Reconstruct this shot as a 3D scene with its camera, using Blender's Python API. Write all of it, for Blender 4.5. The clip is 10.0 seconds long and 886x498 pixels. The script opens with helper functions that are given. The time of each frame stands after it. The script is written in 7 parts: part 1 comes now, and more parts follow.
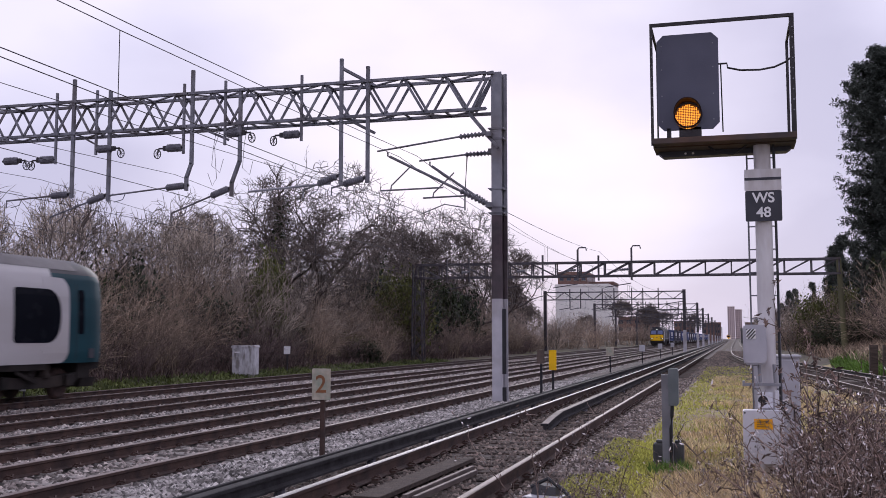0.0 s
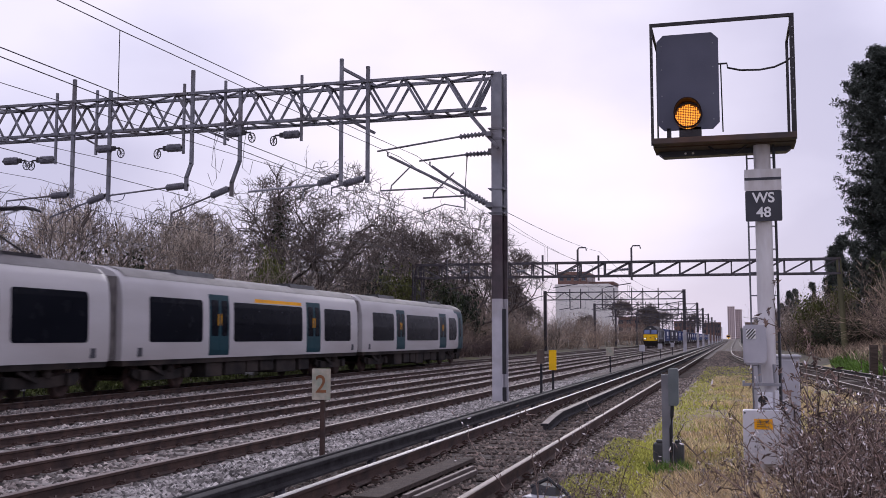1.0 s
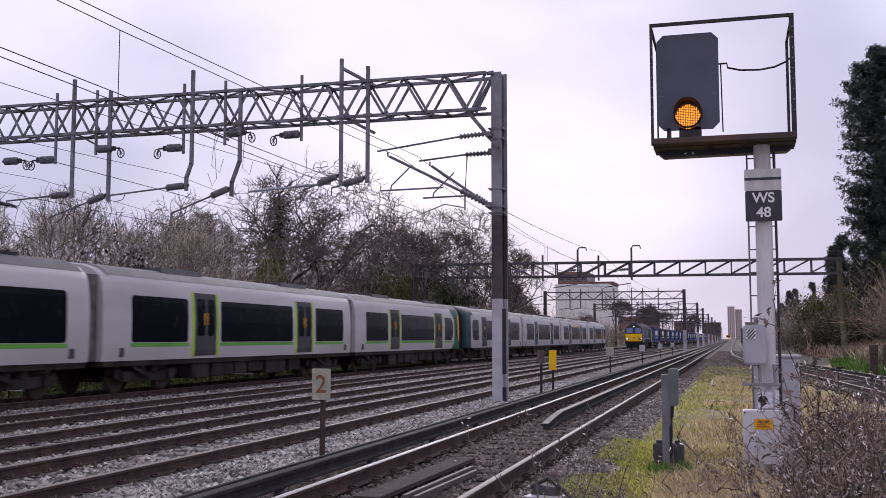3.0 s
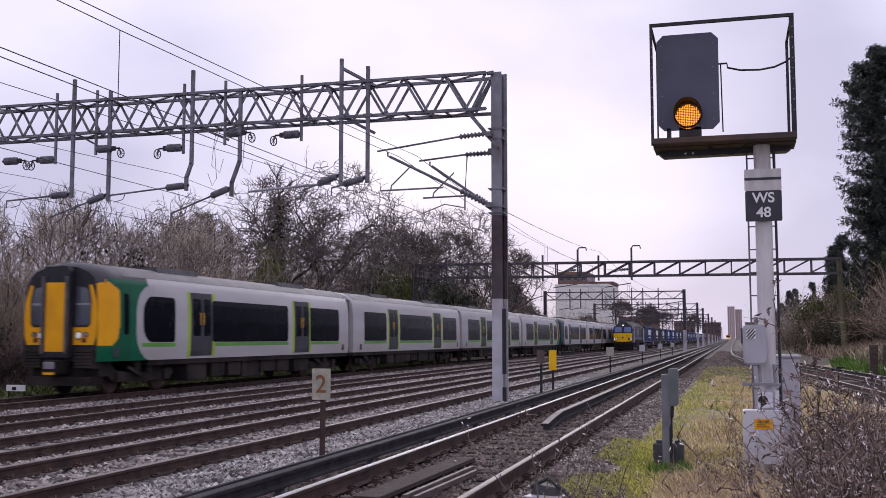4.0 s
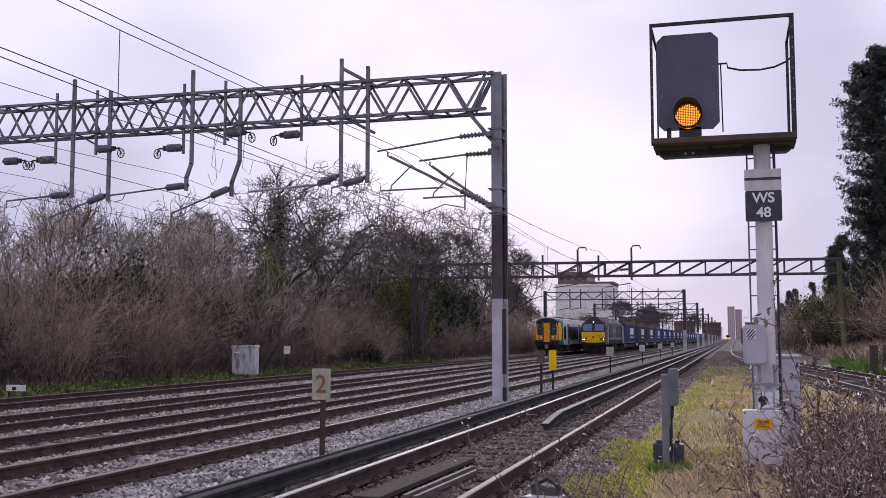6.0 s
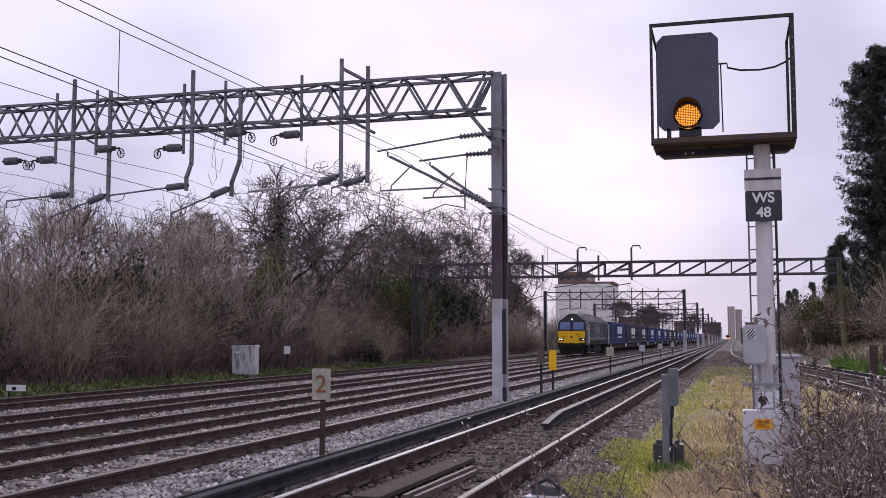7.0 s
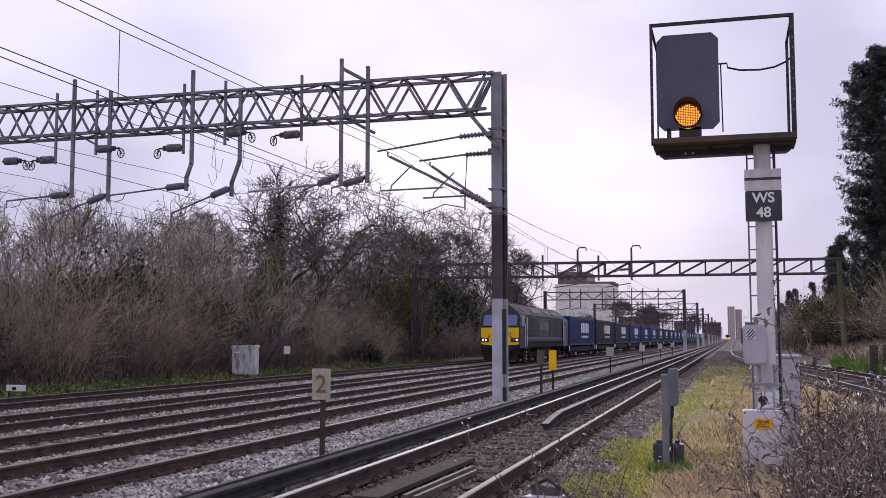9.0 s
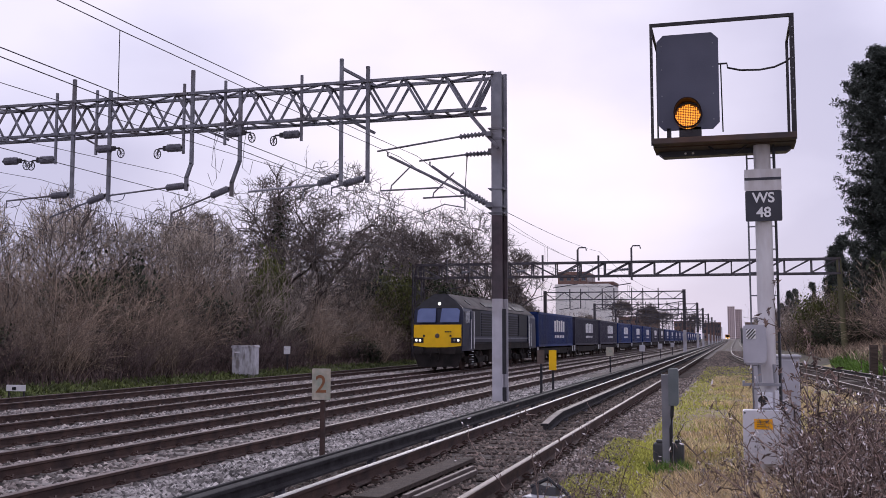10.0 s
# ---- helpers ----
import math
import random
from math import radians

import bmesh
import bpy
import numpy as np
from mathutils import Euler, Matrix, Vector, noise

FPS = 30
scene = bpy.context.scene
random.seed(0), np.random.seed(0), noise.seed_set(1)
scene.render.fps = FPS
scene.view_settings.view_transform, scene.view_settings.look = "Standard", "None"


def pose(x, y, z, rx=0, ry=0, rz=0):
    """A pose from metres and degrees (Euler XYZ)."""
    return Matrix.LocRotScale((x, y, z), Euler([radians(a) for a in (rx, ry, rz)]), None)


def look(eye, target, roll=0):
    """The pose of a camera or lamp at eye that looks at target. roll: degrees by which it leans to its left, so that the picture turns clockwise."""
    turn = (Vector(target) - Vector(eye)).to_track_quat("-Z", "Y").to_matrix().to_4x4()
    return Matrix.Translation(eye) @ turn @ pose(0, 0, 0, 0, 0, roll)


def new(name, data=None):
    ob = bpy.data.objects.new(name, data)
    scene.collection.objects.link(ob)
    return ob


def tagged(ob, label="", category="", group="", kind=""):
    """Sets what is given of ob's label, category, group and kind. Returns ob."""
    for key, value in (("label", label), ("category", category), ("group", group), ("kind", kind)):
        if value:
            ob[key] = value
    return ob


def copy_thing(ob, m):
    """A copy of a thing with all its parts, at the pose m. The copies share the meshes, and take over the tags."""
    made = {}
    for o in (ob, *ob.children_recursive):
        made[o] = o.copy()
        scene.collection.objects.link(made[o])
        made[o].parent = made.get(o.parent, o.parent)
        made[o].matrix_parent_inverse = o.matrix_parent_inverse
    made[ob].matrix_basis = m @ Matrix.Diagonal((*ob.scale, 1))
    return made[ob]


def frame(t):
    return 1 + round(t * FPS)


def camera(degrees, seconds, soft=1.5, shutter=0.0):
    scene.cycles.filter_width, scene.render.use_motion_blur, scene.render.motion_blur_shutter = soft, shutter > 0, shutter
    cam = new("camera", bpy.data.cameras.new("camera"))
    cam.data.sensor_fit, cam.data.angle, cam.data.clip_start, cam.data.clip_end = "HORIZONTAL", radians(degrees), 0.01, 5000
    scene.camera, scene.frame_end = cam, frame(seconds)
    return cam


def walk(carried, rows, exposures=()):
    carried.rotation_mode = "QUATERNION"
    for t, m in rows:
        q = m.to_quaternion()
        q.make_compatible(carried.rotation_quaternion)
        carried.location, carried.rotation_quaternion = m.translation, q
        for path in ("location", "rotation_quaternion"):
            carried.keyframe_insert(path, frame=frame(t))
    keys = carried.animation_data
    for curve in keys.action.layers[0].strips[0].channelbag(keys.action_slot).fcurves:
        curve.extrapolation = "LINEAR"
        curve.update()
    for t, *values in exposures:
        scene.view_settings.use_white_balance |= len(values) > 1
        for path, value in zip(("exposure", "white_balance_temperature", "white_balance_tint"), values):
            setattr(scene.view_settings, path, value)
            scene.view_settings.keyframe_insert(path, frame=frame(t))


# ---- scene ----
import itertools

EYE = (0.0, 0.0, 1.34)
cam = camera(46.45, 10.0, soft=0.55, shutter=0.12)
STAND = pose(*EYE, 94.943, 0, 15.629)
walk(cam, [(0, STAND), (10, STAND)], exposures=[(0, 0.0, 6120, 15), (10, 0.0, 6120, 15)])

# ---- light: bright overcast, the sun a soft glow behind the cloud ----
world = bpy.data.worlds.new("world")
scene.world = world
world.use_nodes = True
wt = world.node_tree
for n in list(wt.nodes):
    wt.nodes.remove(n)
w_out = wt.nodes.new("ShaderNodeOutputWorld")
w_bg = wt.nodes.new("ShaderNodeBackground")
w_sky = wt.nodes.new("ShaderNodeTexSky")
w_sky.sky_type, w_sky.sun_disc = "NISHITA", False
w_sky.sun_elevation, w_sky.sun_rotation = radians(16), radians(-12)
w_sky.dust_density = 2.0
w_co = wt.nodes.new("ShaderNodeTexCoord")
w_map = wt.nodes.new("ShaderNodeMapping")
w_map.inputs["Scale"].default_value = (2.2, 2.2, 4.2)
w_map.inputs["Location"].default_value = (0.35, 0.1, 0.55)
w_noise = wt.nodes.new("ShaderNodeTexNoise")
w_noise.inputs["Scale"].default_value = 1.25
w_noise.inputs["Detail"].default_value = 6
w_noise.inputs["Roughness"].default_value = 0.42
w_ramp = wt.nodes.new("ShaderNodeValToRGB")
w_ramp.color_ramp.elements[0].position, w_ramp.color_ramp.elements[0].color = 0.36, (0.57, 0.55, 0.70, 1)
w_ramp.color_ramp.elements[1].position, w_ramp.color_ramp.elements[1].color = 0.64, (0.91, 0.855, 0.95, 1)
w_mid = w_ramp.color_ramp.elements.new(0.49)
w_mid.color = (0.73, 0.70, 0.85, 1)
# broad brighter patch of cloud round the hidden sun
w_sun = wt.nodes.new("ShaderNodeVectorMath")
w_sun.operation = "DOT_PRODUCT"
SUN_AZ, SUN_EL = 12.0, 16.0
sun_dir = Vector((-math.sin(radians(SUN_AZ)) * math.cos(radians(SUN_EL)), math.cos(radians(SUN_AZ)) * math.cos(radians(SUN_EL)), math.sin(radians(SUN_EL))))
w_sun.inputs[1].default_value = sun_dir
w_norm = wt.nodes.new("ShaderNodeVectorMath")
w_norm.operation = "NORMALIZE"
w_glow = wt.nodes.new("ShaderNodeMapRange")
w_glow.inputs["From Min"].default_value, w_glow.inputs["From Max"].default_value = 0.958, 1.0
w_glow.inputs["To Min"].default_value, w_glow.inputs["To Max"].default_value = 0.0, 0.09
w_glow.interpolation_type = "SMOOTHSTEP"
w_add = wt.nodes.new("ShaderNodeMath")
w_add.operation = "ADD"
w_mul = wt.nodes.new("ShaderNodeMix")
w_mul.data_type = "RGBA"
w_mul.inputs["Factor"].default_value = 0.004
wt.links.new(w_co.outputs["Generated"], w_map.inputs["Vector"])
wt.links.new(w_map.outputs[0], w_noise.inputs["Vector"])
wt.links.new(w_co.outputs["Generated"], w_norm.inputs[0])
wt.links.new(w_norm.outputs[0], w_sun.inputs[0])
wt.links.new(w_sun.outputs["Value"], w_glow.inputs["Value"])
wt.links.new(w_noise.outputs["Fac"], w_add.inputs[0])
wt.links.new(w_glow.outputs[0], w_add.inputs[1])
# the cloud sheet greys towards the horizon and thins overhead
w_sep = wt.nodes.new("ShaderNodeSeparateXYZ")
w_rise = wt.nodes.new("ShaderNodeMapRange")
w_rise.inputs["From Min"].default_value, w_rise.inputs["From Max"].default_value = 0.0, 0.30
w_rise.inputs["To Min"].default_value, w_rise.inputs["To Max"].default_value = -0.16, 0.045
w_add2 = wt.nodes.new("ShaderNodeMath")
w_add2.operation = "ADD"
wt.links.new(w_norm.outputs[0], w_sep.inputs[0])
wt.links.new(w_sep.outputs["Z"], w_rise.inputs["Value"])
wt.links.new(w_add.outputs[0], w_add2.inputs[0])
wt.links.new(w_rise.outputs[0], w_add2.inputs[1])
wt.links.new(w_add2.outputs[0], w_ramp.inputs["Fac"])
wt.links.new(w_ramp.outputs["Color"], w_mul.inputs["A"])
wt.links.new(w_sky.outputs["Color"], w_mul.inputs["B"])
wt.links.new(w_mul.outputs["Result"], w_bg.inputs["Color"])
wt.links.new(w_bg.outputs[0], w_out.inputs["Surface"])
w_bg.inputs["Strength"].default_value = 1.0

sun = new("sun", bpy.data.lights.new("sun", "SUN"))
sun.data.energy, sun.data.angle, sun.data.color = 0.9, radians(25), (1.0, 0.95, 0.9)
sun.matrix_world = look(Vector((0, 0, 30)) + sun_dir * 60, (0, 0, 30))
# ---- materials ----
def material(name, a, b=None, rough=0.8, metal=0.0, scale=8.0, fine=60.0, bump=0.2, stretch=(1, 1, 1), spec=0.4, per_object=0.0, island=0.0, emit=None, strength=0.0, dirt=None, dirt_amount=0.5):
    """Two-scale mottled surface: colours a to b by a coarse noise, grain and bump by a fine one."""
    m = bpy.data.materials.new(name)
    m.use_nodes = True
    nt = m.node_tree
    bsdf = nt.nodes["Principled BSDF"]
    b = b or tuple(c * 0.75 for c in a)
    co = nt.nodes.new("ShaderNodeTexCoord")
    mp = nt.nodes.new("ShaderNodeMapping")
    mp.inputs["Scale"].default_value = stretch
    nt.links.new(co.outputs["Object"], mp.inputs["Vector"])
    n1 = nt.nodes.new("ShaderNodeTexNoise")
    n1.inputs["Scale"].default_value, n1.inputs["Detail"].default_value = scale, 5
    n2 = nt.nodes.new("ShaderNodeTexNoise")
    n2.inputs["Scale"].default_value, n2.inputs["Detail"].default_value = fine, 3
    for n in (n1, n2):
        nt.links.new(mp.outputs[0], n.inputs["Vector"])
    ramp = nt.nodes.new("ShaderNodeValToRGB")
    ramp.color_ramp.elements[0].position, ramp.color_ramp.elements[0].color = 0.35, (*b, 1)
    ramp.color_ramp.elements[1].position, ramp.color_ramp.elements[1].color = 0.65, (*a, 1)
    nt.links.new(n1.outputs["Fac"], ramp.inputs["Fac"])
    col = ramp.outputs["Color"]
    if dirt:
        dn = nt.nodes.new("ShaderNodeTexNoise")
        dn.inputs["Scale"].default_value, dn.inputs["Detail"].default_value = scale * 0.35, 8
        nt.links.new(mp.outputs[0], dn.inputs["Vector"])
        dr = nt.nodes.new("ShaderNodeMapRange")
        dr.inputs["From Min"].default_value, dr.inputs["From Max"].default_value = 0.48, 0.68
        dr.inputs["To Max"].default_value = dirt_amount
        nt.links.new(dn.outputs["Fac"], dr.inputs["Value"])
        dm = nt.nodes.new("ShaderNodeMix")
        dm.data_type = "RGBA"
        dm.inputs["B"].default_value = (*dirt, 1)
        nt.links.new(dr.outputs[0], dm.inputs["Factor"])
        nt.links.new(col, dm.inputs["A"])
        col = dm.outputs["Result"]
    for amount, node, out in ((per_object, "ShaderNodeObjectInfo", "Random"), (island, "ShaderNodeNewGeometry", "Random Per Island")):
        if amount:
            info = nt.nodes.new(node)
            mr = nt.nodes.new("ShaderNodeMapRange")
            mr.inputs["To Min"].default_value, mr.inputs["To Max"].default_value = 1 - amount, 1 + amount
            nt.links.new(info.outputs[out], mr.inputs["Value"])
            mx = nt.nodes.new("ShaderNodeVectorMath")
            mx.operation = "SCALE"
            nt.links.new(col, mx.inputs[0])
            nt.links.new(mr.outputs[0], mx.inputs["Scale"])
            col = mx.outputs[0]
    nt.links.new(col, bsdf.inputs["Base Color"])
    rr = nt.nodes.new("ShaderNodeMapRange")
    rr.inputs["To Min"].default_value, rr.inputs["To Max"].default_value = max(0.03, rough - 0.12), min(1, rough + 0.12)
    nt.links.new(n2.outputs["Fac"], rr.inputs["Value"])
    nt.links.new(rr.outputs[0], bsdf.inputs["Roughness"])
    bsdf.inputs["Metallic"].default_value = metal
    bsdf.inputs["Specular IOR Level"].default_value = spec
    if bump:
        bp = nt.nodes.new("ShaderNodeBump")
        bp.inputs["Strength"].default_value, bp.inputs["Distance"].default_value = bump, 0.02
        nt.links.new(n2.outputs["Fac"], bp.inputs["Height"])
        nt.links.new(bp.outputs[0], bsdf.inputs["Normal"])
    if emit:
        bsdf.inputs["Emission Color"].default_value = (*emit, 1)
        bsdf.inputs["Emission Strength"].default_value = strength
    return m


M = {}
M["ballast"] = material("ballast", (0.20, 0.172, 0.157), (0.05, 0.042, 0.038), 0.9, scale=16, fine=45, bump=0.9, dirt=(0.09, 0.066, 0.053), dirt_amount=0.6)
M["stone"] = material("stone", (0.40, 0.375, 0.36), (0.13, 0.118, 0.112), 0.9, scale=3, fine=40, bump=0.3, island=0.9)
M["stone_rusty"] = material("stone_rusty", (0.18, 0.14, 0.118), (0.08, 0.062, 0.053), 0.9, scale=3, fine=40, bump=0.3, island=0.75)
M["rust"] = material("rust", (0.085, 0.05, 0.04), (0.04, 0.026, 0.024), 0.75, scale=4, fine=70, bump=0.3, spec=0.3)
M["rail_top"] = material("rail_top", (0.34, 0.325, 0.33), (0.24, 0.225, 0.22), 0.5, 0.5, scale=3, fine=50, bump=0.02, stretch=(8, 0.4, 1))
M["rail_worn"] = material("rail_worn", (0.27, 0.22, 0.205), (0.17, 0.135, 0.125), 0.55, 0.2, spec=0.25, scale=3, fine=50, bump=0.05, stretch=(8, 0.4, 1))
M["rail_dull"] = material("rail_dull", (0.17, 0.135, 0.125), (0.10, 0.078, 0.072), 0.65, 0.15, scale=3, fine=50, bump=0.1)
M["conductor"] = material("conductor", (0.05, 0.047, 0.05), (0.028, 0.026, 0.028), 0.8, 0.0, spec=0.15, scale=5, fine=50, bump=0.15)
M["concrete"] = material("concrete", (0.30, 0.28, 0.26), (0.19, 0.17, 0.16), 0.9, scale=5, fine=60, bump=0.35, per_object=0.15)
M["timber"] = material("timber", (0.085, 0.062, 0.05), (0.04, 0.03, 0.026), 0.9, scale=6, fine=40, bump=0.5, stretch=(0.6, 6, 6), per_object=0.3)
M["steel"] = material("steel", (0.24, 0.24, 0.27), (0.13, 0.13, 0.15), 0.6, 0.3, scale=2.5, fine=40, bump=0.12, dirt=(0.10, 0.07, 0.06), dirt_amount=0.6)
M["steel_dark"] = material("steel_dark", (0.055, 0.05, 0.055), (0.03, 0.027, 0.03), 0.65, 0.3, scale=3, fine=40, bump=0.15)
M["steel_mid"] = material("steel_mid", (0.11, 0.102, 0.115), (0.06, 0.054, 0.06), 0.65, 0.2, scale=3, fine=40, bump=0.15, dirt=(0.09, 0.06, 0.05), dirt_amount=0.5)
M["galv"] = material("galv", (0.36, 0.36, 0.39), (0.25, 0.25, 0.28), 0.55, 0.3, scale=2, fine=30, bump=0.1, dirt=(0.16, 0.13, 0.12), dirt_amount=0.4)
M["maroon"] = material("maroon", (0.075, 0.05, 0.06), (0.04, 0.03, 0.036), 0.6, scale=3, fine=40, bump=0.15, dirt=(0.16, 0.14, 0.14), dirt_amount=0.3)
M["mast_white"] = material("mast_white", (0.52, 0.51, 0.55), (0.42, 0.41, 0.45), 0.6, scale=3, fine=40, bump=0.1, dirt=(0.25, 0.2, 0.18), dirt_amount=0.4)
M["insulator"] = material("insulator", (0.17, 0.165, 0.19), (0.10, 0.095, 0.115), 0.4, scale=6, fine=40, bump=0.05)
M["wire"] = material("wire", (0.07, 0.065, 0.08), (0.05, 0.045, 0.055), 0.6, 0.4, scale=2, fine=10, bump=0)
M["post_white"] = material("post_white", (0.70, 0.68, 0.70), (0.58, 0.55, 0.57), 0.65, scale=9, fine=25, bump=0.2, stretch=(1, 1, 0.25), dirt=(0.33, 0.27, 0.22), dirt_amount=0.7)
M["box_white"] = material("box_white", (0.72, 0.71, 0.76), (0.62, 0.61, 0.66), 0.55, scale=3, fine=30, bump=0.08, dirt=(0.4, 0.37, 0.36), dirt_amount=0.4)
M["box_grey"] = material("box_grey", (0.50, 0.49, 0.54), (0.40, 0.39, 0.44), 0.5, scale=3, fine=30, bump=0.08, dirt=(0.30, 0.28, 0.28), dirt_amount=0.35)
M["head_grey"] = material("head_grey", (0.105, 0.107, 0.15), (0.085, 0.087, 0.125), 0.7, scale=2, fine=60, bump=0.06)
M["black"] = material("black", (0.025, 0.024, 0.03), (0.015, 0.015, 0.018), 0.6, scale=4, fine=40, bump=0.1)
M["plate_black"] = material("plate_black", (0.045, 0.045, 0.06), (0.03, 0.03, 0.04), 0.45, scale=3, fine=40, bump=0.04)
M["white"] = material("white", (0.86, 0.85, 0.86), (0.78, 0.77, 0.78), 0.5, scale=4, fine=40, bump=0.03)
M["amber"] = material("amber", (0.6, 0.2, 0.02), (0.5, 0.15, 0.02), 0.4, scale=4, fine=30, bump=0, emit=(1.0, 0.36, 0.03), strength=1.6)
M["headlamp"] = material("headlamp", (0.9, 0.9, 0.8), (0.9, 0.9, 0.8), 0.3, scale=4, fine=30, bump=0, emit=(1.0, 0.93, 0.78), strength=2.2)
M["tail_lamp"] = material("tail_lamp", (0.25, 0.02, 0.02), (0.2, 0.02, 0.02), 0.3, scale=4, fine=30, bump=0)
M["yellow"] = material("yellow", (0.98, 0.46, 0.010), (0.90, 0.40, 0.010), 0.5, spec=0.2, scale=2, fine=30, bump=0.04, dirt=(0.36, 0.17, 0.03), dirt_amount=0.25)
M["warning_yellow"] = material("warning_yellow", (0.98, 0.58, 0.012), (0.90, 0.52, 0.012), 0.5, spec=0.2, scale=2, fine=30, bump=0.04, dirt=(0.40, 0.22, 0.04), dirt_amount=0.3)
M["sign_face"] = material("sign_face", (0.52, 0.46, 0.37), (0.36, 0.32, 0.25), 0.6, scale=10, fine=40, bump=0.1, dirt=(0.12, 0.30, 0.25), dirt_amount=0.45)
M["sign_orange"] = material("sign_orange", (0.26, 0.105, 0.04), (0.18, 0.075, 0.035), 0.6, scale=8, fine=40, bump=0.05)
M["brown_back"] = material("brown_back", (0.14, 0.10, 0.085), (0.09, 0.07, 0.06), 0.7, scale=6, fine=40, bump=0.1)
M["body_grey"] = material("body_grey", (0.54, 0.52, 0.53), (0.46, 0.44, 0.445), 0.45, spec=0.3, scale=0.6, fine=12, bump=0.02, stretch=(1, 0.4, 2), dirt=(0.40, 0.355, 0.33), dirt_amount=0.4)
M["roof_grey"] = material("roof_grey", (0.15, 0.14, 0.15), (0.10, 0.09, 0.10), 0.6, scale=1, fine=20, bump=0.05, dirt=(0.07, 0.058, 0.055), dirt_amount=0.5)
M["glass_dark"] = material("glass_dark", (0.007, 0.008, 0.013), (0.005, 0.006, 0.010), 0.25, scale=0.7, fine=2, bump=0.0, spec=0.04)
M["cab_glass"] = material("cab_glass", (0.11, 0.12, 0.15), (0.06, 0.07, 0.09), 0.1, scale=0.7, fine=2, bump=0.0, spec=0.9)
M["teal"] = material("teal", (0.008, 0.050, 0.066), (0.006, 0.038, 0.052), 0.45, scale=1, fine=20, bump=0.02, spec=0.18)
M["stripe_green"] = material("stripe_green", (0.14, 0.40, 0.05), (0.11, 0.33, 0.045), 0.45, scale=1, fine=20, bump=0.02)
M["green"] = material("green", (0.006, 0.14, 0.065), (0.005, 0.10, 0.048), 0.45, scale=1, fine=20, bump=0.02, spec=0.18)
M["lime"] = material("lime", (0.42, 0.60, 0.07), (0.36, 0.52, 0.06), 0.45, scale=1, fine=20, bump=0.02)
M["door_grey"] = material("door_grey", (0.07, 0.07, 0.082), (0.05, 0.05, 0.062), 0.5, scale=1, fine=20, bump=0.02, spec=0.2)
M["gangway"] = material("gangway", (0.16, 0.145, 0.14), (0.08, 0.07, 0.07), 0.8, scale=3, fine=40, bump=0.2)
M["under"] = material("under", (0.032, 0.027, 0.026), (0.016, 0.014, 0.014), 0.85, spec=0.2, scale=2, fine=20, bump=0.3, dirt=(0.08, 0.06, 0.05), dirt_amount=0.5)
M["loco_blue"] = material("loco_blue", (0.014, 0.018, 0.048), (0.010, 0.012, 0.034), 0.42, spec=0.35, scale=1.2, fine=20, bump=0.03, dirt=(0.04, 0.035, 0.036), dirt_amount=0.4)
M["loco_roof"] = material("loco_roof", (0.10, 0.088, 0.092), (0.055, 0.048, 0.05), 0.8, spec=0.12, scale=1, fine=20, bump=0.08, dirt=(0.17, 0.15, 0.145), dirt_amount=0.45)
M["box_blue"] = material("box_blue", (0.018, 0.043, 0.18), (0.014, 0.034, 0.14), 0.5, spec=0.2, scale=1, fine=20, bump=0.05, per_object=0.25, dirt=(0.04, 0.04, 0.07), dirt_amount=0.5)
M["box_slate"] = material("box_slate", (0.052, 0.048, 0.075), (0.04, 0.037, 0.058), 0.55, spec=0.2, scale=1, fine=20, bump=0.05, per_object=0.2)
M["brick"] = material("brick", (0.21, 0.125, 0.10), (0.145, 0.088, 0.073), 0.85, scale=1, fine=8, bump=0.2)
# red brick paled towards pink: distance haze put into the colour
M["brick_hazed"] = material("brick_hazed", (0.60, 0.48, 0.47), (0.52, 0.41, 0.40), 0.85, scale=0.2, fine=2, bump=0.1)
M["render_white"] = material("render_white", (0.86, 0.83, 0.79), (0.78, 0.75, 0.71), 0.8, scale=0.15, fine=2, bump=0.1, dirt=(0.55, 0.51, 0.47), dirt_amount=0.3)
M["roof_tile"] = material("roof_tile", (0.13, 0.08, 0.07), (0.08, 0.055, 0.05), 0.85, scale=1, fine=8, bump=0.3)
M["window_far"] = material("window_far", (0.05, 0.055, 0.07), (0.03, 0.035, 0.05), 0.2, scale=1, fine=5, bump=0)
M["bark"] = material("bark", (0.12, 0.098, 0.085), (0.055, 0.044, 0.04), 0.9, scale=3, fine=25, bump=0.5, per_object=0.25)
M["twig_grey"] = material("twig_grey", (0.42, 0.355, 0.29), (0.16, 0.13, 0.11), 0.9, scale=0.5, fine=10, bump=0, island=0.6, per_object=0.25)
M["twig_brown"] = material("twig_brown", (0.44, 0.335, 0.245), (0.15, 0.11, 0.085), 0.9, scale=0.5, fine=10, bump=0, island=0.7, per_object=0.3)
M["twig_dark"] = material("twig_dark", (0.17, 0.12, 0.108), (0.055, 0.038, 0.037), 0.9, scale=3, fine=10, bump=0, island=0.65)
M["stem_brown"] = material("stem_brown", (0.34, 0.25, 0.215), (0.045, 0.031, 0.030), 0.85, scale=4, fine=12, bump=0, island=0.7)
M["leaf_dark"] = material("leaf_dark", (0.035, 0.05, 0.024), (0.018, 0.026, 0.014), 0.7, scale=1, fine=10, bump=0, island=0.5)
M["leaf_conifer"] = material("leaf_conifer", (0.095, 0.108, 0.092), (0.042, 0.050, 0.043), 0.85, scale=1.0, fine=10, bump=0, island=0.55, spec=0.2)
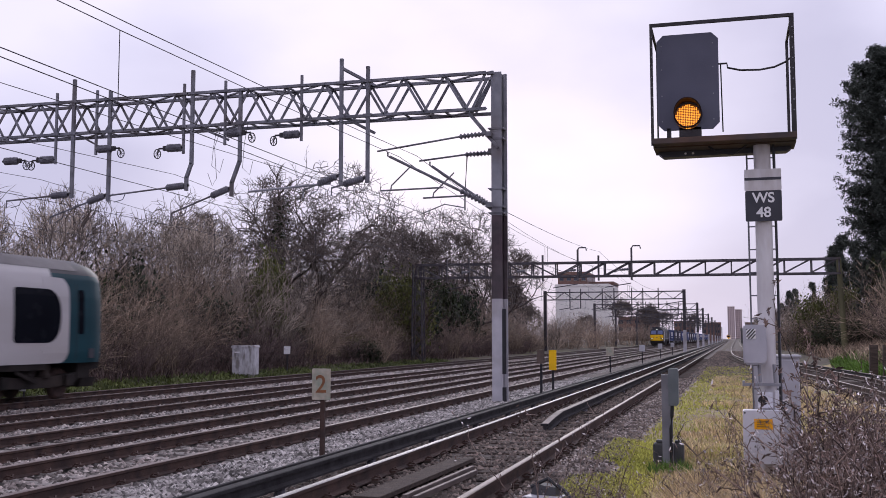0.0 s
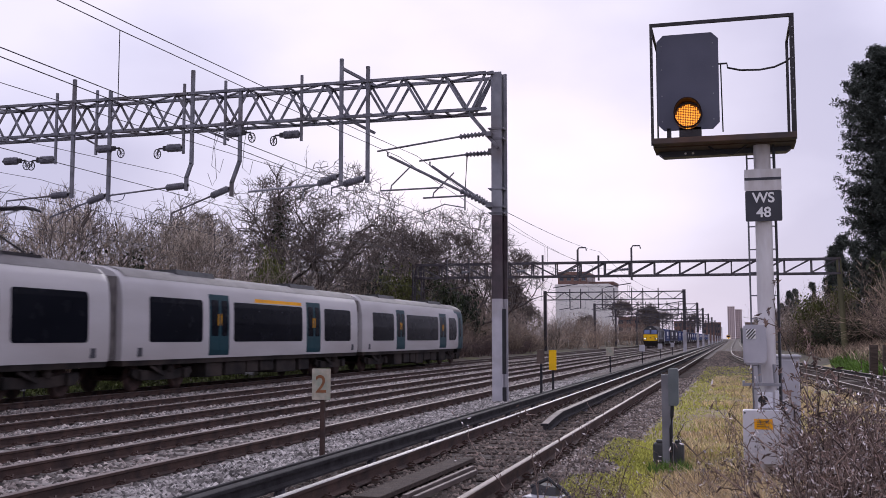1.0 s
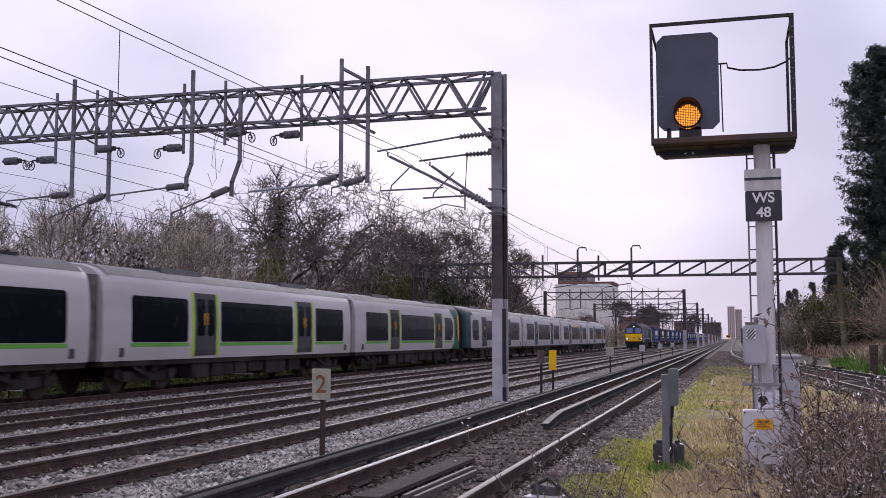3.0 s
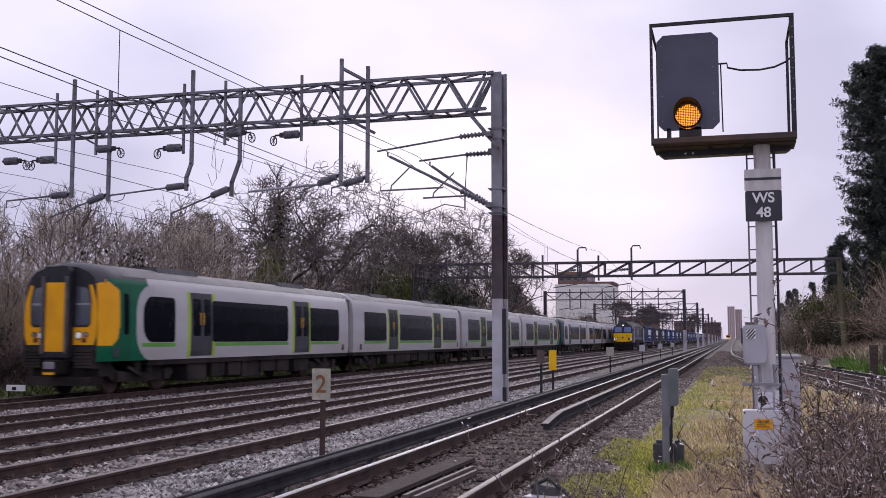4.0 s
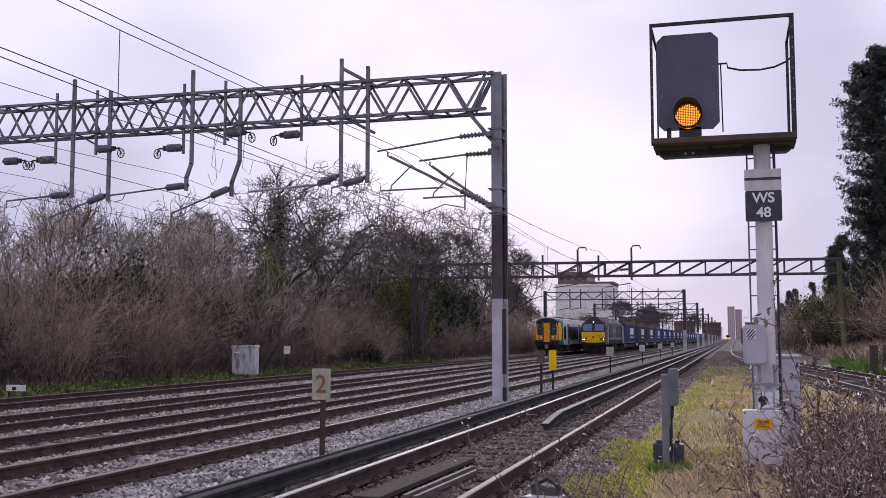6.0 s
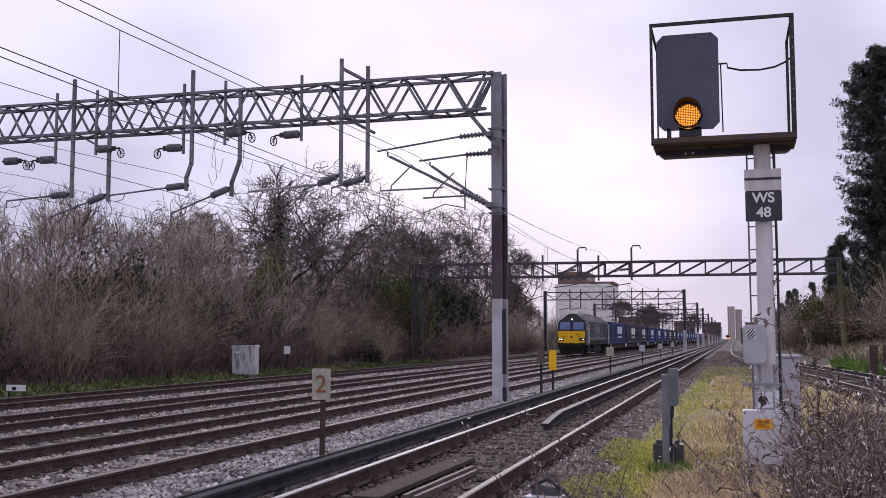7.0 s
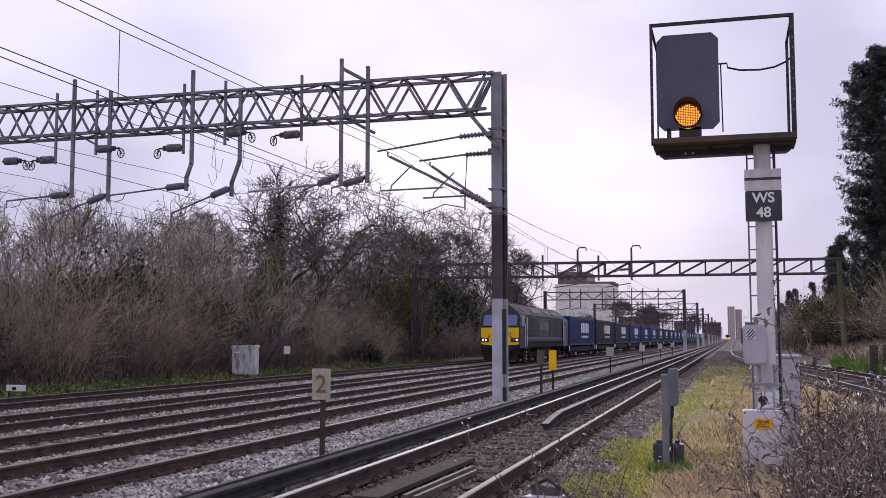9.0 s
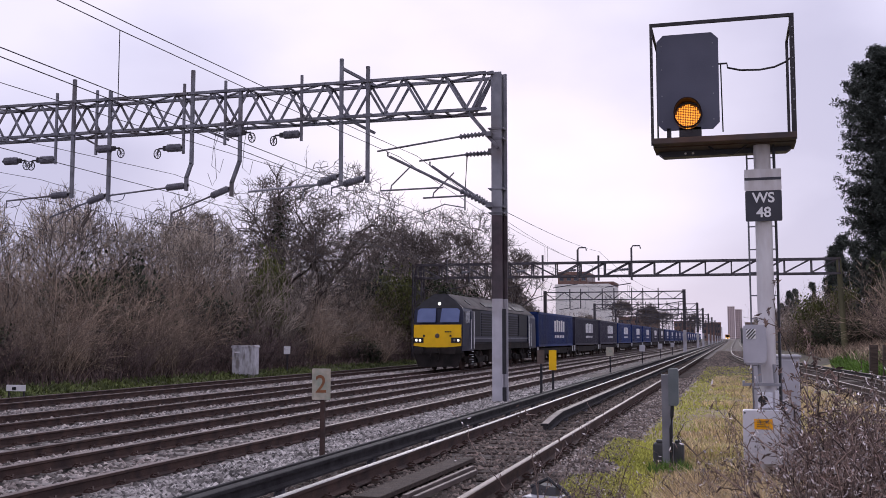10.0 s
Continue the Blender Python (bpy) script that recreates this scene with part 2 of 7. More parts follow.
M["leaf_olive"] = material("leaf_olive", (0.13, 0.14, 0.04), (0.06, 0.065, 0.02), 0.8, scale=1, fine=10, bump=0, island=0.5)
M["ivy"] = material("ivy", (0.045, 0.06, 0.022), (0.02, 0.026, 0.012), 0.6, scale=1, fine=10, bump=0, island=0.6)
M["grass"] = material("grass", (0.58, 0.56, 0.14), (0.40, 0.41, 0.085), 0.8, scale=0.6, fine=10, bump=0, island=0.45)
M["grass_dry"] = material("grass_dry", (0.76, 0.62, 0.38), (0.48, 0.355, 0.20), 0.85, scale=0.8, fine=10, bump=0, island=0.5)
M["seed"] = material("seed", (0.78, 0.73, 0.74), (0.45, 0.39, 0.38), 0.9, scale=3, fine=20, bump=0, island=0.5)
M["soil"] = material("soil", (0.085, 0.065, 0.045), (0.045, 0.035, 0.027), 0.95, scale=0.6, fine=9, bump=0.8, dirt=(0.10, 0.10, 0.035), dirt_amount=0.8)
M["turf"] = material("turf", (0.36, 0.33, 0.12), (0.28, 0.21, 0.12), 0.95, scale=1.1, fine=35, bump=1.0, dirt=(0.30, 0.22, 0.125), dirt_amount=0.6)
M["cable"] = material("cable", (0.03, 0.03, 0.035), (0.02, 0.02, 0.024), 0.5, scale=4, fine=20, bump=0)
M["stone_mix"] = material("stone_mix", (0.36, 0.32, 0.295), (0.15, 0.12, 0.11), 0.9, scale=3, fine=40, bump=0.3, island=0.8)
M["grass_fresh"] = material("grass_fresh", (0.14, 0.25, 0.04), (0.08, 0.15, 0.025), 0.8, scale=0.6, fine=10, bump=0, island=0.4)
M["grass_weed"] = material("grass_weed", (0.14, 0.17, 0.05), (0.06, 0.075, 0.025), 0.8, scale=0.6, fine=10, bump=0, island=0.5)
M["seed_dark"] = material("seed_dark", (0.30, 0.21, 0.18), (0.08, 0.055, 0.05), 0.9, scale=3, fine=20, bump=0, island=0.7)
# twigs darkened in colour to stand as silhouettes against the bright sky
M["twig_silhouette"] = material("twig_silhouette", (0.16, 0.13, 0.115), (0.075, 0.06, 0.054), 0.9, scale=0.5, fine=10, bump=0, island=0.35, per_object=0.15)
M["mast_steel"] = material("mast_steel", (0.29, 0.29, 0.32), (0.20, 0.20, 0.23), 0.6, 0.2, scale=2.5, fine=40, bump=0.12, dirt=(0.13, 0.09, 0.075), dirt_amount=0.6)
M["cess"] = material("cess", (0.13, 0.10, 0.085), (0.06, 0.047, 0.04), 0.95, scale=2.5, fine=30, bump=0.9, dirt=(0.11, 0.11, 0.04), dirt_amount=0.6)
# ---- mesh tools ----
def box(bm, x0, x1, y0, y1, z0, z1, bevel=0.0):
    n0 = len(bm.verts)
    m = Matrix.Translation(((x0 + x1) / 2, (y0 + y1) / 2, (z0 + z1) / 2)) @ Matrix.Diagonal((x1 - x0, y1 - y0, z1 - z0, 1))
    made = bmesh.ops.create_cube(bm, size=1, matrix=m)
    if bevel:
        edges = list({e for v in made["verts"] for e in v.link_edges})
        bmesh.ops.bevel(bm, geom=edges, offset=bevel, segments=2, affect="EDGES", profile=0.5)


def beam(bm, p, q, w, h, up=(0, 0, 1)):
    """A rectangular bar from p to q, w across and h along up."""
    p, q = Vector(p), Vector(q)
    d = q - p
    y = d.normalized()
    x = y.cross(Vector(up))
    if x.length < 1e-4:
        x = y.cross(Vector((0, 1, 0)))
    x.normalize()
    z = x.cross(y)
    m = Matrix((x * w, d, z * h)).transposed().to_4x4()
    m.translation = (p + q) / 2
    bmesh.ops.create_cube(bm, size=1, matrix=m)


def angle_bar(bm, p, q, w, t, up=(0, 0, 1)):
    """A rolled steel angle: two thin legs at right angles."""
    p, q = Vector(p), Vector(q)
    y = (q - p).normalized()
    x = y.cross(Vector(up))
    if x.length < 1e-4:
        x = y.cross(Vector((0, 1, 0)))
    x.normalize()
    z = x.cross(y)
    beam(bm, p, q, t, w, up)
    off = z * (-w / 2) + x * (w / 2)
    beam(bm, p + off, q + off, w, t, up)


def tube(bm, pts, r, n=8, r1=None, cap=True):
    pts = [Vector(p) for p in pts]
    rings = []
    ref = Vector((0, 0, 1))
    for i, p in enumerate(pts):
        d = (pts[min(i + 1, len(pts) - 1)] - pts[max(i - 1, 0)]).normalized()
        x = d.cross(ref)
        if x.length < 0.05:
            x = d.cross(Vector((1, 0, 0)))
        x.normalize()
        y = x.cross(d)
        k = r if r1 is None else r + (r1 - r) * i / max(1, len(pts) - 1)
        rings.append([bm.verts.new(p + (x * math.cos(a) + y * math.sin(a)) * k) for a in [2 * math.pi * j / n for j in range(n)]])
    for a, b in zip(rings, rings[1:]):
        for j in range(n):
            bm.faces.new((a[j], a[(j + 1) % n], b[(j + 1) % n], b[j]))
    if cap:
        bm.faces.new(rings[0][::-1])
        bm.faces.new(rings[-1])


def disc_stack(bm, p, q, radii, n=12):
    """A turned body from p to q: radii evenly spaced along the axis."""
    p, q = Vector(p), Vector(q)
    d = (q - p).normalized()
    x = d.cross(Vector((0, 0, 1)))
    if x.length < 0.05:
        x = d.cross(Vector((1, 0, 0)))
    x.normalize()
    y = x.cross(d)
    rings = []
    for i, k in enumerate(radii):
        c = p.lerp(q, i / (len(radii) - 1))
        rings.append([bm.verts.new(c + (x * math.cos(2 * math.pi * j / n) + y * math.sin(2 * math.pi * j / n)) * k) for j in range(n)])
    for a, b in zip(rings, rings[1:]):
        for j in range(n):
            bm.faces.new((a[j], a[(j + 1) % n], b[(j + 1) % n], b[j]))
    bm.faces.new(rings[0][::-1])
    bm.faces.new(rings[-1])


def ribbed(bm, p, q, r_in, r_out, sheds):
    radii = [r_in * 0.7, r_in]
    for _ in range(sheds):
        radii += [r_out, r_in]
    disc_stack(bm, p, q, radii + [r_in * 0.7], 10)


def prism(bm, outline, axis, a, b):
    """Extrude an outline (list of 2D points) along axis 'x', 'y' or 'z' from a to b."""
    def at(u, v, k):
        return {"x": (k, u, v), "y": (u, k, v), "z": (u, v, k)}[axis]
    lo = [bm.verts.new(at(u, v, a)) for u, v in outline]
    hi = [bm.verts.new(at(u, v, b)) for u, v in outline]
    n = len(outline)
    for i in range(n):
        bm.faces.new((lo[i], lo[(i + 1) % n], hi[(i + 1) % n], hi[i]))
    bm.faces.new(lo[::-1])
    bm.faces.new(hi)


def loft(bm, sections):
    """Join closed sections (lists of equal length of 3D points) and cap the ends."""
    rings = [[bm.verts.new(p) for p in s] for s in sections]
    n = len(rings[0])
    for a, b in zip(rings, rings[1:]):
        for i in range(n):
            bm.faces.new((a[i], a[(i + 1) % n], b[(i + 1) % n], b[i]))
    bm.faces.new(rings[0][::-1])
    bm.faces.new(rings[-1])


def rounded(x0, x1, z0, z1, r, n=4):
    pts = []
    for cx, cz, a0 in ((x1 - r, z1 - r, 0), (x0 + r, z1 - r, 90), (x0 + r, z0 + r, 180), (x1 - r, z0 + r, 270)):
        for i in range(n + 1):
            a = radians(a0 + 90 * i / n)
            pts.append((cx + r * math.cos(a), cz + r * math.sin(a)))
    return pts


def mesh_of(bm, material_, name="mesh", smooth=False):
    bmesh.ops.recalc_face_normals(bm, faces=bm.faces)
    me = bpy.data.meshes.new(name)
    bm.to_mesh(me)
    bm.free()
    for m in (material_ if isinstance(material_, (list, tuple)) else [material_]):
        me.materials.append(m)
    if smooth:
        me.polygons.foreach_set("use_smooth", [True] * len(me.polygons))
        me.set_sharp_from_angle(angle=radians(35))
    return me


def part(name, bm, material_, parent, label="", smooth=False):
    ob = new(name, mesh_of(bm, material_, name, smooth))
    ob.parent = parent
    return tagged(ob, label)


def thing(name, label, category, m=None, group="", kind=""):
    ob = tagged(new(name), label, category, group, kind)
    ob.matrix_basis = m or Matrix()
    return ob


def solid(name, bm, material_, label, category, m=None, group="", kind="", smooth=False):
    ob = tagged(new(name, mesh_of(bm, material_, name, smooth)), label, category, group, kind)
    ob.matrix_basis = m or Matrix()
    return ob


def fast_mesh(name, verts, faces, mats):
    """Mesh from numpy arrays: verts (n,3), faces (m,k)."""
    me = bpy.data.meshes.new(name)
    verts = np.asarray(verts, dtype=np.float32)
    faces = np.asarray(faces, dtype=np.int32)
    m, k = faces.shape
    me.vertices.add(len(verts))
    me.vertices.foreach_set("co", verts.ravel())
    me.loops.add(m * k)
    me.loops.foreach_set("vertex_index", faces.ravel())
    me.polygons.add(m)
    me.polygons.foreach_set("loop_start", np.arange(0, m * k, k, dtype=np.int32))
    me.update(calc_edges=True)
    for mm in mats:
        me.materials.append(mm)
    return me


def bm_new():
    return bmesh.new()
# ---- ground ----
def terrain(x):
    xs = [-400, -60, -24, -21.2, -20.3, -19.9, -17, -16.2, -13, -10.0, -9.4, -6.1, -5.6, -4.6, -1.6, -0.9, 1.6, 4.7, 6.2, 9, 14, 30, 400]
    zs = [-0.2, 0.3, -0.10, -0.32, -0.46, -0.50, -0.50, -0.54, -0.54, -0.52, -0.37, -0.37, -0.22, -0.2, -0.2, -0.27, -0.26, -0.22, 0.25, 0.6, 0.9, 1.1, 0.4]
    return float(np.interp(x, xs, zs))


# the curved track on the other side of the signal
BEND_Y = [-40, 0, 15, 27, 33, 41, 51, 64, 78, 100, 135, 200, 366, 900]
BEND_X = [6.4, 5.7, 5.2, 4.45, 4.05, 3.5, 2.75, 1.75, 1.0, 0.62, 0.5, 0.6, 1.2, 3.0]


def bend_x(y):
    k = np.linspace(-40, 900, 400)
    base = np.interp(k, BEND_Y, BEND_X)
    smooth = np.convolve(np.pad(base, 4, mode="edge"), np.ones(9) / 9, mode="valid")
    return float(np.interp(y, k, smooth))


def build_ground():
    xs = sorted(set([-400, -200, -100, -60, -40, -30, -26, -24, -22.5, -21.6, -21.2, -20.3, -19.9] + [round(-19.5 + 0.5 * i, 2) for i in range(65)] + [14, 17, 22, 30, 45, 70, 120, 250, 400]))
    ys = [-60, -40, -25] + [-15 + 1.0 * i for i in range(70)] + [55 + 3 * i for i in range(40)] + [180, 210, 260, 330, 430, 600, 900, 1400, 2200, 3200]
    bm = bm_new()
    grid = []
    for y in ys:
        row = []
        for x in xs:
            rough_bit = 0.0 if -20 < x < -0.9 else 0.10 * noise.noise((x * 0.35, y * 0.35, 0)) + 0.05 * noise.noise((x, y, 3))
            z = terrain(x)
            if y > 150 and x < -24:
                z = z * max(0, (400 - y) / 250)
            row.append(bm.verts.new((x, y, z + rough_bit)))
        grid.append(row)
    for j in range(len(ys) - 1):
        for i in range(len(xs) - 1):
            f = bm.faces.new((grid[j][i], grid[j][i + 1], grid[j + 1][i + 1], grid[j + 1][i]))
            cx, cy = (xs[i] + xs[i + 1]) / 2, (ys[j] + ys[j + 1]) / 2
            on_bend = abs(cx - bend_x(cy)) < 1.3
            f.material_index = 3 if (-1.6 < cx < 4 and cy > 42 and not on_bend) else 1 if (-20.6 < cx < -1.3 or on_bend) else (2 if -1.3 <= cx < 9 and cy < 60 else 0)
    solid("ground", bm, [M["soil"], M["ballast"], M["turf"], M["cess"]], "railway land of ballast, rough turf and bare soil", "ground", kind="structure")


build_ground()

# ---- tracks ----
T1, T2, T3, T4, DC = -7.56, -11.1, -14.65, -18.5, -3.0
Z1, Z2, Z3, Z4 = -0.166, -0.32, -0.342, -0.30
GAUGE = 1.435
RAIL = [(-0.07, -0.16), (0.07, -0.16), (0.07, -0.148), (0.012, -0.13), (0.010, -0.05), (0.035, -0.038), (0.035, -0.008), (0.026, 0.0), (-0.026, 0.0), (-0.035, -0.008), (-0.035, -0.038), (-0.010, -0.05), (-0.012, -0.13), (-0.07, -0.148)]


def sweep(bm, outline, path):
    """Sweep an outline (across, up) along a list of (x, y, z); the top faces take the second material."""
    rings = []
    for i, p in enumerate(path):
        a, b = Vector(path[max(i - 1, 0)]), Vector(path[min(i + 1, len(path) - 1)])
        d = (b - a).normalized()
        side = Vector((d.y, -d.x, 0)).normalized()
        rings.append([bm.verts.new(Vector(p) + side * u + Vector((0, 0, v))) for u, v in outline])
    n = len(outline)
    for a, b in zip(rings, rings[1:]):
        for i in range(n):
            f = bm.faces.new((a[i], a[(i + 1) % n], b[(i + 1) % n], b[i]))
            if outline[i][1] > -0.01 and outline[(i + 1) % n][1] > -0.01:
                f.material_index = 1
    bm.faces.new(rings[0][::-1])
    bm.faces.new(rings[-1])


def sleeper_mesh(timber):
    bm = bm_new()
    box(bm, -1.28, 1.28, -0.125, 0.125, -0.30, -0.175, 0.012)
    for sx in (-1, 1):
        box(bm, sx * 0.75 - 0.16, sx * 0.75 + 0.16, -0.085, 0.085, -0.176, -0.150)
    return mesh_of(bm, M["timber"] if timber else M["concrete"], "sleeper")


def clip_mesh():
    bm = bm_new()
    for sx in (-1, 1):
        for s2 in (-1, 1):
            c = sx * 0.75 + s2 * 0.095
            tube(bm, [(c - 0.04 * s2, -0.05, -0.135), (c, -0.05, -0.10), (c + 0.03 * s2, 0.0, -0.12), (c, 0.05, -0.10), (c - 0.04 * s2, 0.05, -0.135)], 0.011, 5)
            box(bm, c - 0.035, c + 0.035, -0.07, 0.07, -0.152, -0.128)
    return mesh_of(bm, M["rust"], "rail_fastening")


def build_track(name, x, z, label, timber, count, start, sides=("rail_top", "rail_top")):
    root = thing(name, label, "railway track", pose(x, 0, z), group="parallel running lines", kind="structure")
    for k, sx in enumerate((-1, 1)):
        bm = bm_new()
        sweep(bm, RAIL, [(sx * (GAUGE / 2 + 0.035), y, 0) for y in (-40, 0, 40, 120, 300, 950)])
        part("rail", bm, [M["rust"], M[sides[k]]], root, "rusty sided rail with a polished running top")
    me, clip = sleeper_mesh(timber), clip_mesh()
    for i in range(count):
        ob = new("sleeper", me)
        ob.parent = root
        ob.location = (random.uniform(-0.03, 0.03), start + i * 0.65, random.uniform(-0.01, 0.005))
        c = new("rail_fastening", clip)
        c.parent = ob
    return root


build_track("track_1", T1, Z1, "near main line with rust-brown rails on concrete sleepers in grey ballast", False, 110, 4, ("rail_worn", "rail_worn"))
build_track("track_2", T2, Z2, "main line with rust-brown rails in grey stone ballast", False, 90, 8, ("rail_worn", "rail_dull"))
build_track("track_3", T3, Z3, "main line with rust-brown rails bedded in ballast", False, 80, 12, ("rail_worn", "rail_dull"))
build_track("track_4", T4, Z4, "far main line beside the weedy bank", False, 80, 14, ("rail_dull", "rail_dull"))
build_track("track_5", DC, 0.0, "third-rail line with one bright rail on dark timber sleepers", True, 120, 2, ("rail_top", "rail_worn"))


def conductor(name, label, x, y0, y1, z, wide=0.09, ramps=(True, True), top="rail_dull"):
    root = thing(name, label, "conductor rail", kind="structure")
    prof = [(-wide * 0.6, -0.15), (wide * 0.6, -0.15), (wide * 0.6, -0.13), (0.022, -0.11), (0.022, -0.045), (wide * 0.5, -0.035), (wide * 0.5, -0.006), (wide * 0.4, 0), (-wide * 0.4, 0), (-wide * 0.5, -0.006), (-wide * 0.5, -0.035), (-0.022, -0.045), (-0.022, -0.11), (-wide * 0.6, -0.13)]
    path = [(x, y, z) for y in np.linspace(y0, y1, 12)]
    if ramps[0]:
        path = [(x, y0 - 1.6, z - 0.10), (x, y0 - 0.8, z - 0.04)] + path
    if ramps[1]:
        path += [(x, y1 + 0.8, z - 0.04), (x, y1 + 1.6, z - 0.10)]
    bm = bm_new()
    sweep(bm, prof, path)
    part("rail", bm, [M["conductor"], M[top]], root)
    bm = bm_new()
    disc_stack(bm, (0, 0, -0.30), (0, 0, -0.15), [0.075, 0.075, 0.05, 0.062, 0.05, 0.06], 8)
    me = mesh_of(bm, M["insulator"], "insulator")
    for i in range(int(min(y1 - y0, 120) / 2.6)):
        ob = new("insulator", me)
        ob.parent = root
        ob.location = (x, y0 + 0.6 + 2.6 * i, z)
    return root


outer = conductor("conductor_rail", "black conductor rail with guard board beside the bright running rail", DC - GAUGE / 2 - 0.47, -20, 700, 0.075, 0.11, (False, False), "conductor")
bm = bm_new()
for yy in range(-20, 300, 8):
    box(bm, DC - 1.30, DC - 1.265, yy, yy + 7.96, -0.10, 0.085, 0.006)
part("guard_board", bm, M["conductor"], outer, "black timber guard board")
conductor("conductor_rail", "dark centre conductor rail ending in a ramp", DC - 0.02, 18.6, 700, 0.04, 0.12, (True, False))


def build_bend():
    root = thing("track_6", "curved third-rail line behind the signal and brambles", "railway track", group="parallel running lines", kind="structure")
    ys = list(np.linspace(-20, 60, 60)) + list(np.linspace(61, 160, 70)) + list(np.linspace(170, 900, 40))
    for sx in (-1, 1):
        bm = bm_new()
        sweep(bm, RAIL, [(bend_x(y) + sx * 0.75, y, 0.0) for y in ys])
        part("rail", bm, [M["rust"], M["rail_worn"]], root)
    bm = bm_new()
    sweep(bm, RAIL, [(bend_x(y) + 1.2, y, 0.06) for y in ys])
    part("conductor_rail", bm, [M["conductor"], M["rail_dull"]], root)
    me = sleeper_mesh(True)
    for i in range(110):
        y = 14 + 0.7 * i
        ob = new("sleeper", me)
        ob.parent = root
        ob.location = (bend_x(y), y, 0)
        ob.rotation_euler[2] = -math.atan((bend_x(y + 1) - bend_x(y - 1)) / 2)


build_bend()

# ---- overhead line ----
GY = 24.7


def truss(bm, x0, x1, y0, z0, z1, depth, pitch, chord, web):
    """Box truss boom along x, with warren bracing in both faces and lacing above and below."""
    for dy in (-depth / 2, depth / 2):
        for z in (z0, z1):
            angle_bar(bm, (x0, y0 + dy, z), (x1, y0 + dy, z), chord, 0.014)
        n = max(2, round((x1 - x0) / pitch))
        step = (x1 - x0) / n
        for i in range(n):
            a = x0 + i * step
            beam(bm, (a, y0 + dy, z1), (a + step / 2, y0 + dy, z0), web, web * 0.5, (0, 1, 0))
            beam(bm, (a + step / 2, y0 + dy, z0), (a + step, y0 + dy, z1), web, web * 0.5, (0, 1, 0))
    n = max(2, round((x1 - x0) / pitch))
    step = (x1 - x0) / n
    for i in range(n):
        a = x0 + i * step
        s = 1 if i % 2 else -1
        for z in (z0, z1):
            beam(bm, (a, y0 - s * depth / 2, z), (a + step, y0 + s * depth / 2, z), web, web * 0.5)
            beam(bm, (a, y0 - depth / 2, z), (a, y0 + depth / 2, z), web, web * 0.5)


def h_column(bm, x, y, z0, z1, w=0.30, d=0.24):
    for dx in (-w / 2, w / 2):
        box(bm, x + dx - 0.014, x + dx + 0.014, y - d / 2, y + d / 2, z0, z1)
    box(bm, x - w / 2, x + w / 2, y - 0.012, y + 0.012, z0, z1)


def mast(root, x, y, base, bands):
    """Plated lattice column in painted bands."""
    for z0, z1, key, name in bands:
        bm = bm_new()
        box(bm, x - 0.17, x + 0.09, y - 0.16, y - 0.135, z0, z1)
        box(bm, x - 0.17, x + 0.09, y + 0.135, y + 0.16, z0, z1)
        box(bm, x - 0.172, x - 0.145, y - 0.135, y + 0.135, z0, z1)
        box(bm, x + 0.03, x + 0.055, y - 0.135, y + 0.135, z0, z1)
        box(bm, x + 0.09, x + 0.165, y + 0.10, y + 0.16, z0, z1)
        part(name, bm, M[key], root)


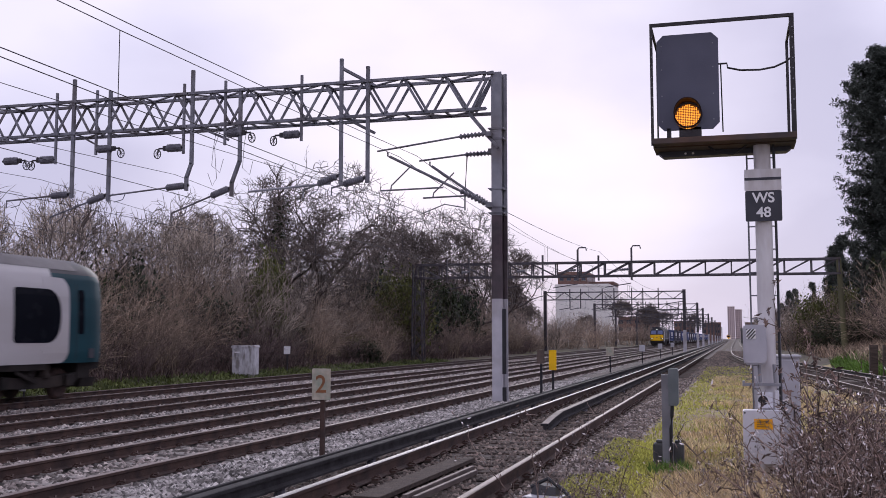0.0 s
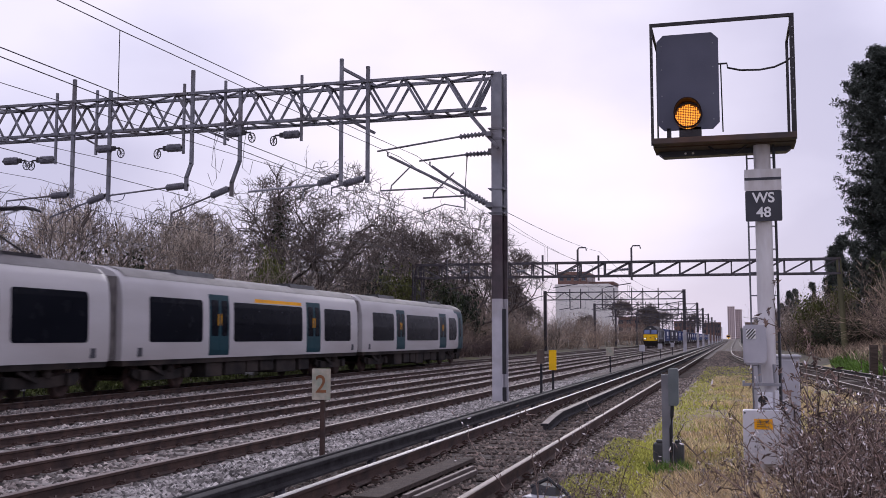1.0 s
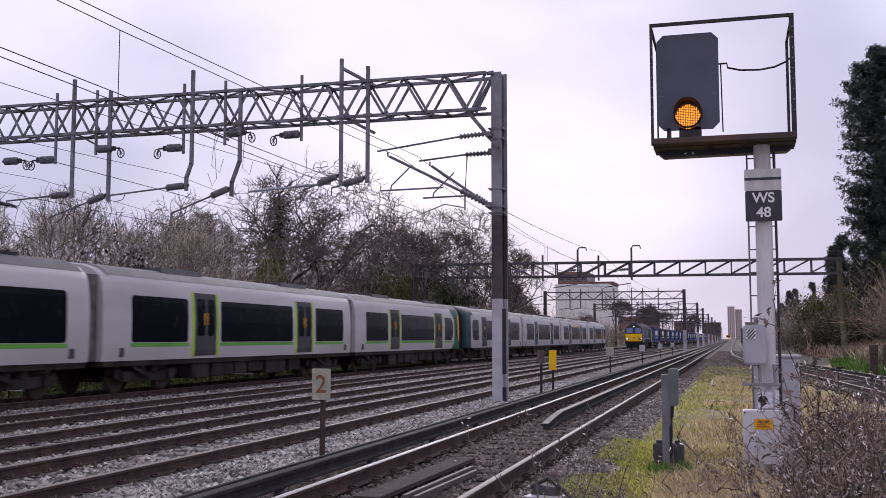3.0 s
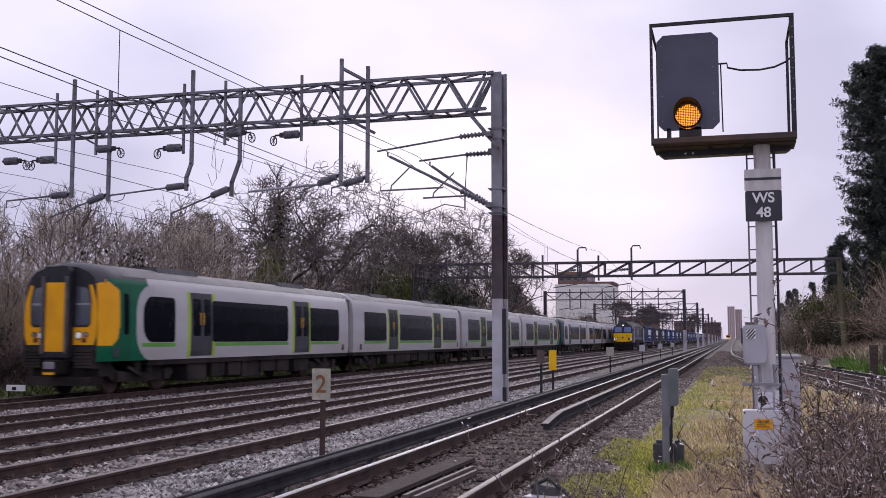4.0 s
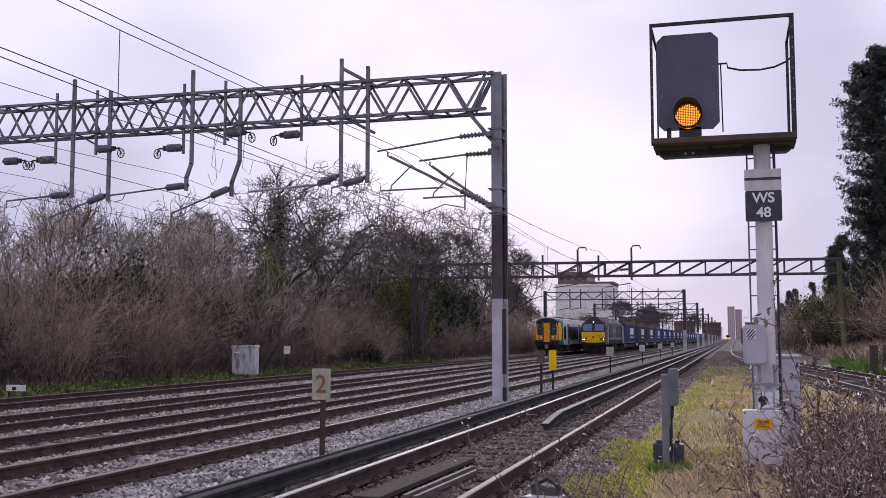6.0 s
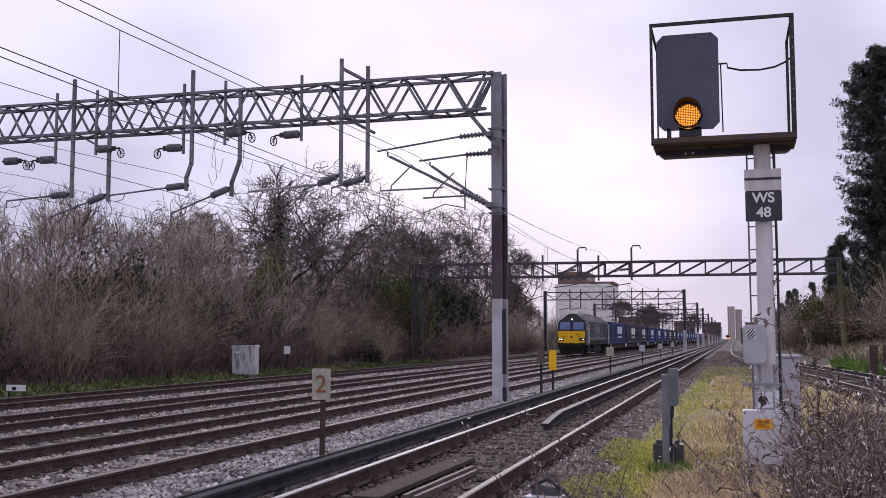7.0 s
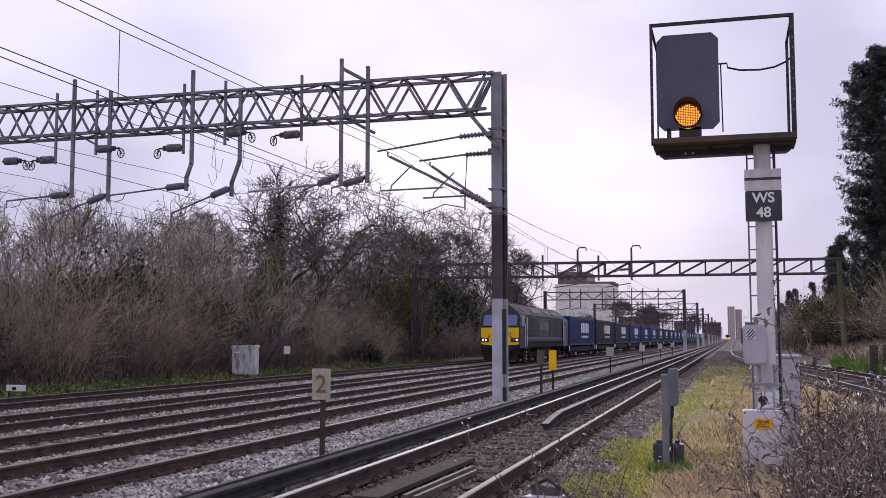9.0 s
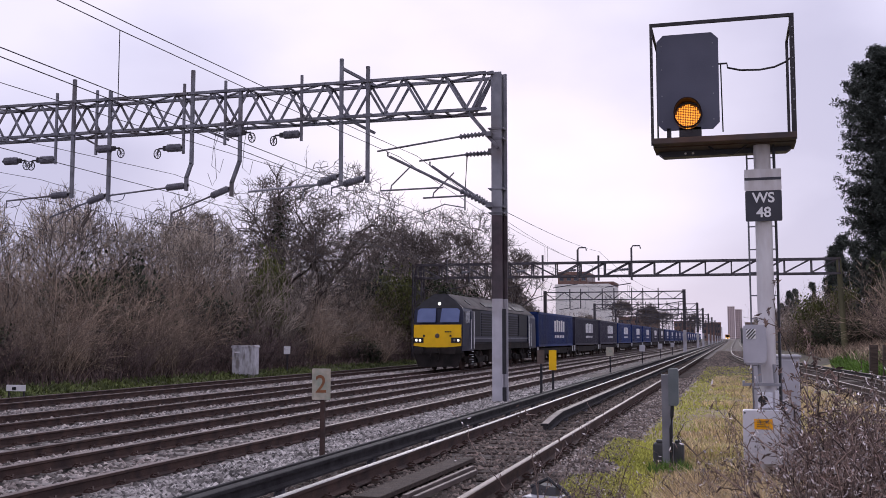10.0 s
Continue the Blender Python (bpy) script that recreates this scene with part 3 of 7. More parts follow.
def gantry_near():
    root = thing("overhead_gantry", "grey steel lattice gantry across four tracks with insulators", "gantry")
    mast(root, -5.46, GY, -0.3, [(-0.5, 2.30, "mast_white", "mast_base"), (2.30, 4.35, "maroon", "mast_middle"), (4.35, 7.92, "mast_steel", "mast_top")])
    # black strip in two lengths along the right flange of the white foot
    bm = bm_new()
    for z0, z1 in ((0.48, 2.05), (-0.3, 0.16)):
        box(bm, -5.375, -5.288, GY - 0.168, GY - 0.10, z0, z1)
    part("flange_strip", bm, M["black"], root, "black strip on the white mast")
    bm = bm_new()
    for z in (4.4, 4.55, 5.0, 6.25, 6.5):
        bm = bm_new()
        box(bm, -5.69, -5.32, GY - 0.175, GY + 0.175, z - 0.022, z + 0.022)
        for sx in (-5.69, -5.33):
            tube(bm, [(sx, GY - 0.24, z), (sx, GY + 0.24, z)], 0.014, 6)
        part("clamp", bm, M["steel"], root)
    bm = bm_new()
    truss(bm, -26.0, -5.72, GY, 6.98, 7.88, 0.62, 1.06, 0.085, 0.062)
    part("boom", bm, M["steel"], root, "lattice box-truss boom")
    bm = bm_new()
    for dy in (-0.2, 0.2):
        beam(bm, (-6.25, GY + dy, 6.98), (-5.45, GY + dy, 6.0), 0.07, 0.07)
        beam(bm, (-5.72, GY + dy, 7.75), (-6.1, GY + dy, 7.0), 0.06, 0.06)
        beam(bm, (-5.72, GY + dy, 7.88), (-5.55, GY + dy, 7.9), 0.08, 0.08)
    part("knee_brace", bm, M["steel"], root)
    # far leg beyond the last track
    bm = bm_new()
    h_column(bm, -26.1, GY, -0.4, 7.9)
    part("far_mast", bm, M["steel"], root)

    def dropper(x, top, bot, kick=0.0, w=0.085):
        bm = bm_new()
        if kick:
            beam(bm, (x, GY - 0.33, top), (x, GY - 0.33, 5.95), w, w)
            beam(bm, (x, GY - 0.33, 5.98), (x + kick, GY - 0.33, bot + 0.35), w, w)
            beam(bm, (x + kick, GY - 0.33, bot + 0.37), (x + kick, GY - 0.33, bot), w, w)
        else:
            beam(bm, (x, GY - 0.33, top), (x, GY - 0.33, bot), w, w)
        box(bm, x - 0.11, x + 0.11, GY - 0.40, GY - 0.25, 7.84, 7.90)
        box(bm, x - 0.11, x + 0.11, GY - 0.40, GY - 0.25, 6.95, 7.02)
        part("dropper", bm, M["steel"], root)

    def side_insulator(x, z, s):
        bm = bm_new()
        ribbed(bm, (x + 0.05 * s, GY - 0.33, z), (x + 0.50 * s, GY - 0.33, z), 0.092, 0.112, 9)
        part("insulator", bm, M["insulator"], root)
        bm = bm_new()
        tube(bm, [(x, GY - 0.33, z), (x + 0.06 * s, GY - 0.33, z)], 0.035, 8)
        part("bracket", bm, M["steel_dark"], root)
        bm = bm_new()
        tube(bm, [(x + 0.50 * s, GY - 0.33, z), (x + 0.74 * s, GY - 0.33, z)], 0.025, 6)
        box(bm, x + 0.55 * s - 0.05, x + 0.55 * s + 0.05, GY - 0.37, GY - 0.29, z - 0.06, z + 0.06)
        part("fitting", bm, M["steel_dark"], root)
        bm = bm_new()
        ring = [(x + 0.78 * s + 0.065 * math.cos(a), GY - 0.33 + 0.06 * math.cos(a), z - 0.14 + 0.125 * math.sin(a)) for a in np.linspace(0, 2 * math.pi, 17)]
        tube(bm, ring, 0.014, 6, cap=False)
        for k in (0, 2, 4, 6):
            tube(bm, [ring[k], ring[k + 8]], 0.008, 5)
        tube(bm, [(x + 0.72 * s, GY - 0.33, z + 0.01), (x + 0.78 * s, GY - 0.33, z - 0.13)], 0.014, 5)
        part("pulley", bm, M["steel_dark"], root)

    def steady_arm(x, z, dx, dz, length):
        """Ribbed insulator at the foot of a dropper, then a thin registration arm with a hooked end."""
        bm = bm_new()
        d = Vector((dx, 0, dz)).normalized()
        a = Vector((x, GY - 0.33, z))
        ribbed(bm, a + d * 0.12, a + d * 0.66, 0.078, 0.098, 9)
        part("insulator", bm, M["insulator"], root)
        bm = bm_new()
        tube(bm, [a, a + d * 0.14], 0.045, 8)
        part("fitting", bm, M["steel_dark"], root)
        bm = bm_new()
        e = a + d * length
        tube(bm, [a + d * 0.64, e], 0.024, 6)
        tube(bm, [e, e + Vector((0, 0, -0.20))], 0.016, 6)
        tube(bm, [e - d * 0.5, e - d * 0.42 + Vector((0, 0, -0.16)), e - d * 0.15 + Vector((0, 0, -0.2))], 0.012, 5)
        part("steady_arm", bm, M["steel"], root)

    for x, top, bot, kick in ((-17.43, 8.5, 5.18, 0), (-16.28, 8.1, 5.05, 0), (-13.77, 8.5, 5.25, -0.14), (-12.36, 7.9, 5.05, -0.22), (-9.52, 8.5, 5.2, 0), (-8.80, 8.25, 5.25, 0), (-20.6, 8.5, 5.15, 0)):
        dropper(x, top, bot, kick)
    for x, bot in ((-17.98, 6.15), (-16.70, 6.35), (-14.02, 6.25), (-12.80, 6.42), (-10.62, 6.42)):
        dropper(x, 8.15, bot, 0, 0.06)
    for x, z, s in ((-17.98, 6.28, -1), (-16.70, 6.5, 1), (-14.02, 6.42, -1), (-12.80, 6.72, 1), (-10.62, 6.6, -1), (-19.7, 6.3, 1)):
        side_insulator(x, z, s)
    for x, z, dx, dz, ln in ((-17.43, 5.30, -1, -0.06, 2.1), (-13.85, 5.40, -1, -0.08, 2.4), (-16.28, 5.25, -1, -0.32, 1.9), (-12.55, 5.3, -1, -0.36, 1.9), (-9.52, 5.5, -1, -0.36, 1.1), (-8.80, 5.4, -1, -0.25, 1.0), (-20.6, 5.3, -1, -0.1, 2.0)):
        steady_arm(x, z, dx, dz, ln)
    bm = bm_new()
    tube(bm, [(-12.1, GY - 0.33, 5.15), (-9.8, GY - 0.33, 5.28)], 0.03, 8)
    part("cross_tube", bm, M["galv"], root)
    # sloping brace and stays near the inner droppers
    bm = bm_new()
    for p, q, w in (((-9.5, GY - 0.3, 8.25), (-8.75, GY + 0.3, 7.85), 0.07), ((-9.5, GY - 0.33, 7.0), (-8.75, GY + 0.1, 6.6), 0.06), ((-13.7, GY - 0.33, 7.0), (-12.8, GY - 0.1, 6.6), 0.06), ((-17.5, GY - 0.33, 7.05), (-16.7, GY - 0.1, 6.6), 0.05)):
        bm = bm_new()
        beam(bm, p, q, w, w)
        part("diagonal_stay", bm, M["steel"], root)
    # two cantilevers on the mast for the near line: top tie, raking strut, registration tube
    for dy, x_out, z_tie, z_root, drop in ((-0.30, -8.55, 6.05, 4.62, 0.0), (0.30, -7.62, 5.86, 4.62, 0.14)):
        y = GY + dy
        rise = 0.30 if dy < 0 else 0.12
        x_knee, z_knee = x_out + 0.28, z_tie - 0.03
        x_foot = -5.78
        bm = bm_new()
        tube(bm, [(-6.45, y, z_tie + rise * 0.85), (x_out, y, z_tie)], 0.024, 8)
        part("top_tie", bm, M["steel"], root)
        bm = bm_new()
        tube(bm, [(x_knee, y, z_knee), (x_knee, y, z_knee - 0.1), (x_knee + 0.1, y, z_knee - 0.16)], 0.022, 6)
        k = 0.74
        tube(bm, [(x_knee + 0.05, y, z_knee - 0.12), (x_knee + (x_foot - x_knee) * k, y, z_knee + (z_root - z_knee) * k)], 0.034, 8)
        part("raking_strut", bm, M["steel"], root)
        bm = bm_new()
        zr = 5.04 - drop
        tube(bm, [(x_out + 0.10, y, zr), (-6.82 if dy < 0 else -6.3, y, zr + 0.02)], 0.022, 8)
        tube(bm, [(x_out + 0.36, y, zr), (x_out + 0.38, y, zr + 0.12), (x_out + 0.92, y, zr + 0.62)], 0.018, 6)
        part("registration_tube", bm, M["steel"], root)
        bm = bm_new()
        ribbed(bm, (-5.70, y, z_root - 0.02), (x_knee + (x_foot - x_knee) * k, y, z_knee + (z_root - z_knee) * k), 0.035, 0.08, 7)
        part("insulator", bm, M["insulator"], root)
        bm = bm_new()
        ribbed(bm, (-5.72, y, z_tie + rise), (-6.45, y, z_tie + rise * 0.85), 0.03, 0.075, 7)
        part("insulator", bm, M["insulator"], root)
        for z in (z_root - 0.02, z_tie + rise):
            bm = bm_new()
            box(bm, -5.74, -5.60, min(GY, y) - 0.04, max(GY, y) + 0.04, z - 0.07, z + 0.05)
            part("bracket", bm, M["steel"], root)
    bm = bm_new()
    tube(bm, [(-6.36, GY + 0.3, 5.95), (-6.42, GY + 0.3, 4.95), (-6.42, GY + 0.3, 4.55)], 0.02, 6)
    tube(bm, [(-7.55, GY + 0.3, 4.50), (-6.95, GY + 0.3, 4.72), (-6.45, GY + 0.3, 4.62)], 0.015, 6)
    part("drop_tube", bm, M["steel"], root)
    # slack jumper loops below the boom
    for x, z0, w in ((-13.1, 5.7, 0.25), (-12.95, 5.35, -0.35), (-12.2, 5.6, 0.2)):
        bm = bm_new()
        tube(bm, [(x, GY - 0.2, 7.0), (x - 0.12 + w * 0.2, GY - 0.25, 6.4), (x - 0.1, GY - 0.28, z0 + 0.2), (x + w * 0.6, GY - 0.3, z0), (x + w, GY - 0.3, z0 + 0.35)], 0.007, 5)
        part("jumper_cable", bm, M["wire"], root, smooth=True)


gantry_near()


def gantry_old(y, label, x_left=-21.4, x_right=6.6):
    """Older gantry: lattice leg on one side, plain post on the other, N-braced boom."""
    root = thing("overhead_gantry", label, "gantry")
    for x in (x_left,):
        bm = bm_new()
        for dx in (-0.40, 0.40):
            for dy in (-0.3, 0.3):
                angle_bar(bm, (x + dx, y + dy, -0.5), (x + dx * 0.75, y + dy, 6.6), 0.11, 0.02)
        for i in range(9):
            a, b = -0.3 + 0.76 * i, 0.46 + 0.76 * i
            s = 1 if i % 2 else -1
            for dy in (-0.3, 0.3):
                beam(bm, (x - s * 0.37, y + dy, a), (x + s * 0.37, y + dy, b), 0.07, 0.03, (0, 1, 0))
            for dx in (-0.37, 0.37):
                beam(bm, (x + dx, y - s * 0.3, a), (x + dx, y + s * 0.3, b), 0.07, 0.03, (1, 0, 0))
        part("lattice_leg", bm, M["steel_mid"], root, "dark lattice leg")
    bm = bm_new()
    tube(bm, [(x_right + 0.25, y, -0.4), (x_right, y, 6.5)], 0.19, 12, 0.16)
    part("post", bm, M["timber_post"], root, "mossy round post")
    bm = bm_new()
    n = 17
    step = (x_right - x_left) / n
    for dy in (-0.35, 0.35):
        for z in (5.52, 6.45):
            angle_bar(bm, (x_left - 0.3, y + dy, z + 0.06), (x_right + 0.1, y + dy, z - 0.05), 0.13, 0.02)
        for i in range(n + 1):
            x = x_left + i * step
            beam(bm, (x, y + dy, 5.5), (x, y + dy, 6.45), 0.09, 0.05, (0, 1, 0))
            if i < n:
                s = 0 if i > 5 else 1
                beam(bm, (x, y + dy, 5.55 if not s else 6.42), (x + step, y + dy, 6.42 if not s else 5.55), 0.08, 0.04, (0, 1, 0))
    part("boom", bm, M["steel_mid"], root, "N-braced lattice boom")
    for x, top in ((-19.2, 6.9), (-17.6, 6.9), (-15.0, 6.7), (-12.4, 7.0), (-10.0, 7.3), (-8.6, 6.9), (-6.4, 7.35)):
        bm = bm_new()
        beam(bm, (x, y - 0.4, top), (x, y - 0.4, 5.2), 0.12, 0.12)
        if top > 7.2:
            tube(bm, [(x, y - 0.4, top), (x + 0.1, y - 0.4, top + 0.15), (x + 0.55, y - 0.4, top + 0.15), (x + 0.6, y - 0.4, top - 0.05)], 0.05, 6)
        part("dropper", bm, M["steel_mid"], root)
    for x in (-18.5, -14.6, -11.1, -7.56):
        bm = bm_new()
        ribbed(bm, (x + 1.0, y - 0.4, 5.95), (x + 0.35, y - 0.4, 5.9), 0.06, 0.11, 5)
        part("insulator", bm, M["insulator"], root)
        bm = bm_new()
        tube(bm, [(x + 1.1, y - 0.4, 5.0), (x - 0.6, y - 0.4, 4.75)], 0.035, 6)
        tube(bm, [(x + 0.4, y - 0.4, 5.9), (x, y - 0.4, 5.75)], 0.03, 6)
        part("steady_arm", bm, M["steel_mid"], root)
    return root


M["timber_post"] = material("timber_post", (0.16, 0.15, 0.08), (0.09, 0.085, 0.05), 0.9, scale=2, fine=30, bump=0.3, stretch=(1, 1, 0.2))
gantry_old(70.0, "dark old steel gantry with a lattice leg and N-braced boom")


def gantry_far():
    # mid-grey steel here, lighter than dark steel: distance haze put into the colour
    root = thing("overhead_gantry", "distant steel portal gantry with white-painted mast foot", "gantry", pose(0, 125, 0), group="receding gantries")
    for x, foot in ((-5.43, True), (-22.0, False)):
        bm = bm_new()
        h_column(bm, x, 0, -0.5 if not foot else 2.3, 7.1, 0.34, 0.3)
        part("mast", bm, M["steel_mid"], root)
    bm = bm_new()
    box(bm, -5.62, -5.24, -0.16, 0.16, -0.5, 2.3)
    part("mast_base", bm, M["mast_white"], root, "white-painted mast foot")
    bm = bm_new()
    truss(bm, -22, -5.5, 0, 6.0, 6.9, 0.6, 2.2, 0.10, 0.055)
    part("boom", bm, M["steel_mid"], root)
    for x in (-18.9, -17.6, -15, -13.6, -11.5, -10.2, -8.4):
        bm = bm_new()
        beam(bm, (x, -0.35, 7.3), (x, -0.35, 4.9), 0.12, 0.12)
        tube(bm, [(x, -0.35, 5.0), (x - 1.3, -0.35, 4.8)], 0.05, 6)
        part("dropper", bm, M["steel_mid"], root)
    bm = bm_new()
    tube(bm, [(-5.5, 0, 5.7), (-8.4, 0, 5.3)], 0.05, 6)
    tube(bm, [(-5.5, 0, 4.6), (-7.4, 0, 5.3)], 0.05, 6)
    tube(bm, [(-6.3, 0, 4.7), (-8.2, 0, 4.6)], 0.05, 6)
    part("cantilever", bm, M["steel_mid"], root)
    for y in (172, 204, 250, 294, 345, 400, 470, 560):
        copy_thing(root, pose(0, y, 0))
    copy_thing(root, pose(0, -32, 0.6))


gantry_far()


def span_wire(name, label, x, zr, supports, stagger=0.2):
    root = thing(name, label, "overhead wire", group="overhead line wires")
    contact, cat = [], []
    bm_d = bm_new()
    for i, (a, b) in enumerate(zip(supports, supports[1:])):
        s = stagger if i % 2 else -stagger
        for k in range(9):
            u = k / 9
            y = a + (b - a) * u
            xx = x + s * (1 - 2 * u)
            zc = zr + 6.1 - 2.3 * u * (1 - u)
            contact.append((xx, y, zr + 4.70))
            cat.append((xx, y, zc))
            if (k in (2, 4, 6) or (k == 7 and stagger < 0)) and a < 130:
                tube(bm_d, [(xx, y, zr + 4.70), (xx, y, zc)], 0.0075, 4)
    for nm, pts, r in (("contact_wire", contact, 0.0072), ("catenary_wire", cat, 0.0072)):
        bm = bm_new()
        tube(bm, pts, r, 5)
        part(nm, bm, M["wire"], root)
    part("hanger", bm_d, M["wire"], root)


SUP = [-32, GY, 70, 125, 172, 204, 250, 294, 345, 400, 470]
span_wire("overhead_line", "pair of dark overhead wires above the near main line", -7.79, Z1, SUP)
span_wire("overhead_line", "second pair of dark wires above the near main line", -7.86, Z1, SUP[:4], -0.2)
span_wire("overhead_line", "pair of dark overhead wires above a main line", T2, Z2, SUP, -0.2)
span_wire("overhead_line", "pair of dark overhead wires above a main line", T3, Z3, SUP)
span_wire("overhead_line", "pair of dark overhead wires above the far main line", T4, Z4, SUP, -0.2)


def loose_wire(x0, z0, x1, z1, y0=-32, y1=GY, sag=0.4, r=0.013):
    bm = bm_new()
    tube(bm, [(x0 + (x1 - x0) * u, y0 + (y1 - y0) * u, z0 + (z1 - z0) * u - 4 * sag * u * (1 - u)) for u in np.linspace(0, 1, 14)], r, 5)
    solid("feeder_wire", bm, M["wire"], "long dark return wire strung between gantries", "overhead wire", group="overhead line wires", smooth=True)


loose_wire(-5.6, 4.6, -8.6, 7.2, GY, 70, 0.15, 0.009)
loose_wire(-8.6, 7.2, -8.6, 7.0, 70, 125, 0.5, 0.012)
# ---- signal and lineside ----
SX, SY = 0.345, 11.45


def text_mesh(words, size, material_, name, parent, loc, spacing=1.0, bold=0.034):
    cu = bpy.data.curves.new(name, "FONT")
    cu.body, cu.size, cu.extrude, cu.align_x, cu.align_y = words, size, 0.002, "CENTER", "CENTER"
    cu.offset = size * bold
    cu.space_character = spacing
    tmp = bpy.data.objects.new(name, cu)
    scene.collection.objects.link(tmp)
    me = bpy.data.meshes.new_from_object(tmp.evaluated_get(bpy.context.evaluated_depsgraph_get()))
    bpy.data.objects.remove(tmp)
    me.materials.append(material_)
    ob = new(name, me)
    ob.parent = parent
    ob.matrix_basis = pose(*loc, 90, 0, 0)
    return ob


def build_signal():
    root = thing("railway_signal", "white signal post with dark head showing amber", "signal", pose(SX, SY, 0))
    bm = bm_new()
    tube(bm, [(0, 0, -0.35), (0, 0, 3.41)], 0.087, 20)
    part("post", bm, M["post_white"], root, "chipped white-painted round post", smooth=True)
    # cage and platform
    bm = bm_new()
    box(bm, -1.13, 0.345, -0.32, -0.14, 3.412, 3.475, 0.006)
    box(bm, -1.13, 0.345, 0.26, 0.30, 3.395, 3.475, 0.004)
    for x in (-1.13, 0.295):
        box(bm, x, x + 0.05, -0.14, 0.26, 3.40, 3.47)
    box(bm, -1.08, 0.295, -0.14, 0.26, 3.40, 3.415)
    part("platform", bm, M["steel_rusty"], root, "rust-stained dark steel service platform")
    bm = bm_new()
    prism(bm, [(-1.09, 3.40), (0.305, 3.40), (0.305, 3.375), (0.26, 3.345), (-1.04, 3.335), (-1.09, 3.375)], "y", 0.10, 0.26)
    tray = part("tray", bm, M["plate_black"], root, "black tray below the platform")
    # white discs painted for the daylight that shows through two holes
    bm = bm_new()
    for x in (-0.80, -0.72):
        disc_stack(bm, (x, 0.097, 3.368), (x, 0.10, 3.368), [0.013, 0.013], 10)
    part("hole_daylight", bm, M["white"], tray)
    bm = bm_new()
    for x, w in ((-1.125, 0.03), (0.32, 0.05)):
        bm = bm_new()
        beam(bm, (x, -0.30, 3.4), (x, -0.30, 4.71), w, 0.02, (0, 1, 0))
        beam(bm, (x - 0.02 * (1 if x > 0 else -1), 0.30, 3.4), (x - 0.02 * (1 if x > 0 else -1), 0.30, 4.60), w * 0.6, 0.02, (0, 1, 0))
        beam(bm, (x, -0.30, 4.70), (x - 0.02 * (1 if x > 0 else -1), 0.30, 4.60), 0.025, 0.02)
        part("guard_upright", bm, M["steel_dark"], root)
    bm = bm_new()
    beam(bm, (-1.14, -0.30, 4.715), (0.345, -0.30, 4.715), 0.03, 0.035)
    part("guard_rail", bm, M["steel_dark"], root)
    bm = bm_new()
    tube(bm, [(-0.44, -0.05, 4.25), (-0.34, -0.05, 4.25), (-0.33, -0.05, 4.20), (-0.2, -0.05, 4.165), (0.0, -0.05, 4.155), (0.15, -0.05, 4.175), (0.26, -0.05, 4.22), (0.31, -0.05, 4.26)], 0.011, 8)
    tube(bm, [(-0.405, -0.05, 4.25), (-0.395, -0.05, 3.5)], 0.008, 6)
    p = part("hand_rail", bm, M["steel_dark"], root, smooth=True)
    p.location.z = 0.06
    bm = bm_new()
    for i in range(9):
        for x in (-1.128, 0.318):
            box(bm, x, x + 0.012, -0.312, -0.309, 3.7 + 0.11 * i, 3.712 + 0.11 * i)
    part("rivets", bm, M["galv"], root)
    # head
    c = 0.07
    x0, x1, z0, z1 = -1.075, -0.425, 3.575, 4.625
    bm = bm_new()
    prism(bm, [(x0 + c, z0), (x1 - c, z0), (x1, z0 + c), (x1, z1 - c), (x1 - c, z1), (x0 + c, z1), (x0, z1 - c), (x0, z0 + c)], "y", -0.20, -0.17)
    board = part("backboard", bm, M["head_grey"], root, "dark grey backboard with clipped corners")
    bm = bm_new()
    for x in (x0 + 0.05, x1 - 0.06):
        for z in (z0 + 0.1, z0 + 0.38, z1 - 0.38, z1 - 0.12):
            disc_stack(bm, (x, -0.206, z), (x, -0.20, z), [0.006, 0.006], 8)
    part("bolt", bm, M["galv"], board)
    bm = bm_new()
    box(bm, x0 + 0.12, x1 - 0.12, -0.17, 0.06, z0 + 0.05, z1 - 0.3, 0.02)
    part("lamp_case", bm, M["black"], root)
    bm = bm_new()
    box(bm, -0.85, -0.62, -0.2, 0.02, 3.5, 3.60)
    box(bm, -0.98, -0.94, -0.2, -0.05, 3.5, 3.6)
    part("head_bracket", bm, M["steel_dark"], root)
    lx, lz = -0.755, 3.715
    bm = bm_new()
    n = 26
    for k in range(n):
        a0, a1 = 2 * math.pi * k / n, 2 * math.pi * (k + 1) / n
        def hood(a, y, r):
            return (lx + r * math.cos(a), y, lz + 0.025 + r * math.sin(a))
        def deep(a):
            return -0.215 - 0.20 * max(0.12, 0.5 + 0.5 * math.sin(a))
        quads = ((hood(a0, -0.20, 0.152), hood(a1, -0.20, 0.152), hood(a1, deep(a1), 0.146), hood(a0, deep(a0), 0.146)),
                 (hood(a0, -0.20, 0.140), hood(a1, -0.20, 0.140), hood(a1, deep(a1), 0.136), hood(a0, deep(a0), 0.136)),
                 (hood(a0, deep(a0), 0.146), hood(a1, deep(a1), 0.146), hood(a1, deep(a1), 0.136), hood(a0, deep(a0), 0.136)))
        for q in quads:
            bm.faces.new([bm.verts.new(p) for p in q])
    bmesh.ops.remove_doubles(bm, verts=bm.verts, dist=1e-5)
    part("hood", bm, M["hood_brown"], root, "dark hood round the lens", smooth=True)
    bm = bm_new()
    disc_stack(bm, (lx, -0.206, lz), (lx, -0.203, lz), [0.138, 0.138], 26)
    lens = part("lens", bm, M["amber_back"], root, "lit amber lens of small dots")
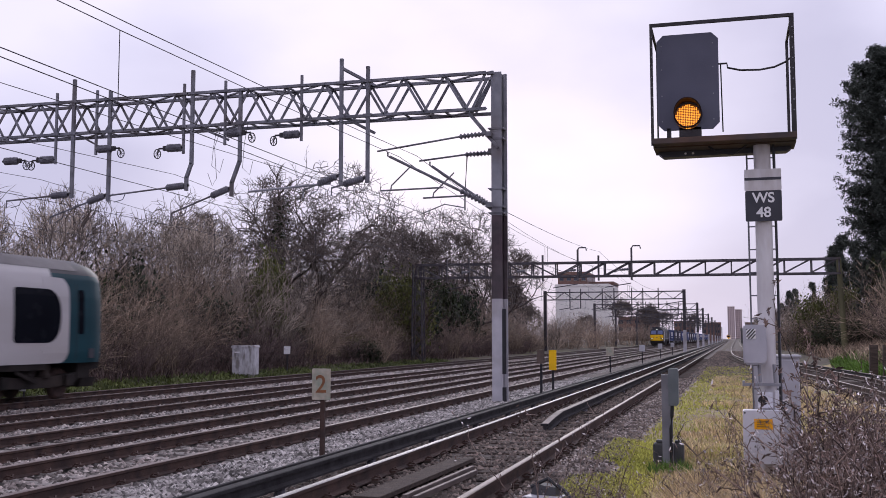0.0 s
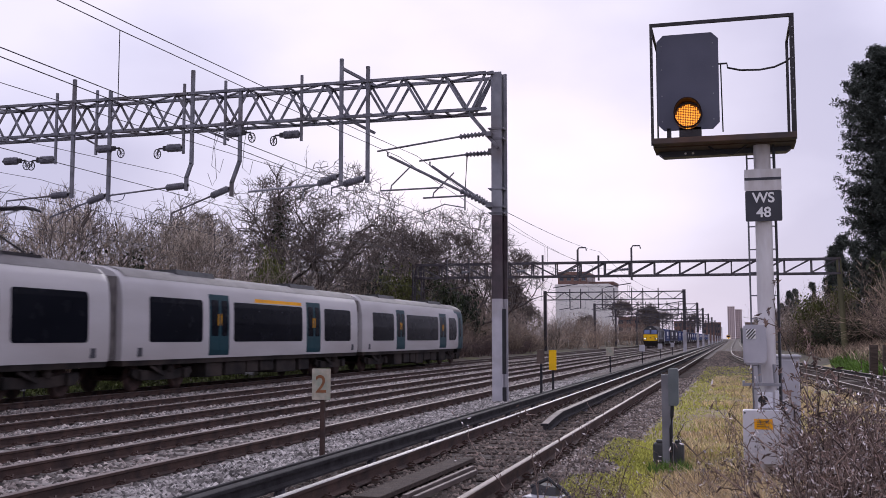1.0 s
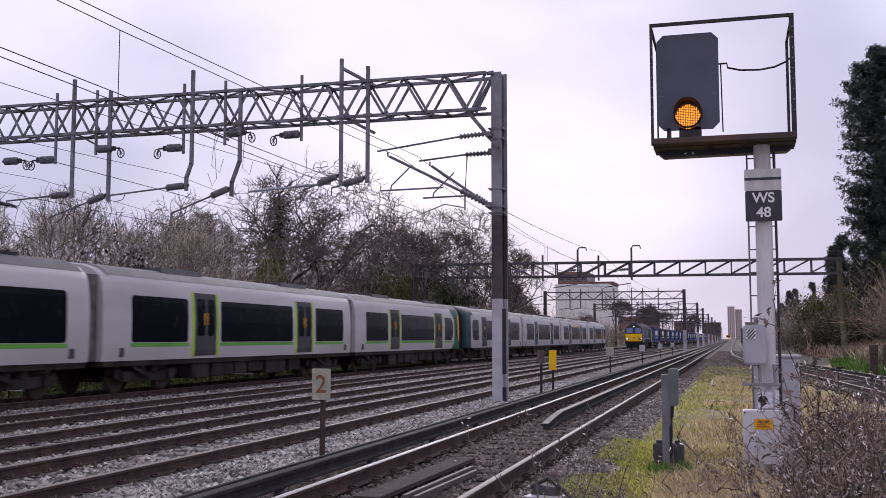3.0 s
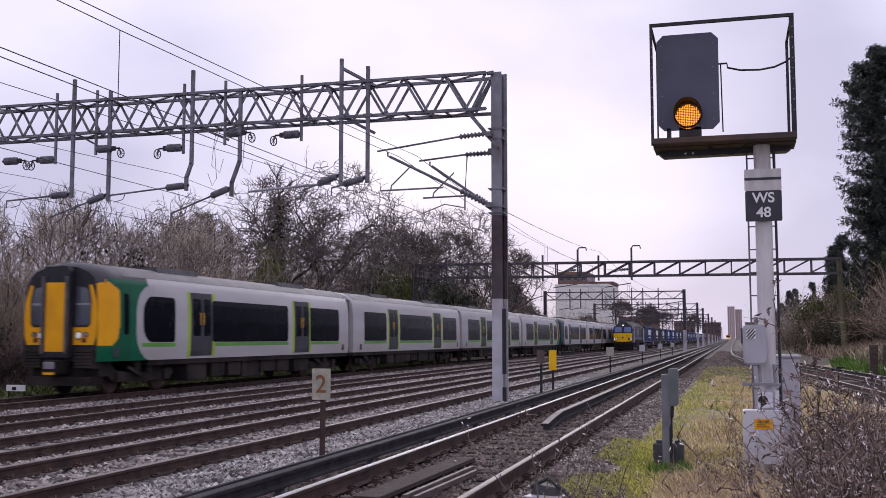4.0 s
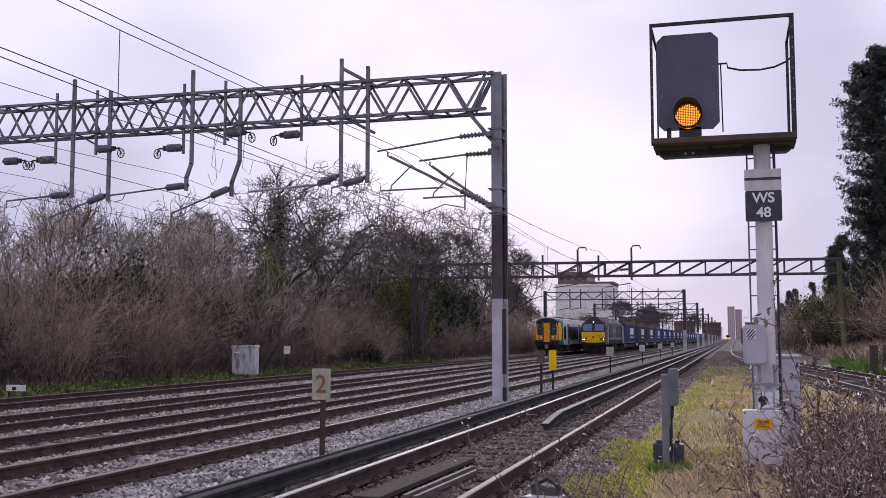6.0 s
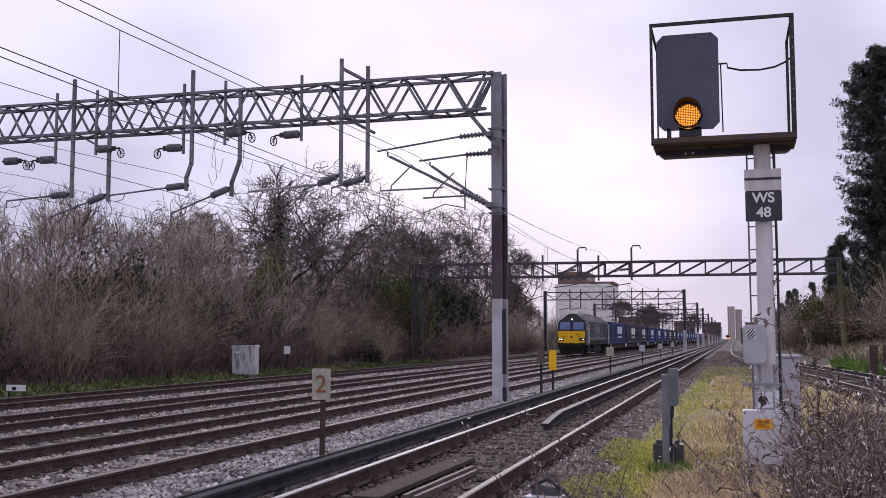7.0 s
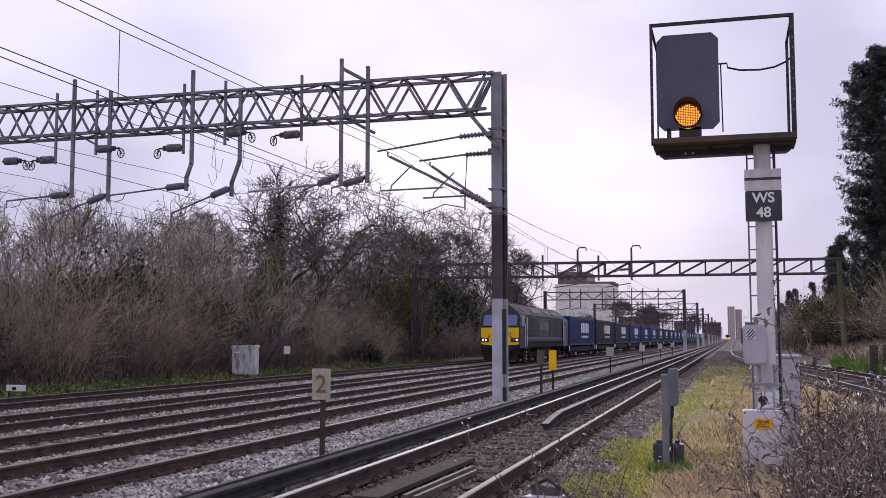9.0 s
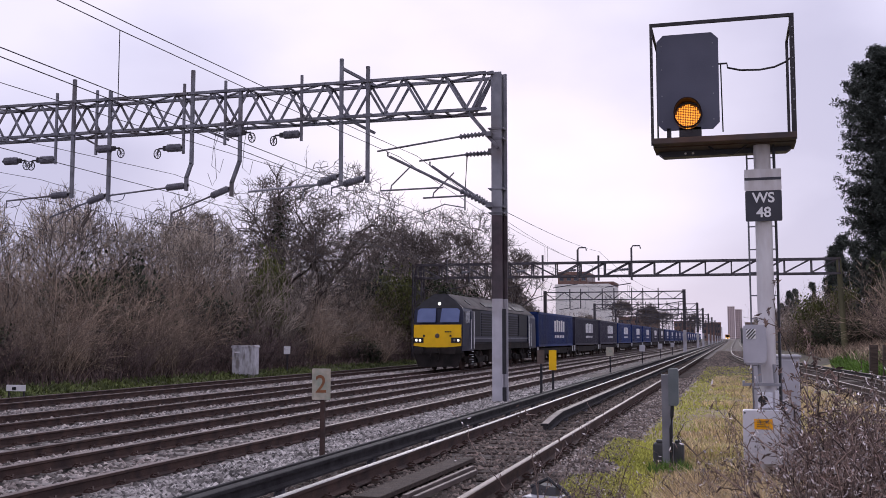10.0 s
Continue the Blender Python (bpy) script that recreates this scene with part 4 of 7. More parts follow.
    bm = bm_new()
    for i in range(-7, 8):
        for j in range(-7, 8):
            px, pz = i * 0.0178, j * 0.0178
            if px * px + pz * pz < 0.128 ** 2:
                disc_stack(bm, (lx + px, -0.206, lz + pz), (lx + px, -0.212, lz + pz), [0.0070, 0.0055], 8)
    part("lamp_dot", bm, M["amber"], lens)
    # identification plates
    bm = bm_new()
    prism(bm, rounded(-0.185, 0.185, 2.60, 2.925, 0.015), "y", -0.125, -0.117)
    plate = part("number_plate", bm, M["plate_black"], root, "black identification plate with white characters")
    plate.location.z = -0.03
    text_mesh("WS", 0.15, M["white"], "lettering", plate, (0.0, -0.127, 2.845), 1.0, 0.022)
    text_mesh("48", 0.15, M["white"], "lettering", plate, (0.0, -0.127, 2.69), 1.0, 0.022)
    bm = bm_new()
    prism(bm, rounded(-0.19, 0.185, 2.93, 3.16, 0.012), "y", -0.128, -0.118)
    up = part("stripe_plate", bm, M["post_white"], root, "white plate with a black bar")
    up.location.z = -0.035
    bm = bm_new()
    box(bm, -0.188, 0.183, -0.131, -0.128, 3.042, 3.07)
    part("black_bar", bm, M["plate_black"], up)
    # ladder behind
    bm = bm_new()
    for x in (-0.155, 0.135):
        tube(bm, [(x, 0.22, 3.5), (x + 0.01, 0.22, 0.2)], 0.011, 6)
    for i in range(13):
        tube(bm, [(-0.155, 0.22, 0.3 + 0.25 * i), (0.135, 0.22, 0.3 + 0.25 * i)], 0.008, 6)
    part("ladder", bm, M["steel"], root, smooth=True)
    bm = bm_new()
    tube(bm, [(0.115, -0.02, 3.5), (0.125, -0.02, 2.0), (0.12, -0.02, 0.5), (0.125, -0.02, -0.1)], 0.014, 6)
    tube(bm, [(-0.55, -0.1, 3.40), (-0.45, -0.12, 3.32), (-0.3, -0.12, 3.30), (-0.2, -0.1, 3.36), (-0.1, -0.08, 3.45)], 0.012, 6)
    part("cable", bm, M["cable"], root, smooth=True)
    # telephone hood on the post
    bm = bm_new()
    prism(bm, [(-0.17, 1.10), (-0.15, 1.07), (0.06, 1.07), (0.09, 1.10), (0.10, 1.25), (0.085, 1.48), (-0.155, 1.48), (-0.17, 1.46)], "y", -0.32, -0.10)
    bmesh.ops.bevel(bm, geom=list(bm.edges), offset=0.014, segments=2, affect="EDGES")
    tel = part("telephone_box", bm, M["box_grey"], root, "grey telephone box with a striped badge", smooth=True)
    tel.location.x, tel.scale.x = -0.095, 0.88
    bm = bm_new()
    box(bm, -0.135, -0.025, -0.324, -0.3205, 1.335, 1.435)
    badge = part("badge", bm, M["white"], tel)
    bm = bm_new()
    for i in range(5):
        o = -0.09 + 0.036 * i
        a, b = max(-0.05, o - 0.05), min(0.05, o + 0.05)
        beam(bm, (-0.08 + a, -0.326, 1.385 + (a - o)), (-0.08 + b, -0.326, 1.385 + (b - o)), 0.013, 0.003, (0, 1, 0))
    part("stripe", bm, M["black"], badge)
    # bracket shelf and lower boxes
    bm = bm_new()
    box(bm, -0.26, 0.12, -0.16, -0.10, 0.845, 0.875)
    box(bm, -0.26, -0.235, -0.20, -0.10, 0.86, 0.90)
    for x in (-0.09, 0.06):
        tube(bm, [(x, -0.13, 1.07), (x + 0.01, -0.13, 0.88)], 0.02, 6)
    part("shelf", bm, M["galv"], root)
    bm = bm_new()
    box(bm, -0.11, 0.04, -0.2, -0.1, 0.62, 0.78, 0.008)
    box(bm, 0.06, 0.10, -0.2, -0.1, 0.3, 0.8, 0.008)
    part("junction_box", bm, M["box_white"], root)
    bm = bm_new()
    disc_stack(bm, (-0.06, -0.205, 0.70), (-0.06, -0.2, 0.70), [0.05, 0.045], 12)
    part("cable_gland", bm, M["black"], root)
    bm = bm_new()
    prism(bm, rounded(-0.235, 0.165, 0.02, 0.555, 0.02), "y", -0.34, -0.12)
    low = part("lower_box", bm, M["box_white"], root, "white equipment box with a yellow label")
    low.location = (-0.03, 0, 0.05)
    bm = bm_new()
    box(bm, -0.125, 0.055, -0.345, -0.341, 0.365, 0.47)
    lab = part("warning_label", bm, M["yellow"], low)
    bm = bm_new()
    for z, w in ((0.45, 0.12), (0.432, 0.14), (0.412, 0.10), (0.392, 0.13)):
        box(bm, -0.10, -0.10 + w * 0.9, -0.347, -0.3452, z - 0.004, z + 0.004)
    part("label_bar", bm, M["black"], lab)
    bm = bm_new()
    for x in (-0.215, 0.145):
        for z in (0.045, 0.53):
            disc_stack(bm, (x, -0.348, z), (x, -0.34, z), [0.009, 0.009], 8)
    part("bolt", bm, M["black"], low)
    bm = bm_new()
    for x in (-0.2, 0.1):
        box(bm, x, x + 0.05, -0.25, -0.2, -0.40, 0.03)
    part("leg", bm, M["steel_dark"], low)


M["hood_brown"] = material("hood_brown", (0.035, 0.02, 0.022), (0.025, 0.015, 0.016), 0.75, scale=4, fine=30, bump=0.05, spec=0.2)
M["amber_back"] = material("amber_back", (0.10, 0.03, 0.01), (0.08, 0.025, 0.01), 0.4, scale=4, fine=30, bump=0, emit=(1.0, 0.30, 0.02), strength=0.10)
M["steel_rusty"] = material("steel_rusty", (0.085, 0.07, 0.068), (0.05, 0.042, 0.044), 0.7, 0.2, scale=5, fine=40, bump=0.2, dirt=(0.15, 0.075, 0.045), dirt_amount=0.6)
build_signal()


def cabinet_grey():
    root = thing("location_cabinet", "pale grey lineside equipment cabinet behind the signal post", "cabinet", pose(0.47, 12.6, -0.28))
    bm = bm_new()
    box(bm, -0.25, 0.25, -0.2, 0.2, 0.1, 1.40, 0.015)
    body = part("body", bm, M["box_grey"], root)
    bm = bm_new()
    box(bm, -0.27, 0.27, -0.22, 0.22, 1.40, 1.43, 0.008)
    part("lid", bm, M["box_grey"], root)
    bm = bm_new()
    box(bm, -0.23, 0.23, -0.212, -0.2, 0.14, 1.37, 0.004)
    door = part("door", bm, M["box_grey"], root)
    bm = bm_new()
    box(bm, 0.17, 0.19, -0.235, -0.211, 0.7, 0.82)
    part("handle", bm, M["steel_dark"], door)
    bm = bm_new()
    box(bm, -0.24, 0.24, -0.19, 0.19, -0.1, 0.1)
    part("plinth", bm, M["concrete"], root)


cabinet_grey()


def cabinet_far():
    root = thing("lineside_cabinet", "weathered pale metal cabinet on the far bank", "cabinet", pose(-21.0, 42.3, -0.35, 0, 0, 6))
    bm = bm_new()
    box(bm, -0.52, 0.52, -0.3, 0.3, 0.08, 1.28, 0.02)
    part("body", bm, M["cabinet_pale"], root)
    bm = bm_new()
    prism(bm, [(-0.56, 1.28), (0.56, 1.28), (0.56, 1.33), (0.5, 1.37), (-0.5, 1.37), (-0.56, 1.33)], "y", -0.34, 0.34)
    part("lid", bm, M["cabinet_pale"], root)
    bm = bm_new()
    box(bm, -0.49, 0.49, -0.312, -0.3, 0.12, 1.24, 0.004)
    d = part("door", bm, M["cabinet_pale"], root)
    bm = bm_new()
    box(bm, -0.4, -0.15, -0.318, -0.313, 1.05, 1.10)
    part("label_bar", bm, M["white"], d)
    bm = bm_new()
    box(bm, -0.5, 0.5, -0.28, 0.28, -0.1, 0.08)
    part("plinth", bm, M["concrete"], root)


M["cabinet_pale"] = material("cabinet_pale", (0.64, 0.63, 0.66), (0.48, 0.47, 0.50), 0.7, scale=5, fine=30, bump=0.1, stretch=(3, 3, 1.0), dirt=(0.16, 0.14, 0.13), dirt_amount=0.8)
cabinet_far()


def post_box():
    root = thing("trackside_post", "grey steel post with a small control box and squat base boxes", "post", pose(-0.78, 13.3, -0.27))
    bm = bm_new()
    h_column(bm, -0.03, 0.0, -0.1, 1.16, 0.10, 0.10)
    box(bm, -0.08, 0.02, -0.052, -0.04, -0.1, 1.16)
    part("post", bm, M["mast_steel"], root)
    bm = bm_new()
    prism(bm, [(-0.005, 0.78), (0.10, 0.78), (0.115, 0.8), (0.115, 1.22), (0.10, 1.24), (0.01, 1.24), (-0.005, 1.22)], "y", -0.14, 0.0)
    part("control_box", bm, M["green_grey"], root, "small green-grey control box")
    bm = bm_new()
    tube(bm, [(0.04, -0.09, 0.8), (0.03, -0.09, 0.65), (0.015, -0.08, 0.5), (0.015, -0.07, 0.0)], 0.022, 7)
    part("cable", bm, M["cable"], root, smooth=True)
    bm = bm_new()
    box(bm, -0.22, 0.16, 0.06, 0.24, -0.1, 0.30, 0.03)
    box(bm, -0.18, -0.10, 0.08, 0.2, 0.30, 0.335, 0.01)
    box(bm, 0.05, 0.13, 0.08, 0.2, 0.30, 0.335, 0.01)
    part("base_box", bm, M["steel_base"], root, "squat dark grey base box")


M["green_grey"] = material("green_grey", (0.16, 0.18, 0.19), (0.11, 0.13, 0.14), 0.55, scale=4, fine=30, bump=0.1)
M["steel_base"] = material("steel_base", (0.10, 0.10, 0.105), (0.06, 0.06, 0.065), 0.7, scale=4, fine=30, bump=0.2)
post_box()


def sign_two():
    root = thing("marker_sign", "weathered sign with an orange figure two on a rusty post", "sign", pose(-5.13, 12.55, -0.25))
    bm = bm_new()
    beam(bm, (0, 0, -0.2), (0.01, 0, 0.90), 0.055, 0.05, (0, 1, 0))
    part("post", bm, M["rust"], root, "rusty square post")
    bm = bm_new()
    prism(bm, rounded(-0.125, 0.125, 0.80, 1.20, 0.012), "y", -0.052, -0.035)
    face = part("plate", bm, M["sign_face"], root, "weathered pale plate with green algae")
    text_mesh("2", 0.32, M["sign_orange"], "numeral", face, (0.0, -0.056, 0.99), 1.0, 0.008)


sign_two()


def marker(x, y, h, label, key, size, post="rust", group=""):
    root = thing("marker_sign", label, "sign", pose(x, y, -0.25), group=group)
    bm = bm_new()
    beam(bm, (0, 0, -0.2), (0, 0, h), 0.06, 0.06, (0, 1, 0))
    part("post", bm, M[post], root)
    bm = bm_new()
    prism(bm, rounded(-size[0] / 2, size[0] / 2, h - size[1], h, 0.02), "y", -0.05, -0.032)
    part("plate", bm, M[key], root)
    return root


marker(-4.98, 27.6, 1.27, "brown back of a marker plate on a dark post", "brown_back", (0.20, 0.36), "black")
marker(-5.05, 29.9, 1.25, "bright yellow marker plate on a thin dark post", "warning_yellow", (0.22, 0.58), "black")
for i, (yy, k) in enumerate(((48, "sign_face"), (65.5, "mast_white"), (82, "mast_white"), (99, "mast_white"))):
    marker(-5.45, yy, 1.18, "small pale marker plate on a dark post in the ballast", k, (0.34, 0.40), "black", "row of marker posts")
marker(-20.95, 46.7, 1.2, "small white marker plate standing in scrub", "white", (0.34, 0.38), "steel_dark")


def low_marker():
    root = thing("lineside_marker", "low white board on short legs among weeds", "sign", pose(-19.95, 25.6, -0.5))
    bm = bm_new()
    box(bm, -0.32, 0.32, -0.03, 0.0, 0.32, 0.50, 0.005)
    part("board", bm, M["white"], root)
    bm = bm_new()
    box(bm, -0.12, 0.02, -0.033, -0.03, 0.35, 0.44)
    part("board_bar", bm, M["black"], root)
    for x in (-0.26, 0.24):
        bm = bm_new()
        box(bm, x, x + 0.04, -0.02, 0.02, -0.15, 0.33)
        part("leg", bm, M["steel_dark"], root)


low_marker()


def fence_posts():
    for x, y in ((4.95, 41.0), (5.35, 40.6)):
        bm = bm_new()
        box(bm, -0.14, 0.14, -0.1, 0.1, -0.4, 1.25, 0.02)
        solid("fence_post", bm, M["timber"], "dark weathered timber post beside the curved line", "fence post", pose(x, y, -0.15, 0, 1.5, 5), group="timber posts", smooth=False)


fence_posts()


def track_box():
    """Point-motor like boxes and boards lying in the cess."""
    root = thing("track_equipment", "small pale trackside casing with black cables on the ground", "track equipment", pose(-1.75, 9.9, -0.2, 0, 0, -14))
    bm = bm_new()
    box(bm, -0.18, 0.18, -0.16, 0.16, 0.0, 0.05, 0.01)
    part("base", bm, M["box_grey"], root)
    bm = bm_new()
    prism(bm, [(-0.15, 0.05), (0.12, 0.05), (0.10, 0.13), (-0.12, 0.15)], "y", -0.02, 0.14)
    part("cover", bm, M["steel_base"], root)
    bm = bm_new()
    tube(bm, [(-0.15, -0.02, 0.12), (0.0, 0.05, 0.2), (0.18, 0.02, 0.1), (0.3, -0.05, 0.02)], 0.02, 6)
    part("cable", bm, M["cable"], root, smooth=True)
    for x, y, rz, ln, hw in ((-3.22, 10.7, -1.5, 3.3, 0.13), (-2.92, 10.4, -2, 2.3, 0.022), (-2.80, 10.2, -2.5, 2.0, 0.022)):
        bm = bm_new()
        box(bm, -hw, hw, -ln / 2, ln / 2, 0, 0.05, 0.006)
        solid("cable_board", bm, M["timber"] if hw > 0.1 else M["rail_dull"], "dark board or bar lying between the rails", "board", pose(x, y, -0.15, 0, 0, rz), group="boards in the track")


track_box()
# ---- trains ----
BODY = [(-1.36, 0.98), (-1.395, 1.25), (-1.395, 2.2), (-1.375, 2.75), (-1.315, 3.25), (-1.23, 3.46), (-1.0, 3.66), (-0.6, 3.80), (0.0, 3.86)]
BODY = BODY + [(-x, z) for x, z in BODY[-2::-1]]


def side_x(z):
    xs = [(1.36, 0.98), (1.395, 1.25), (1.395, 2.2), (1.375, 2.75), (1.315, 3.25)]
    return float(np.interp(z, [p[1] for p in xs], [p[0] for p in xs]))


def panel(bm, y0, y1, z0, z1, proud, r=0.12, round_end=None, sides=(-1, 1)):
    """A panel that follows the curve of the body sides, proud by some millimetres, with rounded corners."""
    ra, rb = round_end or (r, r)
    levels = sorted({z0, z1, *[z for z in (1.25, 2.2, 2.5, 2.75) if z0 < z < z1], *[z0 + k * d for k in (ra, rb) for d in (0.08, 0.3, 0.6, 1.0)], *[z1 - k * d for k in (ra, rb) for d in (0.08, 0.3, 0.6, 1.0)]})
    levels = [z for z in levels if z0 <= z <= z1]

    def inset(z, k):
        d = min(z - z0, z1 - z)
        return 0.0 if d >= k else k - math.sqrt(max(0.0, k * k - (k - d) ** 2))
    for s in sides:
        rows = []
        for z in levels:
            x = s * (side_x(z) + proud)
            rows.append([bm.verts.new((x, y0 + inset(z, ra), z)), bm.verts.new((x, y1 - inset(z, rb), z))])
        back = [[bm.verts.new((v.co.x - s * (proud + 0.02), v.co.y, v.co.z)) for v in row] for row in rows]
        for (a, b), (c, d), (e, f), (g, h) in zip(rows, rows[1:], back, back[1:]):
            bm.faces.new((a, b, d, c))
            bm.faces.new((a, c, g, e))
            bm.faces.new((b, f, h, d))
        bm.faces.new((rows[0][0], back[0][0], back[0][1], rows[0][1]))
        bm.faces.new((rows[-1][0], rows[-1][1], back[-1][1], back[-1][0]))


def bogie(root, y, name="bogie", wheels=2, wheelbase=2.6, r=0.42, key="under"):
    bm = bm_new()
    half = wheelbase / 2
    for s in (-1, 1):
        prism(bm, [(y - half - 0.5, 0.55), (y - half - 0.4, 0.72), (y - 0.5, 0.62), (y + 0.5, 0.62), (y + half + 0.4, 0.72), (y + half + 0.5, 0.55), (y + half + 0.3, 0.42), (y + 0.6, 0.34), (y - 0.6, 0.34), (y - half - 0.3, 0.42)], "x", s * 1.02 - 0.06, s * 1.02 + 0.06)
        for k in range(wheels):
            yy = y - half + wheelbase * k / (wheels - 1)
            box(bm, s * 1.1 - 0.09, s * 1.1 + 0.09, yy - 0.17, yy + 0.17, 0.36, 0.66, 0.02)
        for dy in (-0.35, 0.35):
            disc_stack(bm, (s * 1.05, y + dy, 0.6), (s * 1.05, y + dy, 0.95), [0.14, 0.16, 0.14, 0.16, 0.14], 10)
        beam(bm, (s * 1.2, y - 1.0, 0.8), (s * 1.2, y - 0.2, 0.5), 0.06, 0.09)
    box(bm, -0.9, 0.9, y - 0.3, y + 0.3, 0.45, 0.85)
    b = part(name, bm, M[key], root, "dirty brown-black bogie")
    for k in range(wheels):
        bm = bm_new()
        yy = y - half + wheelbase * k / (wheels - 1)
        for s in (-1, 1):
            disc_stack(bm, (s * 0.70, yy, r), (s * 0.84, yy, r), [r + 0.025, r, r, r - 0.06], 20)
        tube(bm, [(-0.7, yy, r), (0.7, yy, r)], 0.08, 8)
        part("wheelset", bm, M["rust"], b)


def emu_car(livery, cab=0, stripe=False, panto=False):
    """One carriage, 20.2 m over ends, floor along local y. cab: -1 / +1 end with a driver's cab, 0 none."""
    new_lm = livery == "teal"
    root = thing("train_carriage", ("pale grey electric train carriage with teal doors" if new_lm else "pale grey electric train carriage with lime green trim") + (" and driving cab" if cab else "") + (" and yellow stripe" if stripe else ""), "train carriage", group="passenger train carriages")
    L = 9.86
    bm = bm_new()
    body_lo = -L if cab != -1 else -L + 2.6
    body_hi = L if cab != 1 else L - 2.6
    def ring(y, k=1.0, top=0.0, dz=0.0):
        return [(x * k, y, z - (top * max(0, (z - 2.0) / 1.78)) + dz) for x, z in BODY]
    start = [ring(body_lo, 0.955, 0.05), ring(body_lo + 0.35, 1, 0)] if cab != -1 else [ring(body_lo)]
    end = [ring(body_hi - 0.35, 1, 0), ring(body_hi, 0.955, 0.05)] if cab != 1 else [ring(body_hi)]
    loft(bm, start + end)
    body = part("body", bm, M["body_grey"], root, smooth=True)
    # roof skin
    bm = bm_new()
    roof = [(x * 1.004, z + 0.006) for x, z in BODY if z > 3.4]
    lo = [bm.verts.new((x, body_lo + (0.25 if cab != -1 else -1.2), z)) for x, z in roof]
    hi = [bm.verts.new((x, body_hi - (0.25 if cab != 1 else -1.2), z)) for x, z in roof]
    for i in range(len(roof) - 1):
        bm.faces.new((lo[i], lo[i + 1], hi[i + 1], hi[i]))
    part("roof", bm, M["roof_grey"], root, "dull grey roof", smooth=True)
    bm = bm_new()
    for yc, ln in ((-4.6, 2.6), (4.6, 2.6)):
        bm = bm_new()
        prism(bm, [(-0.85, 3.62), (-0.72, 3.92), (0.72, 3.92), (0.85, 3.62)], "y", yc - ln / 2, yc + ln / 2)
        pod = part("roof_pod", bm, M["steel_base"], root, "dark roof equipment pod")
        bm = bm_new()
        for i in range(5):
            box(bm, -0.6, 0.6, yc - ln / 2 + 0.3 + 0.42 * i, yc - ln / 2 + 0.6 + 0.42 * i, 3.92, 3.935)
        part("vent_grille", bm, M["black"], pod)
    # windows and doors
    zw0, zw1 = 1.52, 2.92
    wins = [(-8.5, -5.2), (-2.95, 3.15), (5.55, 8.75)]
    if cab == 1:
        wins = [(-8.5, -5.2), (-2.95, 3.3), (5.75, 7.62)]
    if cab == -1:
        wins = [(-7.62, -5.75), (-3.3, 2.95), (5.2, 8.5)]
    for k, (a, b) in enumerate(wins):
        end_r = None
        if cab == 1 and k == 2:
            end_r = (0.12, 0.55)
        if cab == -1 and k == 0:
            end_r = (0.55, 0.12)
        for sd in (-1, 1):
            bm = bm_new()
            panel(bm, a, b, zw0, zw1, 0.006, 0.12, end_r, (sd,))
            w = part("window", bm, M["glass_dark"], root, "long dark tinted window")
        if b - a > 5:
            bm = bm_new()
            for yy in (-1.0, 1.0):
                for s in (-1, 1):
                    box(bm, s * 1.385 - 0.02, s * 1.385 + 0.02, a + (b - a) * (0.5 + yy / 6) - 0.02, a + (b - a) * (0.5 + yy / 6) + 0.02, 2.62, 2.66)
            part("vent_catch", bm, M["door_grey"], w)
    doors = [(-4.75, -3.3), (3.6, 5.1)]
    for a, b in doors:
        mid = (a + b) / 2
        for s in (-1, 1):
            for c0, c1 in ((a, mid - 0.004), (mid + 0.004, b)):
                bm = bm_new()
                panel(bm, c0, c1, 1.06, 3.14, 0.008, 0.03, None, (s,))
                d = part("door", bm, M["teal"] if new_lm else M["door_grey"], root, "teal sliding door leaf" if new_lm else "dark grey sliding door leaf")
                bm = bm_new()
                panel(bm, c0 + 0.13, c1 - 0.06 if c0 == a else c1 - 0.13, 1.72, 2.95, 0.012, 0.08, None, (s,))
                part("door_window", bm, M["glass_dark"], d)
                bm = bm_new()
                pole = mid - 0.13 if c0 == a else mid + 0.09
                box(bm, s * 1.40 - 0.012, s * 1.40 + 0.012, pole, pole + 0.04, 2.08, 2.48)
                part("hand_pole", bm, M["yellow"], d)
            if not new_lm:
                for c0, c1 in ((a - 0.22, a - 0.01), (b + 0.01, b + 0.22)):
                    bm = bm_new()
                    panel(bm, c0, c1, 1.02, 3.16, 0.004, 0.04, None, (s,))
                    part("door_trim", bm, M["lime"], root, "lime green door surround")
    if not new_lm:
        for (a, b), s in itertools.product(wins, (-1, 1)):
            bm = bm_new()
            panel(bm, a - 0.05, b + 0.05, 1.38, 1.50, 0.004, 0.02, None, (s,))
            part("waist_stripe", bm, M["stripe_green"], root, "bright green stripe below the windows")
    if stripe:
        bm = bm_new()
        panel(bm, -1.2, 3.1, 2.97, 3.10, 0.005, 0.03)
        part("class_stripe", bm, M["yellow"], root, "yellow stripe above the windows")
    bm = bm_new()
    for yy in (-9.0, 9.0):
        for s in (-1, 1):
            box(bm, s * 1.385 - 0.02, s * 1.385 + 0.02, yy - 0.12, yy + 0.12, 1.1, 1.36)
    part("grille", bm, M["door_grey"], root)
    # gangway ends
    for s in (-1, 1):
        if s != cab:
            bm = bm_new()
            box(bm, -1.12, 1.12, s * (L - 0.02), s * (L + 0.32), 1.0, 3.45, 0.0)
            part("gangway", bm, M["gangway"], root, "dark corridor connection")
    # underframe
    bm = bm_new()
    prism(bm, [(-1.33, 0.98), (1.33, 0.98), (1.30, 0.82), (-1.30, 0.82)], "y", body_lo + 0.1, body_hi - 0.1)
    part("underframe", bm, M["under"], root)
